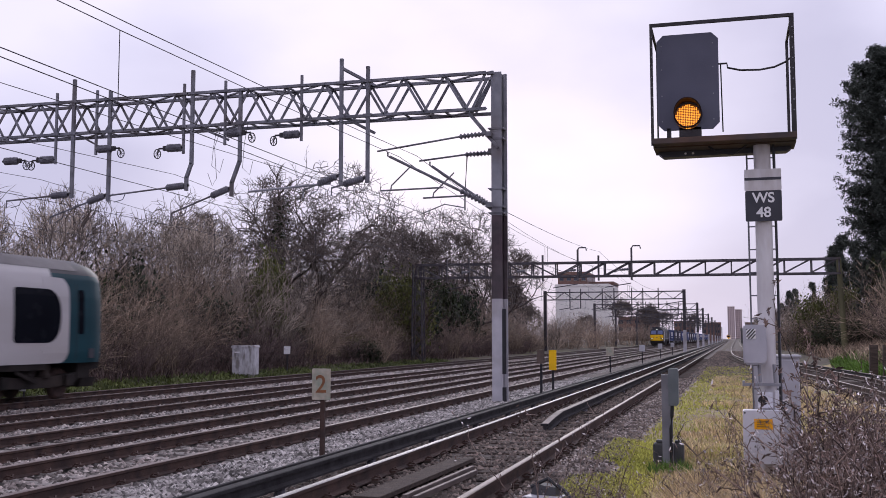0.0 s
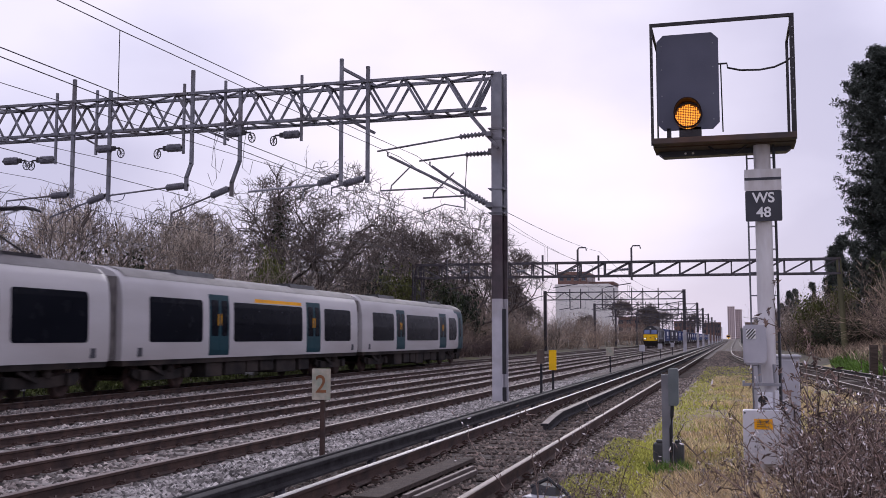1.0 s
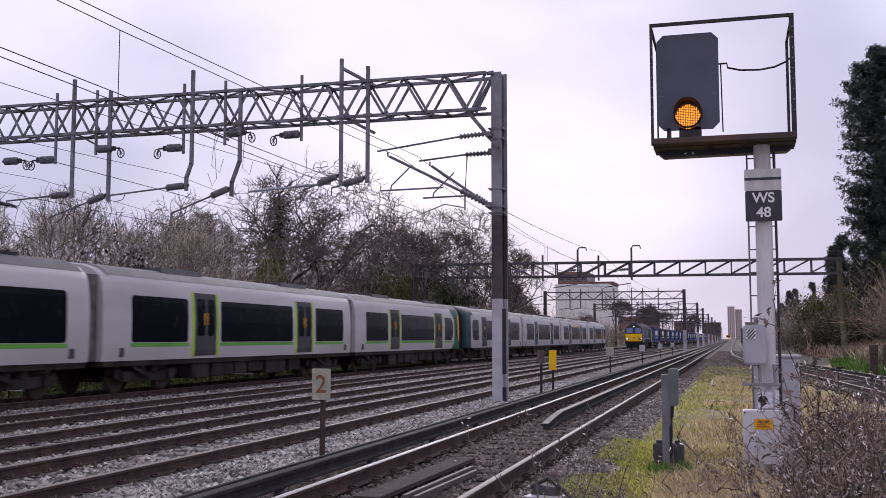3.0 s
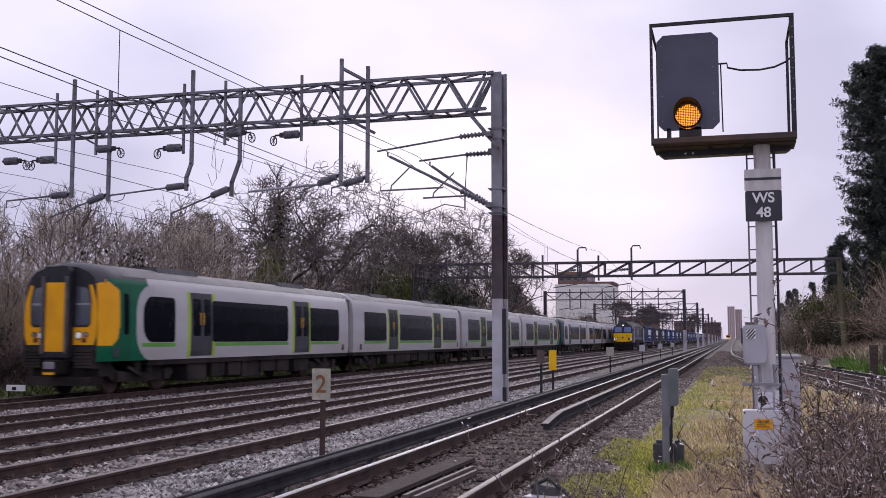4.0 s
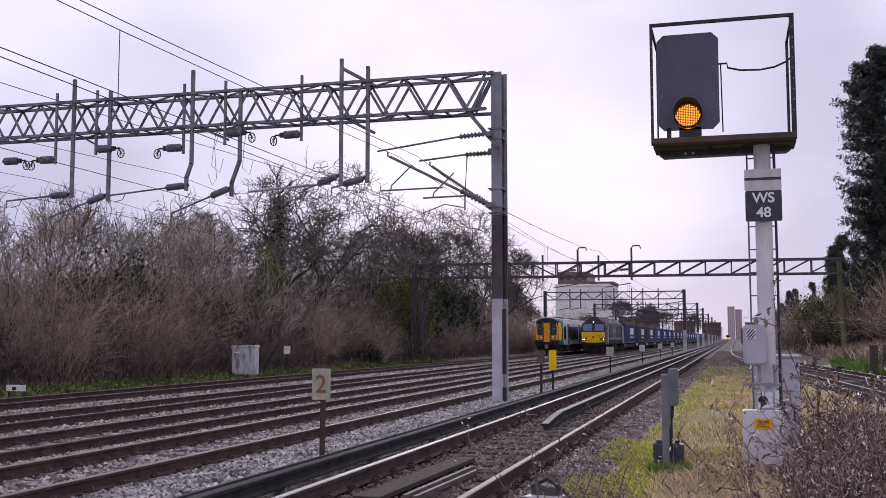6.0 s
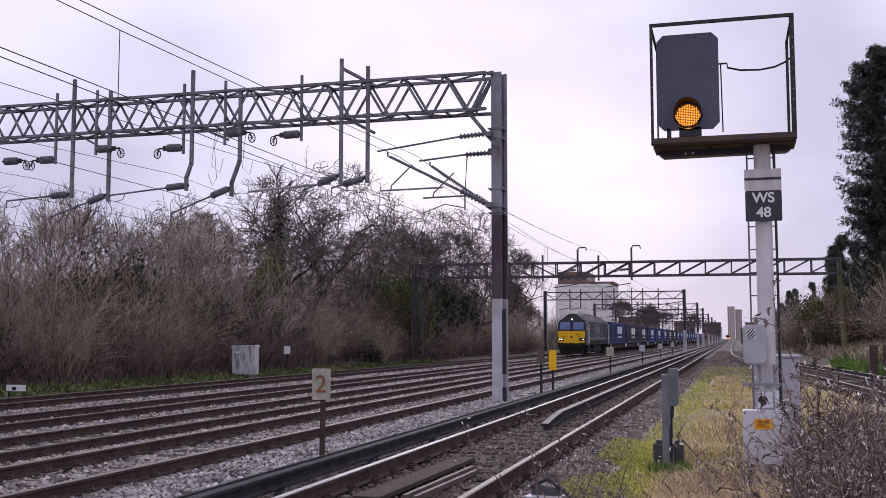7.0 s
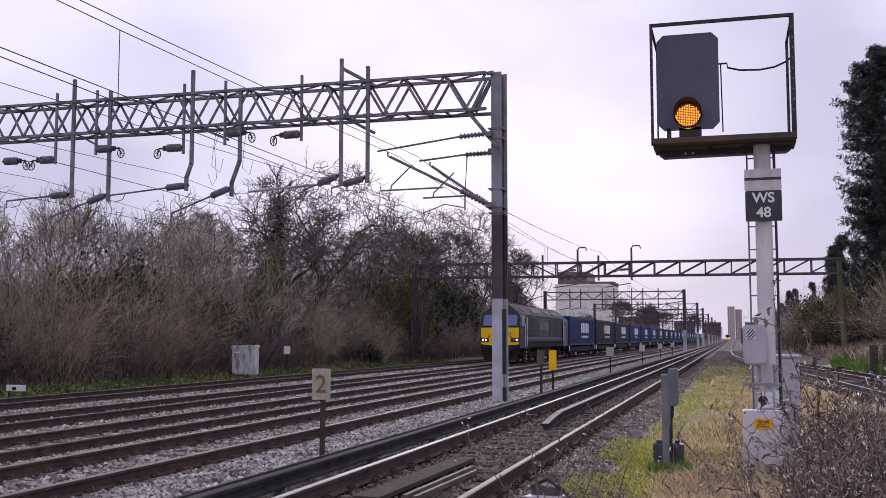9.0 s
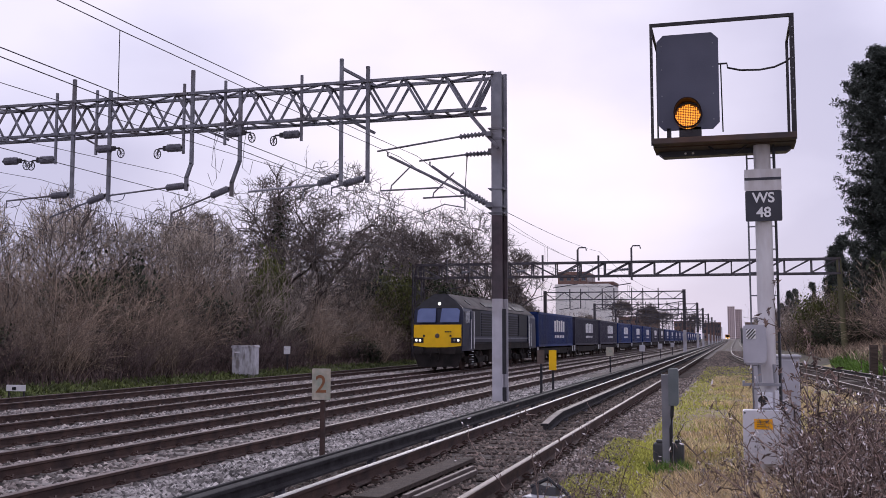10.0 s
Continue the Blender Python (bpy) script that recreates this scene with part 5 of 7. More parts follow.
    rng = random.Random(7 if cab else 3)
    yy = -4.6
    while yy < 4.2:
        ln = rng.uniform(0.9, 2.0)
        bm = bm_new()
        box(bm, -1.22, 1.22, yy, yy + ln, rng.uniform(0.22, 0.42), 0.82, 0.03)
        part("equipment_case", bm, M["under"], root)
        yy += ln + rng.uniform(0.1, 0.5)
    bogie(root, -7.1)
    bogie(root, 7.1)
    if panto:
        bm = bm_new()
        yb = panto * 6.3
        for s in (-0.45, 0.45):
            tube(bm, [(s, yb + 0.9, 3.9), (s * 0.6, yb - 0.6, 4.55), (s * 0.9, yb + 0.75, 5.05)], 0.035, 6)
        tube(bm, [(-0.8, yb + 0.75, 5.0), (-0.55, yb + 0.75, 5.1), (0.55, yb + 0.75, 5.1), (0.8, yb + 0.75, 5.0)], 0.04, 6)
        tube(bm, [(-0.8, yb + 1.05, 5.0), (-0.55, yb + 1.05, 5.1), (0.55, yb + 1.05, 5.1), (0.8, yb + 1.05, 5.0)], 0.04, 6)
        box(bm, -0.7, 0.7, yb - 1.2, yb + 1.3, 3.78, 3.86)
        for s in (-0.6, 0.6):
            for d in (-1.0, 1.0):
                ribbed(bm, (s, yb + d, 3.7), (s, yb + d, 3.95), 0.05, 0.09, 3)
        part("pantograph", bm, M["steel_dark"], root, "folded dark pantograph")
    if cab:
        c = cab
        key = "teal" if new_lm else "green"
        # nose: sections tapering forward, yellow wrapping round the corners of the green cab
        y0 = c * (L - 2.6)
        bz, bx = [0.98, 1.25, 2.2, 2.75, 3.25, 3.46, 3.66, 3.80], [1.36, 1.395, 1.395, 1.375, 1.315, 1.23, 1.0, 0.6]
        half_z = [float(z) for z in np.arange(0.98, 3.30, 0.05)] + [3.36, 3.46, 3.58, 3.66, 3.74, 3.80]
        hx = [float(np.interp(z, bz, bx)) for z in half_z]
        sec = [(-x, z) for x, z in zip(hx, half_z)] + [(0.0, 3.86)] + [(x, z) for x, z in zip(hx[::-1], half_z[::-1])]
        pd, pk, pt = [0.0, 1.5, 1.72, 1.95, 2.15, 2.32, 2.42], [1.0, 1.0, 0.998, 0.985, 0.955, 0.915, 0.87], [0.0, 0.0, 0.0, 0.015, 0.04, 0.08, 0.13]
        prof = [(d, float(np.interp(d, pd, pk)), float(np.interp(d, pd, pt))) for d in (0.0, 1.4, *[1.5 + 0.04 * i for i in range(20)], 2.32, 2.37, 2.42)]
        bm = bm_new()
        loft(bm, [[(x * k, y0 + c * d, z - tp * max(0, (z - 2.0) / 1.78)) for x, z in sec] for d, k, tp in prof])
        for f in bm.faces:
            mid = f.calc_center_median()
            ahead = abs(mid.y - y0)
            if ahead > 2.40:
                f.material_index = 3
            elif mid.z > 3.38 or (mid.z > 3.22 and ahead > 2.15):
                f.material_index = 1
            elif not new_lm and ahead > 1.6:
                # lower edge of the yellow sweeps up in a round corner
                u = min(1.0, max(0.0, 2.1 - ahead) / 0.5)
                if mid.z > 1.42 + 0.5 * (1 - math.sqrt(max(0.0, 1 - u * u))) and mid.z < 3.3 - 0.25 * u:
                    f.material_index = 2
        nose = part("cab", bm, [M[key], M["cab_roof"], M["yellow"], M["black"]], root, "teal driving cab" if new_lm else "green driving cab with yellow corners", smooth=True)
        yf = y0 + c * 2.42
        def slab(bm2, pts, d0, d1):
            prism(bm2, pts, "y", yf + c * d0, yf + c * d1)
        # grey side skin ending in a round edge against the cab colour
        span = sorted((y0 - c * 0.4, y0 + c * 0.72))
        r_end = 0.85 if not new_lm else 0.35
        for s in (-1, 1):
            bm = bm_new()
            panel(bm, span[0], span[1], 0.985, 3.24, 0.003, 0.02, (0.02, r_end) if c > 0 else (r_end, 0.02), (s,))
            part("side_skin", bm, M["body_grey"], root)
            bm = bm_new()
            glass_span = sorted((y0 + c * 1.12, y0 + c * 1.38))
            panel(bm, glass_span[0], glass_span[1], 1.75, 2.95, 0.006, 0.06, None, (s,))
            part("cab_side_window", bm, M["glass_dark"], nose)
            bm = bm_new()
            seam = sorted((y0 + c * 1.05, y0 + c * 1.07))
            panel(bm, seam[0], seam[1], 1.05, 3.1, 0.004, 0.004, None, (s,))
            part("door_seam", bm, M["black"], nose)
        for s in (-1, 1):
            bm = bm_new()
            low = 1.45
            slab(bm, [(s * x, z) for x, z in ((0.44, low), (1.10, low), (1.18, 1.72), (1.20, 2.2), (1.17, 2.7), (1.02, 3.16), (0.93, 3.16), (1.02, 2.7), (1.0, 2.05), (0.92, 1.95), (0.44, 1.95))], 0.0, 0.02)
            part("face", bm, M["yellow" if not new_lm else "black"], nose, "bright yellow face" if not new_lm else "black face")
            bm = bm_new()
            slab(bm, [(s * x, z) for x, z in ((0.50, 2.0), (0.90, 2.02), (0.97, 2.12), (0.98, 2.6), (0.90, 3.0), (0.82, 3.08), (0.50, 3.12))], 0.0, 0.016)
            glass = part("windscreen", bm, M["cab_glass"], nose, "windscreen with a pale blind")
            bm = bm_new()
            slab(bm, [(s * x, z) for x, z in ((0.53, 2.58), (0.95, 2.58), (0.95, 2.64), (0.53, 2.64))], 0.017, 0.022)
            part("wiper", bm, M["galv"], glass)
            for x, z, kk, r in ((0.62, 1.72, "headlamp_dim", 0.095), (0.86, 1.74, "lens_clear", 0.065), (0.80, 1.58, "tail_lamp", 0.055)):
                bm = bm_new()
                disc_stack(bm, (s * x, yf + c * 0.018, z), (s * x, yf + c * 0.03, z), [r * 1.3, r * 1.3], 14)
                bezel = part("lamp_bezel", bm, M["black"], nose)
                bm = bm_new()
                disc_stack(bm, (s * x, yf + c * 0.03, z), (s * x, yf + c * 0.045, z), [r, r * 0.9], 14)
                part("lamp", bm, M[kk], bezel)
            # ribbed air dam beside the coupler
            bm = bm_new()
            xx0, xx1 = sorted((s * 0.55, s * 1.12))
            edge = []
            for i in range(6):
                z = 0.80 + 0.09 * i
                edge += [(yf + c * 0.07, z - 0.012), (yf + c * 0.10, z), (yf + c * 0.10, z + 0.06), (yf + c * 0.07, z + 0.072)]
            prism(bm, [(yf - c * 0.5, 0.78)] + edge + [(yf - c * 0.5, 1.33)], "x", xx0, xx1)
            part("air_dam", bm, M["under"], nose, "black ribbed corner casing")
        # corridor connection standing forward of the face
        bm = bm_new()
        slab(bm, [(-0.44, 1.1), (0.44, 1.1), (0.44, 3.54), (0.36, 3.68), (-0.36, 3.68), (-0.44, 3.54)], -0.35, 0.26)
        gang = part("gangway", bm, M["black"], nose, "black corridor connection")
        bm = bm_new()
        slab(bm, rounded(-0.31, 0.31, 1.26, 3.22, 0.03), 0.26, 0.275)
        part("end_door", bm, M["yellow"], gang, "yellow corridor end door")
        for s in (-1, 1):
            bm = bm_new()
            slab(bm, rounded(s * 0.385 - 0.04, s * 0.385 + 0.04, 1.2, 3.4, 0.03), 0.26, 0.33)
            part("gangway_seal", bm, M["gangway"], gang, "worn grey rubber seal")
        bm = bm_new()
        slab(bm, [(-0.98, 0.30), (0.98, 0.30), (1.05, 0.55), (-1.05, 0.55)], -0.6, 0.06)
        slab(bm, [(-1.1, 0.55), (1.1, 0.55), (1.12, 0.98), (-1.12, 0.98)], -0.9, -0.3)
        part("valance", bm, M["under"], nose, "black valance and obstacle deflector")
        bm = bm_new()
        yy0, yy1 = sorted((yf - c * 0.2, yf + c * 0.46))
        box(bm, -0.24, 0.24, yy0, yy1, 0.62, 1.02, 0.04)
        part("coupler", bm, M["under"], nose, "black automatic coupler")
        bm = bm_new()
        yy0, yy1 = sorted((yf + c * 0.455, yf + c * 0.50))
        box(bm, -0.17, 0.17, yy0, yy1, 0.78, 0.98, 0.02)
        part("coupler_face", bm, M["galv"], nose)
        bm = bm_new()
        box(bm, -0.17, 0.17, yy0, yy1, 0.62, 0.69)
        part("coupler_plate", bm, M["yellow"], nose)
    return root


M["cab_roof"] = material("cab_roof", (0.055, 0.052, 0.06), (0.035, 0.033, 0.04), 0.5, scale=1, fine=20, bump=0.03)
M["headlamp_dim"] = material("headlamp_dim", (0.9, 0.9, 0.85), (0.8, 0.8, 0.75), 0.2, scale=4, fine=30, bump=0, emit=(1.0, 0.9, 0.8), strength=0.2)
M["lens_clear"] = material("lens_clear", (0.3, 0.28, 0.26), (0.2, 0.2, 0.2), 0.15, scale=4, fine=30, bump=0)

PITCH = 20.36
teal_front = emu_car("teal", 1)
teal_rear = emu_car("teal", -1)
teal_first = emu_car("teal", 0, True)
teal_panto = emu_car("teal", 0, False, 1)
lime_front = emu_car("lime", 1)
lime_mid = emu_car("lime")
lime_panto = emu_car("lime", 0, False, 1)
lime_rear = emu_car("lime", -1)
PASSENGER = [teal_front, teal_first, teal_panto, teal_rear, lime_front, lime_mid, lime_panto, lime_rear]


def locomotive():
    """Heavy diesel locomotive, cab facing -y; local origin at its front buffer beam."""
    root = thing("diesel_locomotive", "dark blue diesel locomotive with yellow cab front", "locomotive")
    W = 1.32
    sec = [(-W, 1.0), (-W, 2.95), (-1.25, 3.12), (-1.03, 3.31), (-0.68, 3.58), (-0.34, 3.84), (0.34, 3.84), (0.68, 3.58), (1.03, 3.31), (1.25, 3.12), (W, 2.95), (W, 1.0)]
    # cab: sloped face
    bm = bm_new()
    def cab_ring(y, top):
        return [(x, y if z < 2.2 else y + (z - 2.2) * top, z) for x, z in sec]
    loft(bm, [cab_ring(0.30, 0.36), cab_ring(2.6, 0.0)])
    cab = part("cab", bm, M["loco_blue"], root, "dark blue cab")
    # engine room, a little narrower
    bm = bm_new()
    body = [(-1.22, 1.35), (-1.22, 3.10), (-1.0, 3.29), (-0.66, 3.56), (-0.33, 3.82), (0.33, 3.82), (0.66, 3.56), (1.0, 3.29), (1.22, 3.10), (1.22, 1.35)]
    loft(bm, [[(x, y, z) for x, z in body] for y in (2.6, 18.2)])
    hull = part("engine_room", bm, M["loco_blue"], root)
    bm = bm_new()
    loft(bm, [cab_ring(18.2, 0.0), [(x, 20.9 if z < 2.2 else 20.9 - (z - 2.2) * 0.36, z) for x, z in sec]])
    part("cab", bm, M["loco_blue"], root, "dark blue cab")
    # roof skin
    bm = bm_new()
    roof = [(-1.265, 3.14), (-1.05, 3.33), (-0.69, 3.605), (-0.34, 3.865), (0.34, 3.865), (0.69, 3.605), (1.05, 3.33), (1.265, 3.14)]
    a = [bm.verts.new((x, 1.0, z)) for x, z in roof]
    b = [bm.verts.new((x, 20.2, z)) for x, z in roof]
    for i in range(7):
        bm.faces.new((a[i], a[i + 1], b[i + 1], b[i]))
    part("roof", bm, M["loco_roof"], root, "dusty grey roof")
    for y0, y1 in ((3.0, 3.3), (6.5, 9.5), (12.0, 14.2), (15.0, 18.0)):
        bm = bm_new()
        for s in (-1, 1):
            prism(bm, [(s * 0.72, 3.56), (s * 1.02, 3.33), (s * 1.05, 3.37), (s * 0.75, 3.61)], "y", y0, y1)
        part("roof_grille", bm, M["black"], root)
    bm = bm_new()
    box(bm, -0.32, 0.32, 8.0, 9.6, 3.85, 3.95, 0.02)
    box(bm, -0.3, 0.3, 11.0, 11.8, 3.85, 3.98, 0.02)
    part("exhaust", bm, M["loco_roof"], root)
    # face
    def slab(bm2, pts, d0, d1, top=0.36):
        lo = [bm2.verts.new((x, 0.30 + (max(0, z - 2.2) * top) - d0, z)) for x, z in pts]
        hi = [bm2.verts.new((x, 0.30 + (max(0, z - 2.2) * top) - d1, z)) for x, z in pts]
        n = len(pts)
        for i in range(n):
            bm2.faces.new((lo[i], lo[(i + 1) % n], hi[(i + 1) % n], hi[i]))
        bm2.faces.new(lo)
        bm2.faces.new(hi[::-1])
    bm = bm_new()
    slab(bm, [(-1.27, 1.25), (-0.6, 1.18), (0.6, 1.18), (1.27, 1.25), (1.27, 2.3), (-1.27, 2.3)], 0.004, 0.03)
    face = part("yellow_panel", bm, M["warning_yellow"], cab, "bright yellow warning panel")
    for s in (-1, 1):
        bm = bm_new()
        slab(bm, [(s * 0.12, 2.42), (s * 1.13, 2.42), (s * 1.13, 3.02), (s * 1.0, 3.12), (s * 0.16, 3.12)], 0.006, 0.03)
        part("windscreen", bm, M["loco_glass"], cab, "pale blue reflecting windscreen")
        bm = bm_new()
        slab(bm, [(s * 0.74, 1.40), (s * 1.255, 1.40), (s * 1.255, 1.66), (s * 0.74, 1.66)], 0.03, 0.06)
        cl = part("lamp_housing", bm, M["black"], face)
        for x, key in ((1.12, "headlamp"), (0.92, "lens_clear")):
            bm = bm_new()
            disc_stack(bm, (s * x, 0.245, 1.53), (s * x, 0.225, 1.53), [0.062, 0.055], 12)
            part("lamp", bm, M["headlamp" if s < 0 or key == "headlamp" else key], cl)
        bm = bm_new()
        slab(bm, [(s * 0.66, 1.70), (s * 0.76, 1.70), (s * 0.76, 1.8), (s * 0.66, 1.8)], 0.03, 0.05)
        part("jumper", bm, M["black"], face)
    bm = bm_new()
    for i in range(3):
        box(bm, 0.42 + 0.12 * i, 0.50 + 0.12 * i, 0.26, 0.275, 1.92, 1.98)
    part("number_bar", bm, M["black"], face)
    bm = bm_new()
    disc_stack(bm, (0, 0.27, 1.75), (0, 0.2, 1.75), [0.12, 0.09], 12)
    part("socket", bm, M["brown_back"], face)
    bm = bm_new()
    disc_stack(bm, (0, 0.74, 3.36), (0, 0.64, 3.34), [0.07, 0.065], 14)
    part("top_lamp", bm, M["headlamp"], cab)
    bm = bm_new()
    slab(bm, [(-1.26, 3.13), (1.26, 3.13), (1.05, 3.325), (0.69, 3.60), (0.34, 3.86), (-0.34, 3.86), (-0.69, 3.60), (-1.05, 3.325)], -0.01, 0.006)
    part("brow", bm, M["black"], cab)
    # lower front: buffer beam, plough, buffers
    bm = bm_new()
    box(bm, -1.3, 1.3, 0.3, 0.6, 0.85, 1.25, 0.02)
    prism(bm, [(-1.28, 0.85), (1.28, 0.85), (1.05, 0.22), (-1.05, 0.22)], "y", 0.34, 0.5)
    for s in (-1, 1):
        prism(bm, rounded(s * 0.87 - 0.22, s * 0.87 + 0.22, 0.86, 1.2, 0.08), "y", -0.25, -0.19)
        tube(bm, [(s * 0.87, -0.2, 1.03), (s * 0.87, 0.35, 1.03)], 0.12, 10)
    tube(bm, [(0.1, 0.3, 1.1), (0.16, 0.1, 0.9), (0.12, 0.05, 0.6), (0.0, 0.25, 0.5)], 0.035, 6)
    tube(bm, [(-0.3, 0.3, 1.0), (-0.34, 0.1, 0.7), (-0.3, 0.25, 0.5)], 0.03, 6)
    box(bm, -0.12, 0.12, -0.05, 0.3, 0.9, 1.12)
    part("buffer_beam", bm, M["under"], root, "black buffer beam with hoses")
    # side doors, grilles, ladders
    for y0, y1 in ((2.05, 2.55), (18.3, 18.8)):
        bm = bm_new()
        for s in (-1, 1):
            box(bm, s * 1.33 - 0.012, s * 1.33 + 0.012, y0, y1, 1.25, 3.0)
        d = part("cab_door", bm, M["loco_blue"], root)
        bm = bm_new()
        for s in (-1, 1):
            for yy in (y0 - 0.06, y1 + 0.06):
                tube(bm, [(s * 1.37, yy, 1.1), (s * 1.37, yy, 2.6)], 0.022, 6)
        part("hand_rail", bm, M["white"], d)
        bm = bm_new()
        for s in (-1, 1):
            for i in range(4):
                box(bm, s * 1.3 - 0.06, s * 1.3 + 0.06, y0, y1, 0.3 + 0.24 * i, 0.33 + 0.24 * i)
        part("step", bm, M["galv"], d)
    bm = bm_new()
    for s in (-1, 1):
        box(bm, s * 1.325 - 0.01, s * 1.325 + 0.01, 0.95, 1.85, 2.4, 3.0, 0.0)
    part("cab_window", bm, M["cab_glass"], root)
    for y0, y1 in ((4.9, 7.6), (12.2, 15.0)):
        for s in (-1, 1):
            bm = bm_new()
            for i in range(9):
                box(bm, s * 1.235 - 0.015, s * 1.235 + 0.015, y0, y1, 1.75 + 0.14 * i, 1.84 + 0.14 * i)
            part("side_grille", bm, M["black"], root, "dark louvred grille")
    bm = bm_new()
    for s in (-1, 1):
        for i, y0 in enumerate((8.4, 9.0, 9.9, 10.5, 11.2)):
            box(bm, s * 1.235 - 0.004, s * 1.235 + 0.004, y0, y0 + 0.4, 2.2, 2.7 + 0.1 * (i % 2))
    part("logo_shape", bm, M["galv"], root, "pale plain side emblem")
    bm = bm_new()
    for s in (-1, 1):
        box(bm, s * 1.3 - 0.03, s * 1.3 + 0.03, 2.6, 18.2, 1.02, 1.34)
        box(bm, s * 1.31 - 0.03, s * 1.31 + 0.03, 2.6, 18.2, 1.36, 1.42)
    part("solebar", bm, M["under"], root, "grimy side sill")
    for s in (-1, 1):
        bm = bm_new()
        box(bm, s * 1.245 - 0.012, s * 1.245 + 0.012, 2.7, 18.1, 1.60, 1.66)
        part("waist_line", bm, M["galv"], root, "thin pale waist line")
        for ya, yb in ((2.75, 4.55), (15.2, 17.9)):
            bm = bm_new()
            box(bm, s * 1.25 - 0.012, s * 1.25 + 0.012, ya, yb, 1.75, 3.1, 0.01)
            part("side_panel", bm, M["black"], root, "black intake panel")
        for yy in (2.66, 18.14):
            bm = bm_new()
            tube(bm, [(s * 1.36, yy, 1.3), (s * 1.36, yy, 3.0)], 0.03, 6)
            part("hand_rail", bm, M["white"], root, "pale upright hand rail")
        for yy in (2.35, 18.5):
            for i in range(3):
                bm = bm_new()
                box(bm, s * 1.36 - 0.02, s * 1.36 + 0.02, yy - 0.16, yy + 0.16, 0.42 + 0.26 * i, 0.445 + 0.26 * i)
                part("step_edge", bm, M["white"], root, "white-painted step edge")
    bm = bm_new()
    box(bm, -1.15, 1.15, 7.6, 13.4, 0.3, 1.05, 0.12)
    part("fuel_tank", bm, M["under"], root)
    bogie(root, 4.4, "bogie", 3, 4.1, 0.5)
    bogie(root, 16.7, "bogie", 3, 4.1, 0.5)
    return root


M["loco_glass"] = material("loco_glass", (0.13, 0.17, 0.34), (0.085, 0.115, 0.25), 0.15, scale=0.7, fine=2, bump=0.0, spec=0.5)
LOCO = locomotive()
LOCO.scale.z = 1.035


def wagon():
    root = thing("container_wagon", "low black flat wagon carrying a freight container", "railway wagon", group="freight train wagons")
    bm = bm_new()
    for s in (-1, 1):
        prism(bm, [(0.2, 0.95), (17.4, 0.95), (17.4, 0.75), (15.0, 0.7), (13.5, 0.5), (4.1, 0.5), (2.6, 0.7), (0.2, 0.75)], "x", s * 1.12 - 0.06, s * 1.12 + 0.06)
    box(bm, -1.2, 1.2, 0.15, 0.4, 0.75, 1.0)
    box(bm, -1.2, 1.2, 17.2, 17.45, 0.75, 1.0)
    box(bm, -1.1, 1.1, 0.3, 17.3, 0.82, 0.9)
    for s in (-1, 1):
        for y in (0.0, 17.45):
            tube(bm, [(s * 0.87, y - 0.3, 1.0), (s * 0.87, y + 0.35, 1.0)], 0.13, 10)
    part("frame", bm, M["under"], root, "dirty black wagon frame")
    bogie(root, 2.2, "bogie", 2, 1.8, 0.42)
    bogie(root, 15.4, "bogie", 2, 1.8, 0.42)
    bm = bm_new()
    for s in (-1, 1):
        for ya in (0.25, 16.9):
            bm = bm_new()
            box(bm, s * 1.25 - 0.02, s * 1.25 + 0.02, ya, ya + 0.3, 0.6, 1.05)
            part("end_marker", bm, M["white"], root)
    return root


def container(key, label):
    root = thing("freight_container", label, "freight container", group="blue containers on wagons")
    y0, y1, z0, z1 = 0.75, 17.05, 1.08, 3.58
    bm = bm_new()
    box(bm, -1.22, 1.22, y0 + 0.06, y1 - 0.06, z0 + 0.05, z1 - 0.04)
    part("shell", bm, M[key], root)
    bm = bm_new()
    n = 52
    for s in (-1, 1):
        bm = bm_new()
        for i in range(n):
            y = y0 + 0.2 + (y1 - y0 - 0.4) * i / n
            box(bm, s * 1.22 - 0.012, s * 1.22 + 0.018, y, y + 0.15, z0 + 0.16, z1 - 0.16)
        tagged(part("side_rib", bm, M[key], root), kind="stuff")
    bm = bm_new()
    for s in (-1, 1):
        for y in (y0, y1 - 0.16):
            box(bm, s * 1.19 - 0.06, s * 1.19 + 0.06, y, y + 0.16, z0, z1)
        for z in (z0, z1 - 0.13):
            box(bm, s * 1.19 - 0.06, s * 1.19 + 0.06, y0, y1, z, z + 0.13)
    for y in (y0, y1 - 0.1):
        for z in (z0, z1 - 0.13):
            box(bm, -1.2, 1.2, y, y + 0.1, z, z + 0.13)
    part("frame", bm, M[key], root)
    bm = bm_new()
    for s in (-1, 1):
        xx = s * 1.246
        for i in range(5):
            box(bm, xx - 0.004, xx + 0.004, 7.6 + 1.05 * i, 8.4 + 1.05 * i, 2.2, 3.05 + 0.06 * (i % 2))
        for i in range(6):
            box(bm, xx - 0.004, xx + 0.004, 7.8 + 0.8 * i, 8.35 + 0.8 * i, 1.72, 1.92)
    part("emblem_bar", bm, M["white"], root, "plain white bars of an emblem")
    return root


WAGONS, BOXES = [wagon()], []
base_blue = container("box_blue", "royal blue freight container with white emblem bars")
base_slate = container("box_slate", "dark slate blue freight container with pale emblem bars")
for i in range(22):
    if i:
        WAGONS.append(copy_thing(WAGONS[0], Matrix()))
    if i == 0:
        BOXES.append(base_blue)
    elif i == 1:
        BOXES.append(base_slate)
    else:
        BOXES.append(copy_thing(base_slate if i in (2, 6, 7) else base_blue, Matrix()))
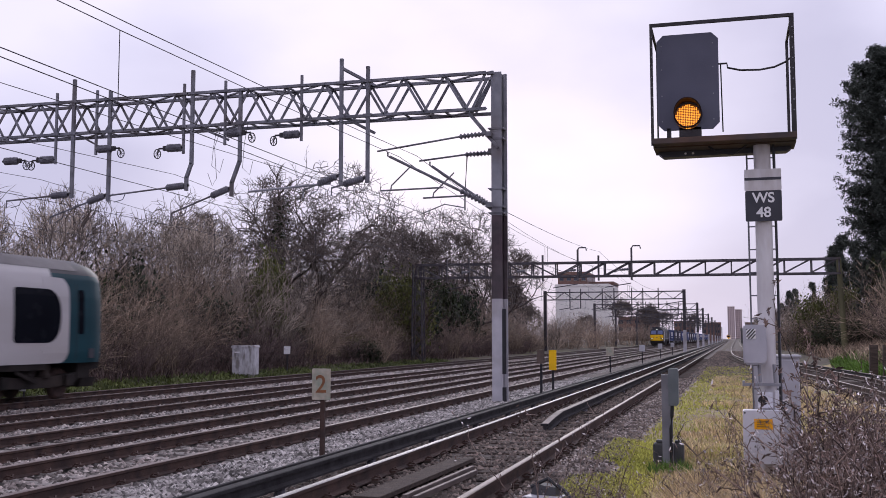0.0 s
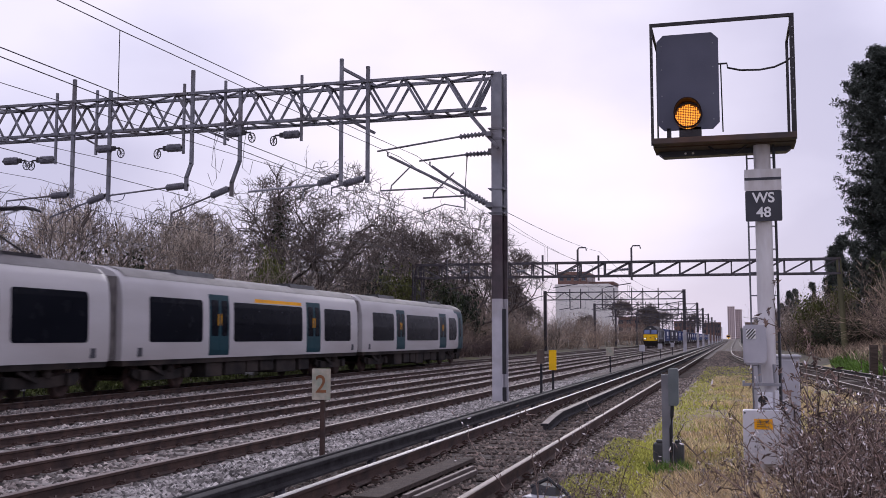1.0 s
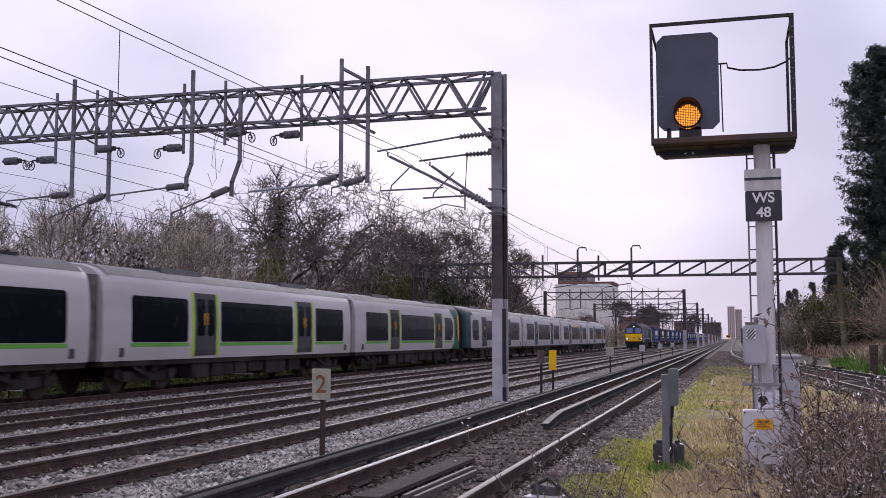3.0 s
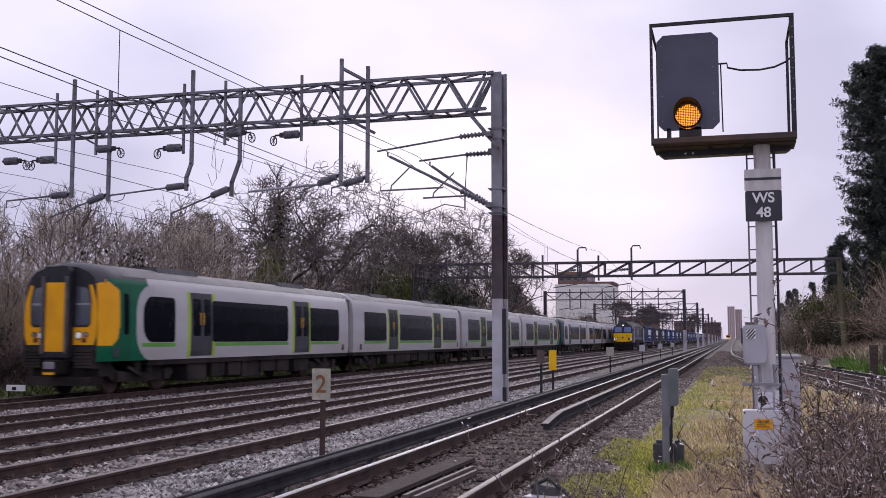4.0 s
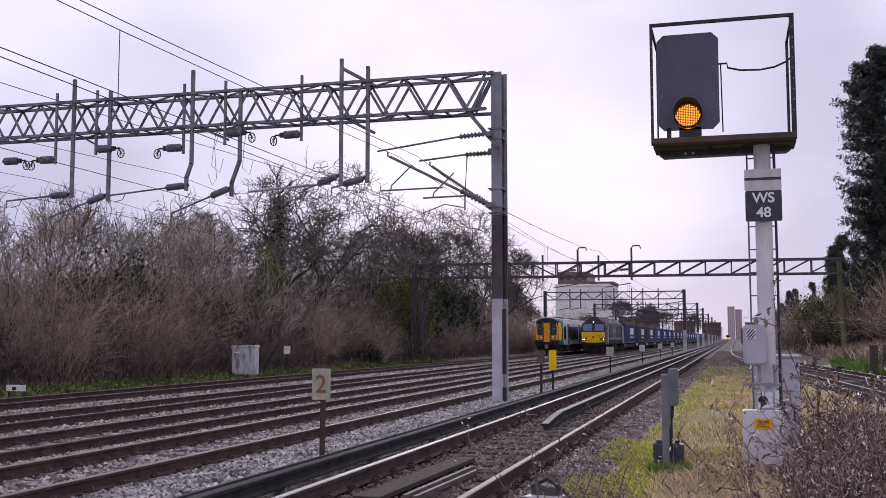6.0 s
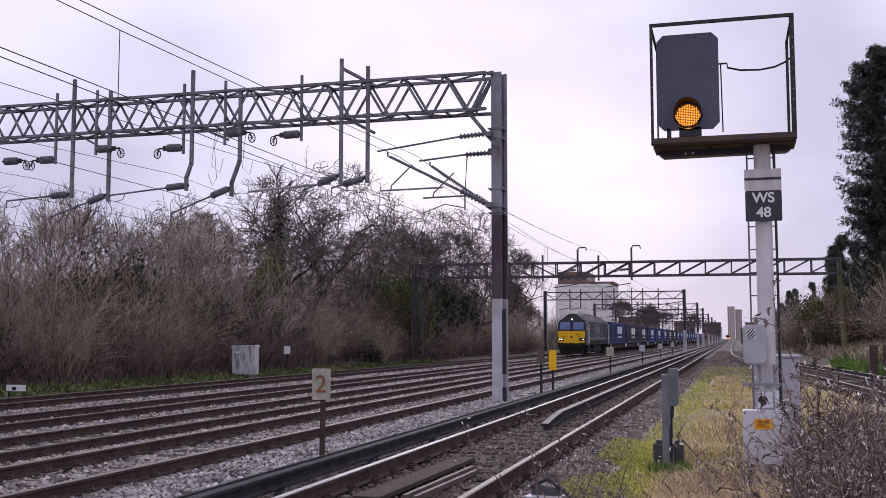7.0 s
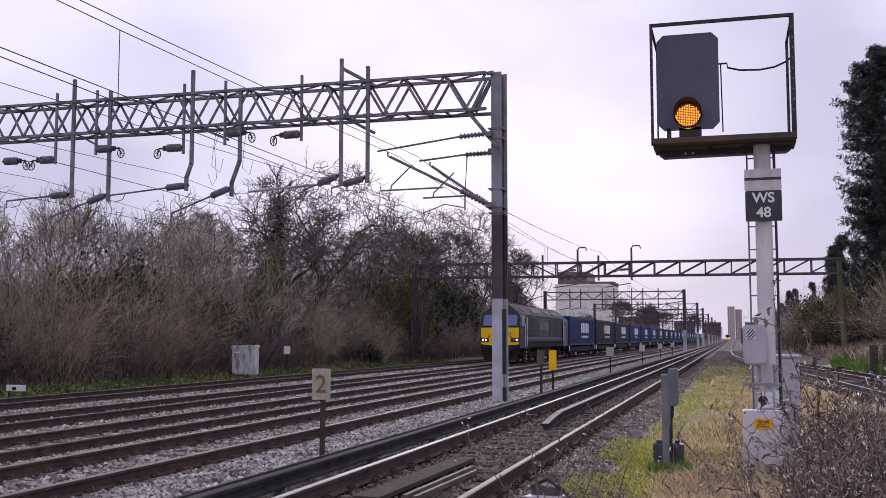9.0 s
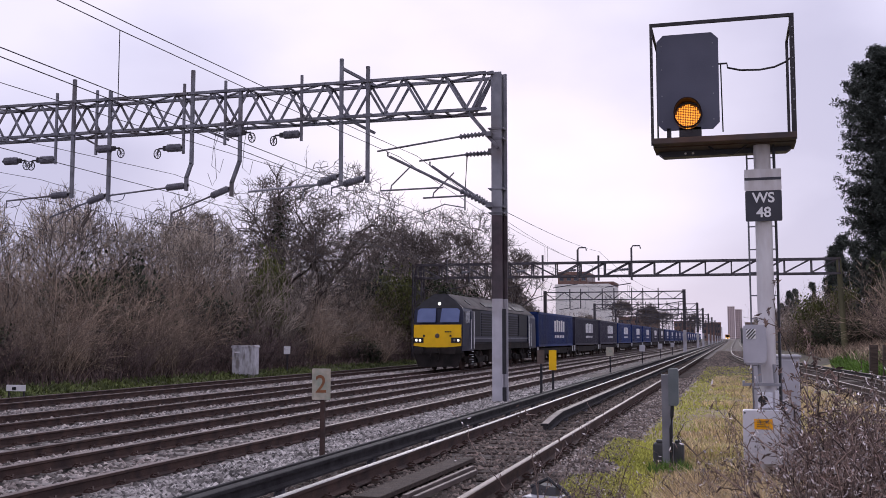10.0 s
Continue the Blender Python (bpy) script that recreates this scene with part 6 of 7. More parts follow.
# ---- vegetation ----
class Twigs:
    """Collects tapered three-sided branches into one triangle mesh."""
    def __init__(self):
        self.v, self.f, self.n = [], [], 0

    def seg(self, p, q, r0, r1):
        d = q - p
        ln = np.linalg.norm(d) + 1e-9
        d = d / ln
        ref = np.array([0.0, 0.0, 1.0]) if abs(d[2]) < 0.9 else np.array([1.0, 0.0, 0.0])
        x = np.cross(d, ref)
        x /= np.linalg.norm(x)
        y = np.cross(d, x)
        dirs = [x, -0.5 * x + 0.866 * y, -0.5 * x - 0.866 * y]
        n = self.n
        self.v += [p + k * r0 for k in dirs]
        if r1 <= 0:
            self.v.append(q)
            self.f += [(n, n + 1, n + 3), (n + 1, n + 2, n + 3), (n + 2, n, n + 3)]
            self.n += 4
        else:
            self.v += [q + k * r1 for k in dirs]
            for a, b in ((0, 1), (1, 2), (2, 0)):
                self.f += [(n + a, n + b, n + 3 + b), (n + a, n + 3 + b, n + 3 + a)]
            self.n += 6

    def mesh(self, name, mats):
        return fast_mesh(name, np.array(self.v), np.array(self.f), mats)


def unit(v):
    return v / (np.linalg.norm(v) + 1e-9)


def grow(big, small, rng, p, d, length, r, level, spec):
    """One branch and its children. spec: per level (children, length ratio, spread, droop, segments)."""
    kids, ratio, spread, droop, segs = spec[level]
    last = level == len(spec) - 1
    pts, rad = [p], [r]
    for i in range(segs):
        d = unit(d + rng.normal(0, 0.13 + 0.05 * level, 3) + np.array([0, 0, droop]))
        p = p + d * length / segs
        pts.append(p)
        rad.append(r * (1 - 0.72 * (i + 1) / segs))
    out = small if level >= 2 else big
    for i in range(segs):
        tip = 0 if i == segs - 1 else rad[i + 1]
        out.seg(pts[i], pts[i + 1], rad[i], tip)
    if last:
        return
    for k in range(kids):
        u = rng.uniform(0.28, 1.0) if level else rng.uniform(0.3, 1.0)
        i = min(int(u * segs), segs - 1)
        q = pts[i] + (pts[i + 1] - pts[i]) * (u * segs - i)
        axis = unit(pts[i + 1] - pts[i])
        side = unit(np.cross(axis, rng.normal(0, 1, 3)))
        dd = unit(axis * math.cos(spread) + side * math.sin(spread) * rng.uniform(0.7, 1.2))
        grow(big, small, rng, q, dd, length * ratio * rng.uniform(0.65, 1.2) * (1.15 - 0.45 * u), max(0.009, rad[i] * 0.55), level + 1, spec)


def leaf_cloud(rng, centres, size, spread, count, flat=0.6):
    """Small folded leaves round given centres, as a triangle mesh."""
    c = centres[rng.integers(0, len(centres), count)] + rng.normal(0, 1, (count, 3)) * spread
    a = rng.normal(0, 1, (count, 3))
    a /= np.linalg.norm(a, axis=1)[:, None]
    b = np.cross(a, rng.normal(0, 1, (count, 3)))
    b /= np.linalg.norm(b, axis=1)[:, None] + 1e-9
    s = size * rng.uniform(0.5, 1.3, (count, 1))
    nrm = np.cross(a, b)
    v = np.stack([c - a * s, c + b * s * flat + nrm * s * 0.2, c + a * s, c - b * s * flat + nrm * s * 0.2], 1).reshape(-1, 3)
    i = np.arange(count)[:, None] * 4
    f = np.concatenate([i + [[0, 1, 2]], i + [[0, 2, 3]]], 0)
    return v, f


def fork(big, small, rng, p, d, length, r, level, spec):
    """A limb that wanders, throws side shoots and divides in two or three until it is a twig, inside a domed crown."""
    top, wide, up, angle, tip, depth, triple = spec
    segs = 3 if level < 4 else 2
    out = big if level < 4 else small
    r_end = max(tip, r * 0.90)
    for i in range(segs):
        d = unit(d + rng.normal(0, 0.20, 3) + np.array([0, 0, up]))
        q = p + d * length / segs
        out.seg(p, q, r + (r_end - r) * i / segs, r + (r_end - r) * (i + 1) / segs)
        if level >= 2 and rng.uniform() < 0.65:
            sd = unit(np.cross(d, rng.normal(0, 1, 3)) + d * 0.6)
            e = q + sd * length * rng.uniform(0.3, 0.7)
            small.seg(q, e, max(tip, r * 0.35), tip * 0.6)
            small.seg(e, e + unit(sd + rng.normal(0, 0.5, 3)) * length * 0.35, tip * 0.8, 0)
        p = q
    over = (p[0] / wide) ** 2 + (p[1] / wide) ** 2 + ((p[2] - top * 0.5) / (top * 0.52)) ** 2
    if level >= depth or (level > 3 and over > 1.0):
        e = p + unit(d + rng.normal(0, 0.3, 3)) * length * 0.5
        small.seg(p, e, r_end, 0)
        return
    n = 3 if rng.uniform() < triple else 2
    side = unit(np.cross(d, rng.normal(0, 1, 3)))
    for k in range(n):
        turn = 2 * math.pi * k / n + rng.normal(0, 0.3)
        s2 = side * math.cos(turn) + np.cross(d, side) * math.sin(turn)
        a = angle * rng.uniform(0.6, 1.35)
        fork(big, small, rng, p, unit(d * math.cos(a) + s2 * math.sin(a)), length * rng.uniform(0.70, 0.92), max(tip, r_end * rng.uniform(0.62, 0.80)), level + 1, spec)


def bare_tree(seed, top, wide, stems, r, up, angle, tip, first, key, ivy=0, depth=9, triple=0.42):
    rng = np.random.default_rng(seed)
    big, small = Twigs(), Twigs()
    for s in range(stems):
        lean = 0.06 if stems == 1 else 0.24
        d = unit(np.array([rng.normal(0, lean), rng.normal(0, lean), 1.0]))
        o = np.array([rng.normal(0, 0.4), rng.normal(0, 0.4), -0.3]) if stems > 1 else np.array([0, 0, -0.3])
        fork(big, small, rng, o, d, top * first, r, 0 if stems == 1 else 1, (top, wide, up, angle, tip, depth, triple))
    if ivy:
        # a straight leader with limbs all the way up
        leader = np.array([0, 0, top * 0.86])
        big.seg(np.array([0, 0, -0.3]), leader, r, r * 0.3)
        for k in range(9):
            a = rng.uniform(0, 2 * math.pi)
            fork(big, small, rng, leader * rng.uniform(0.35, 1.0), unit(np.array([math.cos(a), math.sin(a), 0.5])), top * 0.13, r * 0.35, 4, (top, wide, up, angle, tip, depth, triple))
    iv = None
    if ivy:
        pts = np.array([[0.35 * math.cos(7.0 * u) * (1 - 0.5 * u), 0.35 * math.sin(7.0 * u) * (1 - 0.5 * u), 1.0 + top * 0.80 * u] for u in np.linspace(0, 1, 160)])
        v, f = leaf_cloud(rng, pts, 0.10, 0.34, ivy)
        iv = fast_mesh("ivy", v, f, [M["ivy"]])
    return big.mesh("trunk", [M["bark"]]), small.mesh("crown", [M[key]]), iv


def plant_tree(meshes, name, label, category, m, group):
    root = thing(name, label, category, m, group)
    for me, nm in zip(meshes, ("trunk", "crown", "ivy")):
        if me:
            ob = new(nm, me)
            ob.parent = root
    return root


oak_ivy = bare_tree(11, 13.5, 5.6, 1, 0.30, 0.02, 0.62, 0.020, 0.27, "twig_silhouette", 5200)
oak_a = bare_tree(12, 13.5, 6.0, 1, 0.28, 0.01, 0.66, 0.020, 0.25, "twig_silhouette")
oak_b = bare_tree(14, 12.5, 5.0, 1, 0.24, 0.04, 0.55, 0.020, 0.25, "twig_silhouette")
oak_far = bare_tree(13, 12.5, 5.2, 1, 0.26, 0.03, 0.60, 0.035, 0.26, "twig_silhouette")
pole_a = bare_tree(21, 8.2, 2.6, 4, 0.075, 0.12, 0.36, 0.014, 0.24, "twig_grey", 0, 7, 0.20)
pole_b = bare_tree(22, 8.2, 2.8, 3, 0.075, 0.10, 0.40, 0.014, 0.25, "twig_silhouette", 0, 7, 0.20)
pole_c = bare_tree(23, 8.2, 2.4, 4, 0.07, 0.14, 0.33, 0.014, 0.25, "twig_grey", 0, 7, 0.20)


def shrub_mesh(seed, height, spread, stems, key, twig=0.015):
    rng = np.random.default_rng(seed)
    t = Twigs()
    for s in range(stems):
        a, rr = rng.uniform(0, 2 * math.pi), spread * math.sqrt(rng.uniform(0, 1))
        o = np.array([rr * math.cos(a), rr * math.sin(a), -0.2])
        d = unit(np.array([0.25 * math.cos(a) + rng.normal(0, 0.22), 0.25 * math.sin(a) + rng.normal(0, 0.22), 1.0]))
        grow(t, t, rng, o, d, height * rng.uniform(0.45, 1.0), twig * 1.7, 1, [None, (7, 0.5, 0.55, 0.02, 3), (4, 0.55, 0.6, 0.0, 1), (0, 0, 0, 0, 1)])
    return t.mesh("crown", [M[key]])


shrubs = [shrub_mesh(31, 4.6, 1.7, 66, "twig_brown"), shrub_mesh(32, 4.0, 1.8, 66, "twig_brown"), shrub_mesh(33, 5.2, 1.5, 58, "twig_grey"), shrub_mesh(34, 3.0, 1.6, 64, "twig_dark", 0.012)]
rng = np.random.default_rng(5)
LEAVES = []
for seed, key, n, size in ((41, "leaf_dark", 5200, 0.085), (42, "leaf_olive", 3600, 0.07), (43, "ivy", 4200, 0.09)):
    r2 = np.random.default_rng(seed)
    cs = []
    for _ in range(60):
        u = r2.normal(0, 1, 3)
        u /= np.linalg.norm(u)
        cs.append(u * np.array([1.15, 1.15, 1.0]) * r2.uniform(0.5, 1.15) + np.array([0, 0, 1.1]))
    v, f = leaf_cloud(r2, np.array(cs), size, 0.24, n)
    LEAVES.append(fast_mesh("leaves", v, f, [M[key]]))


def shrub(kind, x, y, s, label, group, h=1.0):
    root = thing("shrub", label, "shrub", pose(x, y, terrain(x), 0, 0, rng.uniform(0, 360)), group)
    ob = new("crown", shrubs[kind])
    ob.parent = root
    ob.scale = (s, s, s * h)
    return root


def leafy(kind, x, y, s, label, group, h=1.0, with_branches=True):
    root = thing("evergreen_bush", label, "bush", pose(x, y, terrain(x), 0, 0, rng.uniform(0, 360)), group)
    ob = new("leaves", LEAVES[kind])
    ob.parent = root
    ob.scale = (s, s, s * h)
    if with_branches:
        b = new("crown", shrubs[3])
        b.parent = root
        b.scale = (0.6 * s, 0.6 * s, 0.65 * s * h)
    return root


# thicket along the far bank: a front row, then taller rows behind
for row, (x0, step, s0) in enumerate(((-22.9, 1.9, 0.58), (-24.3, 2.1, 0.78), (-26.2, 2.3, 0.92), (-28.6, 2.6, 1.10), (-31.5, 2.6, 1.35), (-35.0, 3.0, 1.55))):
    y = 14.0 + row * 4 if row < 4 else 46.0
    while y < 128:
        k = int(rng.choice([0, 1])) if row > 3 else int(rng.choice([0, 3, 3, 3])) if row == 0 else int(rng.choice([0, 1, 3, 2, 3] if row < 2 else [0, 1, 2, 2]))
        lab = "dense bare grey-brown thicket shrub on the bank" if k in (2,) else "tangled leafless brown shrub on the railway bank" if row < 4 else "tall leafless brown shrub behind the thicket"
        shrub(k, x0 + rng.normal(0, 0.45), y, s0 * rng.uniform(0.8, 1.2), lab, "thicket on the bank", rng.uniform(0.85, 1.2))
        y += step * rng.uniform(0.7, 1.3) * (1 + y / 110)
# tall pole-like trees behind the thicket
for x, y, h, kind in ((-27.5, 22, 0.85, 0), (-29, 27, 0.95, 1), (-27.2, 31, 0.95, 2), (-30, 34, 1.05, 0), (-26.6, 36.5, 1.0, 1), (-28.6, 40, 1.05, 2), (-26.5, 42.5, 0.95, 0), (-30, 45, 1.15, 1), (-27.3, 47, 1.05, 0), (-29.2, 51, 1.1, 2), (-26.8, 53, 0.95, 1), (-31, 56, 1.2, 0), (-33, 38, 1.15, 2), (-34, 48, 1.25, 0), (-26.8, 72, 1.0, 1), (-28.5, 78, 1.1, 2), (-27.5, 86, 1.1, 0), (-29.0, 64, 1.0, 2)):
    ob = plant_tree((pole_a, pole_b, pole_c)[kind], "bare_tree", "slender many-stemmed leafless tree behind the thicket", "tree", pose(x, y, -0.1, 0, 0, rng.uniform(0, 360)), "bare trees on the bank")
    for c in ob.children:
        c.scale = (h * 0.9, h * 0.9, h * 0.92)
SPREADING = "spreading leafless tree with a domed crown coloured as a dark silhouette"
for x, y, h, me, lab in ((-29.4, 64.0, 0.9, oak_ivy, "large spreading leafless oak with ivy on its trunk"), (-26.7, 66.0, 0.98, oak_a, SPREADING), (-25.6, 61.5, 0.66, oak_b, SPREADING), (-31.5, 56.0, 0.78, oak_b, SPREADING), (-28.2, 84.0, 0.92, oak_b, SPREADING), (-27.6, 93.0, 0.98, oak_a, SPREADING), (-30.5, 92.0, 1.0, oak_b, SPREADING), (-27.0, 104.0, 1.06, oak_b, SPREADING), (-29.5, 112.0, 1.15, oak_a, SPREADING), (-25.8, 118.0, 1.0, oak_b, SPREADING)):
    ob = plant_tree(me, "bare_tree", lab, "tree", pose(x, y, -0.1, 0, 0, rng.uniform(0, 360)), "large bare trees")
    for c in ob.children:
        c.scale = (h, h, h)
# evergreen growth within the thicket
for kind, x, y, s, h in ((1, -23.3, 72, 1.6, 1.7), (2, -22.3, 61.6, 0.75, 0.8), (1, -24.6, 52, 1.0, 2.6), (0, -25, 46, 1.3, 1.2), (0, -27, 76, 1.9, 1.6), (0, -25.5, 81, 1.7, 1.5), (2, -26.5, 90, 2.0, 1.6), (1, -24.3, 72, 1.2, 1.3), (2, -28, 30, 1.0, 2.2), (1, -23.6, 62, 0.8, 0.9), (2, -24, 29, 0.8, 1.0), (0, -26, 98, 1.8, 1.6), (2, -24.6, 55, 1.0, 1.1), (0, -26.5, 40.5, 1.5, 1.4), (2, -25.6, 36.5, 1.3, 1.3)):
    leafy(kind, x, y, s, ("dark evergreen bush in the thicket", "olive green bush in the thicket", "ivy-covered bush in the thicket")[kind], "evergreens in the thicket", h)
# distant trees along the line
for x, y, h, kind in ((-33, 165, 0.6, 0), (-27, 200, 0.45, 1), (-40, 210, 0.7, 0), (-34, 250, 0.6, 1), (-22, 265, 0.85, 0), (-30, 275, 1.0, 1), (-25, 310, 0.9, 0), (-20, 350, 0.9, 1), (-27, 370, 1.0, 0), (-17, 420, 0.95, 1), (-33, 150, 0.9, 1), (12, 260, 0.8, 0), (16, 330, 0.9, 1), (11, 420, 0.9, 0)):
    ob = plant_tree(oak_far, "bare_tree", "distant leafless tree beside the railway", "tree", pose(x, y, 0, 0, 0, rng.uniform(0, 360)), "distant trees")
    for c in ob.children:
        c.scale = (h, h, h)
for x, y in ((-24, 135), (-25, 142), (-23.5, 150), (-25, 158), (-23, 168), (-24, 180), (-23, 195), (-25, 212), (-23, 232), (-22, 255), (-22, 280), (-21, 320)):
    shrub(int(rng.integers(0, 3)), x, y, 1.3, "brown scrub beside the distant line", "distant scrub", 0.8)


def conifer(seed, height, radius, count, leaf, boughs, columnar):
    """Cypress-like tree: trunk and rising boughs, each a plume of fine needle sprays with gaps between."""
    r3 = np.random.default_rng(seed)
    big = Twigs()
    big.seg(np.array([0, 0, -0.3]), np.array([0, 0, height * 0.5]), 0.3, 0.18)
    big.seg(np.array([0, 0, height * 0.5]), np.array([0, 0, height]), 0.18, 0)
    cs = []
    for i in range(boughs):
        u = r3.uniform(0.10 if columnar else 0.02, 0.99)
        z = height * u
        full = float(np.interp(u, [0.1, 0.23, 0.45, 0.54, 0.77, 0.89, 0.96, 1.0], [0.7, 0.8, 0.93, 0.8, 1.0, 0.69, 0.3, 0.05])) if columnar else (1 - u) ** 0.7
        ln = radius * full * r3.uniform(0.62, 1.05) + 0.3
        a = r3.uniform(0, 2 * math.pi)
        tip = np.array([ln * math.cos(a), ln * math.sin(a), z + ln * r3.uniform(0.05, 0.65)])
        o = np.array([0, 0, z])
        big.seg(o, tip, 0.045, 0)
        side = np.array([-math.sin(a), math.cos(a), 0.0])
        for w in np.linspace(0.30, 1.0, 12):
            fan = 0.42 * (1.05 - w) * ln * 0.5
            for k in (-1, 0, 1):
                cs.append(o + (tip - o) * w + side * k * fan * r3.uniform(0.5, 1.1) + r3.normal(0, 0.07, 3) + np.array([0, 0, 0.10 * w - 0.12 * abs(k)]))
    cs = np.array(cs)
    v, f = leaf_cloud(r3, cs, leaf, 0.12, count, 0.25)
    return big.mesh("trunk", [M["bark"]]), fast_mesh("crown", v, f, [M["leaf_conifer"]])


con_a = conifer(51, 20.8, 3.65, 110000, 0.15, 520, True)
con_b = conifer(52, 11.5, 1.5, 12000, 0.17, 120, False)


def plant_conifer(meshes, x, y, s, label):
    root = thing("conifer_tree", label, "tree", pose(x, y, terrain(x), 0, 0, rng.uniform(0, 360)), "dark conifers")
    for me, nm in zip(meshes, ("trunk", "crown")):
        ob = new(nm, me)
        ob.parent = root
        ob.scale = (s, s, s)


plant_conifer(con_a, 10.9, 76, 1.0, "tall dark green cypress tree with ragged outline")
plant_conifer(con_a, 14.2, 72, 0.95, "tall dark green cypress tree with ragged outline")
for x, y, s in ((10.2, 104, 0.9), (11.4, 106, 0.85), (10.4, 116, 0.9), (12.8, 96, 0.9)):
    plant_conifer(con_b, x, y, s, "smaller dark conifer behind the gantry post")
# hedge on the signal side
for x, y, s, k in ((9.6, 60, 0.9, 1), (10.2, 66, 1.1, 0), (7.2, 84, 0.9, 1), (6.6, 94, 0.9, 0), (9.6, 74, 1.0, 1), (9.5, 57, 1.0, 3), (10.5, 52, 1.1, 1), (6.3, 108, 0.9, 0), (6.0, 122, 0.9, 1), (9, 90, 1.2, 0), (5.6, 140, 1.0, 2), (6.0, 160, 1.0, 2), (5.5, 185, 1.0, 0), (6.5, 210, 1.1, 1), (11.5, 62, 1.2, 3), (9.0, 48, 0.7, 3), (10.5, 45, 0.8, 1)):
    shrub(k, x, y, s, "brown leafless shrub on the signal-side bank", "signal-side shrubs", 0.9)
for kind, x, y, s, h in ((1, 6.3, 88, 1.1, 1.7), (2, 6.9, 82, 0.9, 1.2), (2, 7.6, 74, 0.8, 1.1), (2, 10.9, 70, 1.8, 1.5), (2, 12.6, 64, 1.9, 1.5), (1, 8.799999999999999, 88, 1.2, 1.7), (2, 10.9, 80, 1.4, 1.5), (2, 12.2, 84, 1.6, 1.5), (2, 7.4, 100, 1.5, 1.2), (0, 12.5, 58, 2.2, 1.4), (2, 7.0, 118, 1.4, 1.2), (0, 13.4, 70, 2.0, 1.7), (2, 10.3, 62, 1.3, 0.9), (2, 11.5, 76, 1.8, 1.6)):
    leafy(kind, x, y, s, ("dark evergreen bush on the signal-side bank", "yellow-green bush on the signal-side bank", "ivy-covered bush on the signal-side bank")[kind], "signal-side evergreens", h)


def blossom_bush():
    r3 = np.random.default_rng(61)
    root = thing("blossom_bush", "bare bush dotted with pale early blossom", "bush", pose(6.4, 96, terrain(6.4)))
    ob = new("crown", shrubs[2])
    ob.parent = root
    pts = np.array([v.co[:] for v in shrubs[2].vertices])
    pts = pts[pts[:, 2] > 1.6]
    v, f = leaf_cloud(r3, pts, 0.045, 0.05, 900)
    b = new("blossom", fast_mesh("blossom", v, f, [M["seed"]]))
    b.parent = root


blossom_bush()

# conifers added behind the hedge to darken the reflections in the train windows
for k in range(7):
    plant_conifer(con_b, 11.5 + rng.uniform(0, 3) + k * 0.4, 128 + 34 * k, rng.uniform(0.9, 1.1), "dark conifer added far off to darken train window reflections")
# ---- ballast stones, grass and brambles ----
def in_view(x, y, pad=1.5):
    """Inside the wedge of land that the stand overlooks."""
    return (x > -0.82 * y - pad) & (x < 0.135 * y + pad)


def terrain_np(x):
    xs = np.linspace(-60, 40, 2001)
    zs = np.array([terrain(v) for v in xs])
    return np.interp(x, xs, zs)


RAILS_X = [c + s * 0.7525 for c in (T1, T2, T3, T4, DC) for s in (-1, 1)]


def stones(name, label, seed, count, y0, y1, x0, x1, size, key, power=1.0, lift=0.0, keep=None):
    r = np.random.default_rng(seed)
    y = y0 + (y1 - y0) * r.uniform(0, 1, count * 4) ** power
    x = r.uniform(x0, x1, count * 4)
    ok = in_view(x, y)
    for rx in RAILS_X:
        ok &= np.abs(x - rx) > 0.085
    if keep is not None:
        ok &= keep(x, y, r)
    x, y = x[ok][:count], y[ok][:count]
    n = len(x)
    s = size * r.uniform(0.55, 1.35, (n, 1, 1)) * (1 + np.clip(y - 15, 0, 40) / 45)[:, None, None]
    base = np.array([[1, 0, 0], [0, 1, 0], [-1, 0, 0], [0, -1, 0], [0.25, 0.2, 0.75], [-0.3, -0.15, 0.7], [0, 0, -0.6]])
    v = base[None] * r.uniform(0.6, 1.25, (n, 7, 3)) * s
    a = r.uniform(0, 2 * math.pi, n)
    ca, sa = np.cos(a)[:, None], np.sin(a)[:, None]
    vx, vy = v[..., 0] * ca - v[..., 1] * sa, v[..., 0] * sa + v[..., 1] * ca
    z = terrain_np(x) + lift + r.uniform(0, 0.02, n)
    v = np.stack([vx + x[:, None], vy + y[:, None], v[..., 2] + z[:, None]], -1).reshape(-1, 3)
    tri = np.array([[0, 1, 4], [1, 5, 4], [1, 2, 5], [2, 3, 5], [3, 4, 5], [3, 0, 4]])
    f = (np.arange(n)[:, None, None] * 7 + tri[None]).reshape(-1, 3)
    tagged(new(name, fast_mesh(name, v, f, [M[key]])), label, "ballast", kind="stuff")


stones("ballast_stones", "loose pale grey crushed stone of the ballast shoulder", 1, 32000, 7, 40, -6.75, -4.75, 0.034, "stone", 1.4, 0.005)
stones("ballast_stones", "dark oily crushed stone in the third-rail line", 2, 16000, 6.5, 40, -4.6, -1.4, 0.03, "stone_rusty", 1.5, 0.01)
stones("ballast_stones", "brown-grey crushed stone in the main lines", 3, 46000, 9, 105, -17.6, -6.6, 0.036, "stone_mix", 1.5, 0.015)
stones("ballast_stones", "grey crushed stone between the far lines", 4, 12000, 14, 60, -20.2, -9.0, 0.038, "stone", 1.1, 0.01, lambda x, y, r: np.abs(((x + 12.9) / 3.6) - np.round((x + 12.9) / 3.6)) < 0.19)
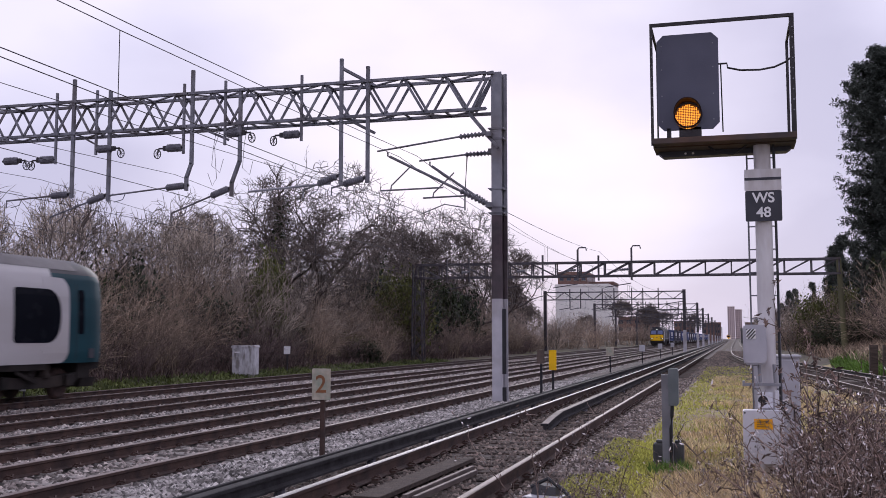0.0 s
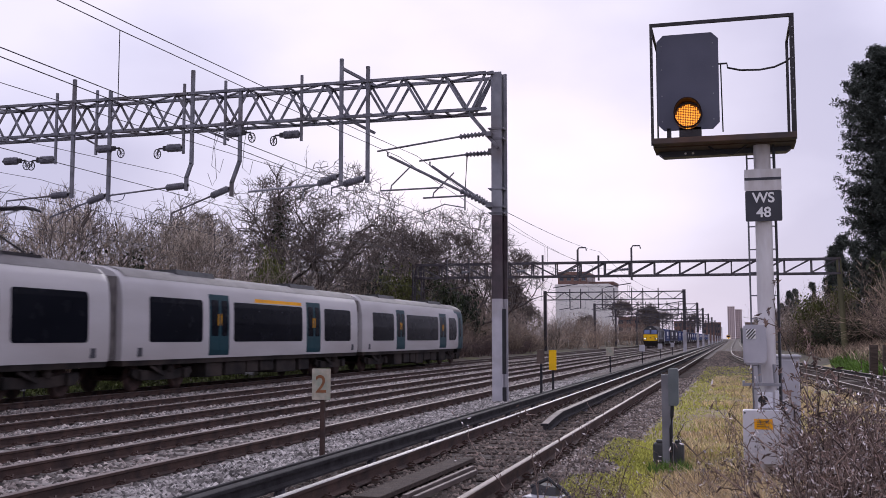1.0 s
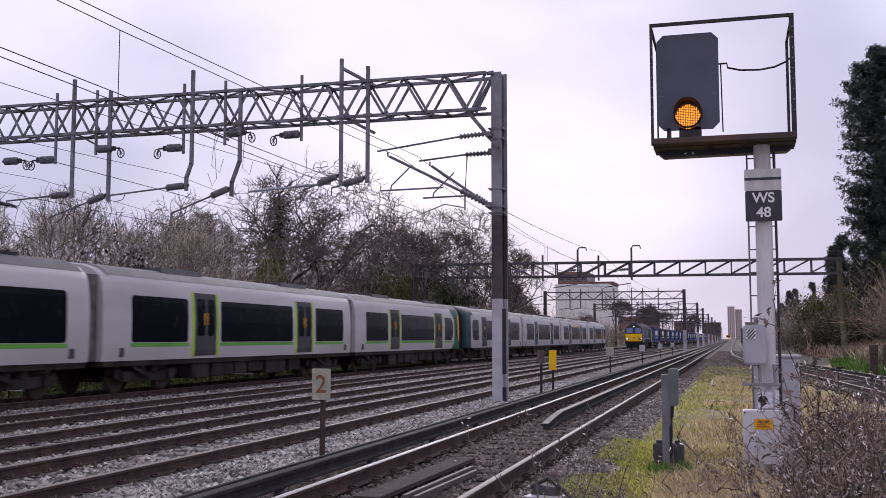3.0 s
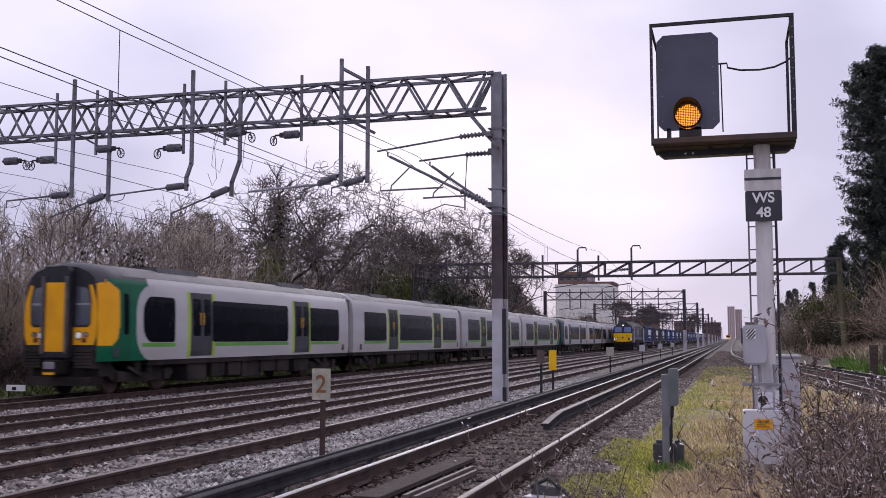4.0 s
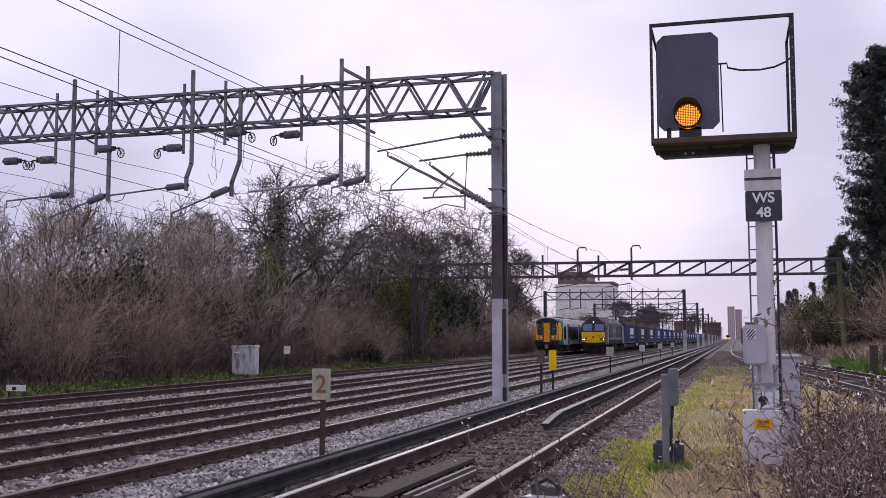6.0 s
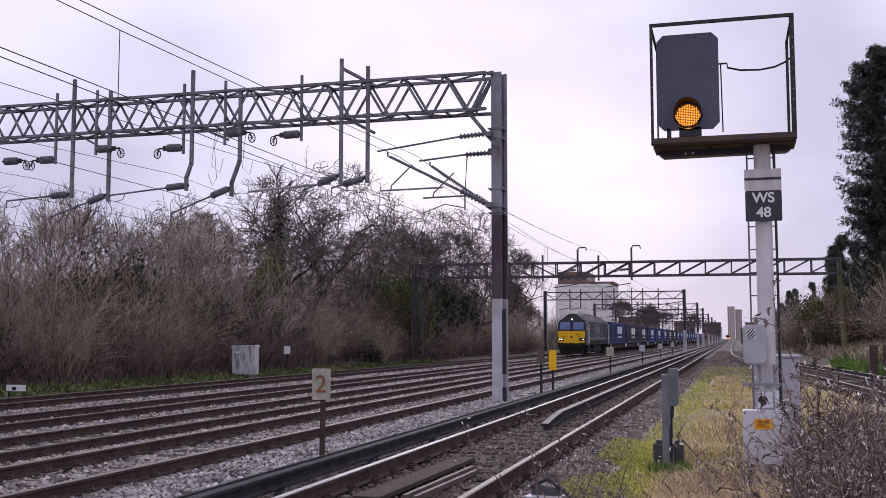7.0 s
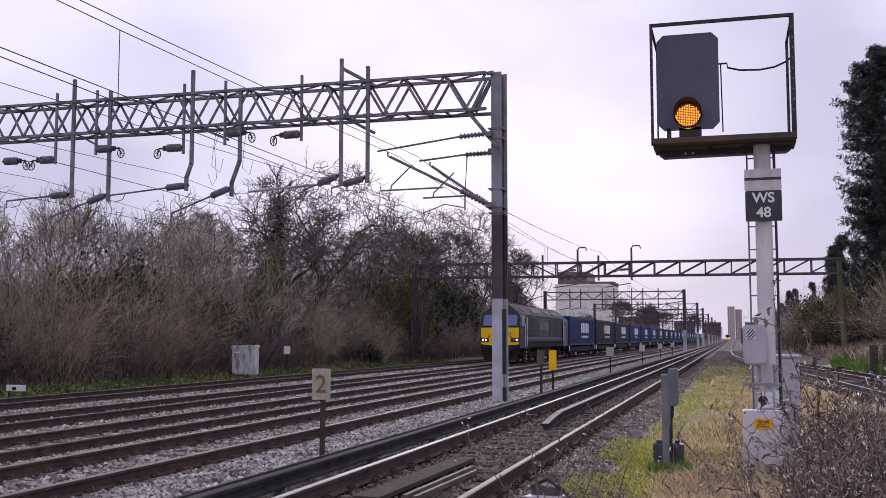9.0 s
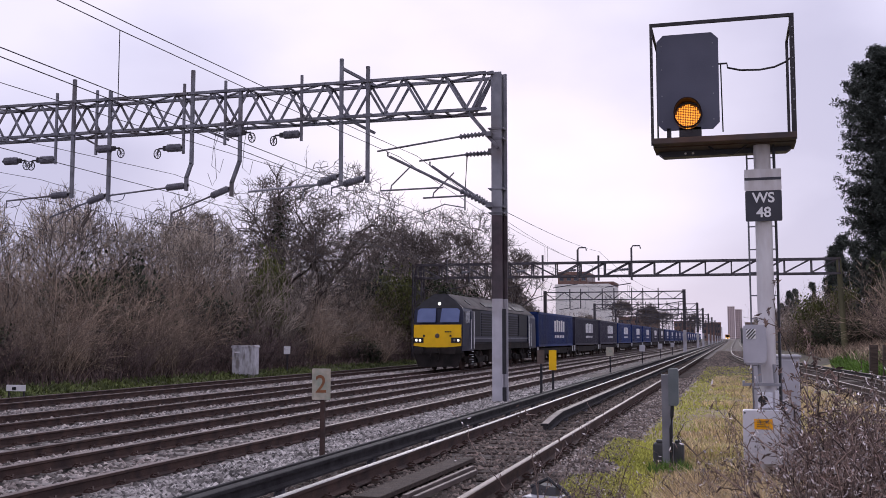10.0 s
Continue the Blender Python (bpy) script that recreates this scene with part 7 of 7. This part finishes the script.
stones("ballast_stones", "small scattered stones on the cess path", 6, 11000, 7, 40, -2.1, 0.2, 0.024, "stone_mix", 1.4, 0.0, lambda x, y, r: r.uniform(0, 1, len(x)) < np.clip(1.0 - (x + 1.75) / 0.5, 0.03, 1))


stones("ballast_stones", "brown trodden stones of the distant cess", 7, 9000, 38, 130, -1.7, 2.6, 0.034, "stone_rusty", 1.0, 0.0)


def blades(name, label, seed, count, area, height, width, key, keep=None, lean=0.35, category="grass"):
    r = np.random.default_rng(seed)
    x0, x1, y0, y1 = area
    y = y0 + (y1 - y0) * r.uniform(0, 1, count * 3) ** 1.4
    x = r.uniform(x0, x1, count * 3)
    ok = in_view(x, y, 1.0)
    if keep is not None:
        ok &= keep(x, y)
    x, y = x[ok][:count], y[ok][:count]
    n = len(x)
    h = height * r.uniform(0.4, 1.3, n)
    a = r.uniform(0, 2 * math.pi, n)
    w = width * r.uniform(0.6, 1.3, n)
    lx, ly = r.normal(0, lean, n) * h, r.normal(0, lean, n) * h
    z = terrain_np(x) - 0.03
    dx, dy = np.cos(a) * w, np.sin(a) * w
    p0 = np.stack([x - dx, y - dy, z], -1)
    p1 = np.stack([x + dx, y + dy, z], -1)
    p2 = np.stack([x + lx * 0.4 + dx * 0.7, y + ly * 0.4 + dy * 0.7, z + h * 0.6], -1)
    p3 = np.stack([x + lx * 0.4 - dx * 0.7, y + ly * 0.4 - dy * 0.7, z + h * 0.6], -1)
    p4 = np.stack([x + lx, y + ly, z + h * r.uniform(0.75, 1.0, n)], -1)
    v = np.stack([p0, p1, p2, p3, p4], 1).reshape(-1, 3)
    i = np.arange(n)[:, None] * 5
    f = np.concatenate([i + [[0, 1, 2]], i + [[0, 2, 3]], i + [[3, 2, 4]]], 0)
    tagged(new(name, fast_mesh(name, v, f, [M[key]])), label, category, kind="stuff")


def patch(cx, cy, rx, ry):
    return lambda x, y: ((x - cx) / rx) ** 2 + ((y - cy) / ry) ** 2 < 1


def field(seed, thr):
    def keep(x, y):
        vals = np.array([noise.noise((a * 0.9, b * 0.45, seed)) for a, b in zip(x, y)])
        return vals > thr
    return keep


blades("grass", "short yellow-green grass beside the cess", 11, 40000, (-1.35, 2.2, 9, 60), 0.10, 0.010, "grass", field(2, -0.32))
blades("grass", "dry straw-coloured grass round the signal", 12, 32000, (-0.75, 3.2, 9, 45), 0.15, 0.009, "grass_dry", field(9, -0.08))
blades("grass", "short yellow-green turf between the cess and the signal", 21, 62000, (-1.75, 0.3, 8.4, 16), 0.085, 0.008, "grass", field(4, -0.40))
blades("grass", "straw-coloured turf between the cess and the signal", 22, 22000, (-0.9, 1.2, 9.2, 18), 0.12, 0.006, "grass_dry", field(6, -0.1))
blades("grass", "tuft of fresh green grass at the post foot", 13, 900, (-1.3, -0.3, 11.6, 13.2), 0.19, 0.007, "grass_fresh", patch(-0.75, 12.75, 0.28, 0.35))
blades("grass", "long pale grass in the foreground", 14, 9000, (-0.45, 1.3, 9.0, 11.8), 0.30, 0.006, "grass_dry", None, 0.5)
blades("grass", "long bleached grass among the dead weeds", 23, 9000, (-0.55, 1.35, 7.2, 10.2), 0.36, 0.006, "grass_dry", field(3, -0.2), 0.55)
blades("weeds", "low green weeds along the foot of the far bank", 15, 11000, (-22.2, -19.7, 18, 75), 0.22, 0.036, "grass_weed", None, 0.6, "weeds")
blades("grass", "bright green grassy slope beside the curved line", 16, 9000, (4.6, 8.5, 36, 64), 0.42, 0.03, "grass_fresh", patch(6.3, 50, 1.7, 12), 0.4)
blades("grass", "dry brown undergrowth at the foot of the thicket", 17, 12000, (-26, -21.4, 12, 110), 0.55, 0.018, "twig_dark", None, 0.5)
blades("grass", "dry brown undergrowth below the hedge", 18, 7000, (5.5, 14, 42, 110), 0.8, 0.022, "twig_brown", None, 0.5)


def bramble(name, label, seed, stems, height, arch, seeds, m, spread=0.25, key="stem_brown", thick=0.008, leaf=0.024, kids=9):
    """Dead upright weed: arching stems, side shoots and pale seed heads."""
    r = np.random.default_rng(seed)
    t = Twigs()
    tips = []
    for _ in range(stems):
        p = np.array([r.normal(0, spread), r.normal(0, spread), -0.1])
        d = unit(np.array([r.normal(0, 0.25) + arch, r.normal(0, 0.25), 1.0]))
        ln = height * r.uniform(0.5, 1.1)
        segs = 7
        for i in range(segs):
            q = p + d * ln / segs
            t.seg(p, q, thick * (1 - 0.1 * i), thick * (1 - 0.1 * (i + 1)))
            d = unit(d + r.normal(0, 0.14, 3) + np.array([arch * 0.14, 0, -0.03]))
            if i > 0:
                for _k in range(int(r.integers(1, max(2, kids // 3)))):
                    dd = unit(d * 0.6 + r.normal(0, 0.6, 3) + np.array([0, 0, 0.25]))
                    l2 = ln * r.uniform(0.08, 0.24)
                    e = q + dd * l2 * 0.55
                    e2 = e + unit(dd + r.normal(0, 0.3, 3)) * l2 * 0.45
                    t.seg(q, e, thick * 0.5, thick * 0.35)
                    t.seg(e, e2, thick * 0.35, 0)
                    tips += [e2, e]
            p = q
        tips.append(p)
    root = thing(name, label, "dead weed", m, "dead weeds in the foreground")
    ob = new("stalk", t.mesh("stalk", [M[key]]))
    ob.parent = root
    tagged(ob, kind="stuff")
    if seeds:
        v, f = leaf_cloud(r, np.array(tips), leaf, 0.02, seeds, 0.32)
        s = new("seed_spray", fast_mesh("seed_spray", v, f, [M["seed_dark"], M["seed"]]))
        idx = (r.uniform(0, 1, len(f) // 2) < (0.34 if leaf < 0.03 else 0.06)).astype(np.int32)
        s.data.polygons.foreach_set("material_index", np.concatenate([idx, idx]))
        s.parent = root
        tagged(s, kind="stuff")
    return root


weed_a = bramble("dead_weed", "tangled dead brown weed stems with pale seed heads", 71, 22, 1.30, 0.10, 620, pose(0.80, 8.6, -0.3))
weed_b = bramble("dead_weed", "tangled dead brown weed stems with pale seed heads", 72, 21, 1.15, -0.12, 600, pose(0.98, 8.3, -0.3))
weed_c = bramble("dead_weed", "tangled dead brown weed stems with pale seed heads", 73, 24, 1.05, 0.05, 640, pose(0.75, 7.9, -0.3))
r_w = np.random.default_rng(17)
for k in range(36):
    y = 6.6 + 6.4 * r_w.uniform(0, 1)
    u = r_w.uniform(0, 1) ** 0.8
    x = y * (0.042 + 0.098 * u)
    s = (0.62 + 0.42 * u) * r_w.uniform(0.8, 1.15)
    if abs(x - SX) < 0.3 and abs(y - SY) < 0.5:
        continue
    if u < 0.35 and y > 9.5:
        s *= 0.7
    ob = copy_thing((weed_a, weed_b, weed_c)[k % 3], pose(x, y, -0.3, 0, 0, r_w.uniform(0, 360)))
    for c in ob.children:
        c.scale = (s, s, s)
# low weeds across the foot of the picture
for k in range(9):
    y = 8.2 + 2.2 * r_w.uniform(0, 1)
    x = y * r_w.uniform(-0.13, 0.03)
    ob = copy_thing((weed_a, weed_b, weed_c)[k % 3], pose(x, y, -0.32, 0, 0, r_w.uniform(0, 360)))
    s = r_w.uniform(0.30, 0.52)
    for c in ob.children:
        c.scale = (s, s, s)
# tall dark curled stalks beside the cabinet
for seed, x, y, h, arch in ((81, 0.70, 9.7, 1.75, -0.05), (82, 0.80, 9.5, 1.55, 0.16), (83, 0.76, 10.0, 1.45, -0.02)):
    bramble("dead_weed", "tall dark stalk with curled dead leaves", seed, 3, h, arch, 260, pose(x, y, -0.26), 0.06, "stem_brown", 0.012, 0.038, 9)
# sparse stalks standing near the rails
for seed, x, y, h, arch, st in ((91, -1.75, 9.2, 1.15, -0.30, 3), (92, -1.45, 9.3, 1.15, 0.10, 4), (93, -1.2, 9.0, 1.1, 0.20, 3), (94, -0.8, 9.9, 0.6, -0.1, 3), (95, -0.4, 9.6, 0.75, 0.15, 4), (96, 0.15, 11.0, 0.95, -0.1, 5), (97, 0.0, 14.5, 0.9, 0.1, 6), (98, -0.05, 16.2, 1.0, -0.1, 6), (99, -1.62, 8.6, 0.9, 0.05, 3), (100, 0.1, 13.2, 0.9, 0.2, 5)):
    bramble("dead_weed", "thin dead weed stalk with seed heads near the rails", seed, st, h, arch, 90, pose(x, y, -0.24), 0.08, "stem_brown", 0.0055, 0.018, 7)


def litter():
    r = np.random.default_rng(99)
    for k, (x, y) in enumerate(((-0.55, 12.9), (-0.42, 12.7), (-0.62, 12.5), (-1.9, 8.3), (-2.4, 8.5), (-3.05, 8.4))):
        bm = bm_new()
        prism(bm, [(-0.06, -0.03), (0.05, -0.045), (0.07, 0.02), (0.0, 0.05), (-0.05, 0.03)], "z", 0.0, 0.015)
        solid("litter", bm, M["white"], "crumpled scrap of white litter on the ground", "litter", pose(x, y, -0.235 + 0.02 * (k % 2), r.uniform(-20, 20), r.uniform(-20, 20), r.uniform(0, 360)), group="scraps of litter")


litter()

# ---- buildings in the distance ----
def block(name, label, x0, x1, y0, y1, h, wall, storeys, bays, win=(0.55, 0.5), roof=None, recess=0.12, margin=0.0):
    root = thing(name, label, "building", pose(x0, y0, 0))
    w, d = x1 - x0, y1 - y0
    bm = bm_new()
    box(bm, 0, w, 0, d, -1, h)
    body = part("wall", bm, M[wall], root)
    if roof:
        bm = bm_new()
        prism(bm, [(-0.4, h), (w + 0.4, h), (w / 2, h + w * 0.42)], "y", -0.3, d + 0.3)
        part("roof", bm, M["roof_tile"], root)
    else:
        bm = bm_new()
        for a, b, c, e in ((-0.15, w + 0.15, -0.15, 0.2), (-0.15, w + 0.15, d - 0.2, d + 0.15)):
            box(bm, a, b, c, e, h - 0.1, h + 0.7)
        box(bm, -0.15, 0.2, 0.2, d - 0.2, h - 0.1, h + 0.7)
        box(bm, w - 0.2, w + 0.15, 0.2, d - 0.2, h - 0.1, h + 0.7)
        part("roof", bm, M[wall], root)
    sh, sw = (h - margin) / max(1, storeys), w / max(1, bays)
    for i in range(storeys):
        for j in range(bays):
            bm = bm_new()
            cx, cz = sw * (j + 0.5), sh * (i + 0.55)
            box(bm, cx - sw * win[0] / 2, cx + sw * win[0] / 2, -0.03, 0.02, cz - sh * win[1] / 2, cz + sh * win[1] / 2)
            wd = part("window", bm, M["window_far"], root)
            bm = bm_new()
            box(bm, cx - sw * win[0] / 2 - 0.1, cx + sw * win[0] / 2 + 0.1, -0.12, 0.0, cz - sh * win[1] / 2 - 0.15, cz - sh * win[1] / 2)
            part("sill", bm, M["concrete"], wd)
    nside = max(1, int(d / sw)) if bays else 0
    for i in range(storeys):
        for j in range(min(nside, 8)):
            bm = bm_new()
            cy, cz = d / min(nside, 8) * (j + 0.5), sh * (i + 0.55)
            box(bm, w - 0.02, w + 0.03, cy - sw * win[0] / 2, cy + sw * win[0] / 2, cz - sh * win[1] / 2, cz + sh * win[1] / 2)
            part("window", bm, M["window_far"], root)
    return root


block("white_building", "large plain white rendered block behind the trees", -58, -40, 350, 380, 19.0, "render_white", 0, 0)
block("brick_building", "brown brick upper storeys behind the white block", -63, -52, 386, 410, 25.5, "brick", 7, 4)
block("brick_building", "brown brick stair tower behind the white block", -54, -43, 392, 410, 22.0, "brick", 6, 4)
block("brick_house", "red-brick gabled house among the trees", -45, -39.5, 195, 204, 9.3, "brick", 3, 2, roof=True)
block("brick_house", "red-brick gabled house among the trees", -70, -58, 232, 246, 10.5, "brick", 3, 4, roof=True)
block("tower_block", "distant red brick tower block of flats with haze in its colour", -6.5, 3.2, 1500, 1512, 45, "brick_hazed", 16, 4, (0.42, 0.4))
block("tower_block", "distant red brick tower block of flats with haze in its colour", 3.8, 13.0, 1508, 1520, 41, "brick_hazed", 15, 4, (0.42, 0.4))
# plain block in place of a far-off dark shape of unknown kind
block("relay_hut", "small dark block for an unidentified dark shape beside the distant curve", 2.3, 4.4, 318, 323, 3.6, "steel_base", 0, 0)
for x0, x1, y, h in ((-34, -22, 640, 11), (-20, -8, 760, 12), (8, 24, 700, 11), (-60, -38, 560, 12), (26, 50, 620, 12)):
    block("far_building", "low distant building beyond the junction", x0, x1, y, y + 14, h, "brick", 3, 5)


def distant_train():
    root = thing("distant_train", "small far-off train with bright headlight", "train")
    bm = bm_new()
    box(bm, -1.4, 1.4, 0.3, 60, 0.9, 3.7, 0.2)
    part("body", bm, M["body_grey"], root)
    bm = bm_new()
    box(bm, -1.3, 1.3, 0.18, 0.32, 0.9, 3.5, 0.05)
    part("face", bm, M["yellow"], root, "yellow face")
    bm = bm_new()
    box(bm, -1.1, 1.1, 0.14, 0.19, 2.2, 3.2)
    part("windscreen", bm, M["glass_dark"], root)
    for s in (-1, 1):
        bm = bm_new()
        disc_stack(bm, (s * 0.85, 0.19, 1.4), (s * 0.85, 0.12, 1.4), [0.3, 0.28], 10)
        part("headlight", bm, M["headlamp"], root)
    return root


FAR_TRAIN = distant_train()
# ---- what moves ----
# places along the line of the leading end of the passenger train and of the locomotive's front
PASSENGER_AT = [(0.0, 26.0), (0.5, 46.4), (1.0, 66.8), (1.75, 97.1), (2.5, 127.4), (4.5, 208.0), (5.5, 248.2), (7.0, 308.5), (8.5, 369.0), (10.0, 429.5)]
FREIGHT_AT = [(0, 211.0), (1.25, 189.9), (2.5, 169.1), (3.75, 148.7), (5, 128.5), (6.25, 108.7), (7.5, 89.1), (8.75, 69.9), (10, 51.0)]


def motions():
    for k, car in enumerate(PASSENGER):
        off = 9.98 + PITCH * k
        walk(car, [(t, pose(T4, s - off, Z4)) for t, s in PASSENGER_AT])
    walk(FAR_TRAIN, [(t, pose(DC, 780 - 14.0 * t, 0)) for t in (0, 5, 10)])
    walk(LOCO, [(t, pose(T3, s, Z3)) for t, s in FREIGHT_AT])
    for k, (w, c) in enumerate(zip(WAGONS, BOXES)):
        off = 21.6 + 17.9 * k
        for ob in (w, c):
            walk(ob, [(t, pose(T3, s + off, Z3)) for t, s in FREIGHT_AT])


motions()
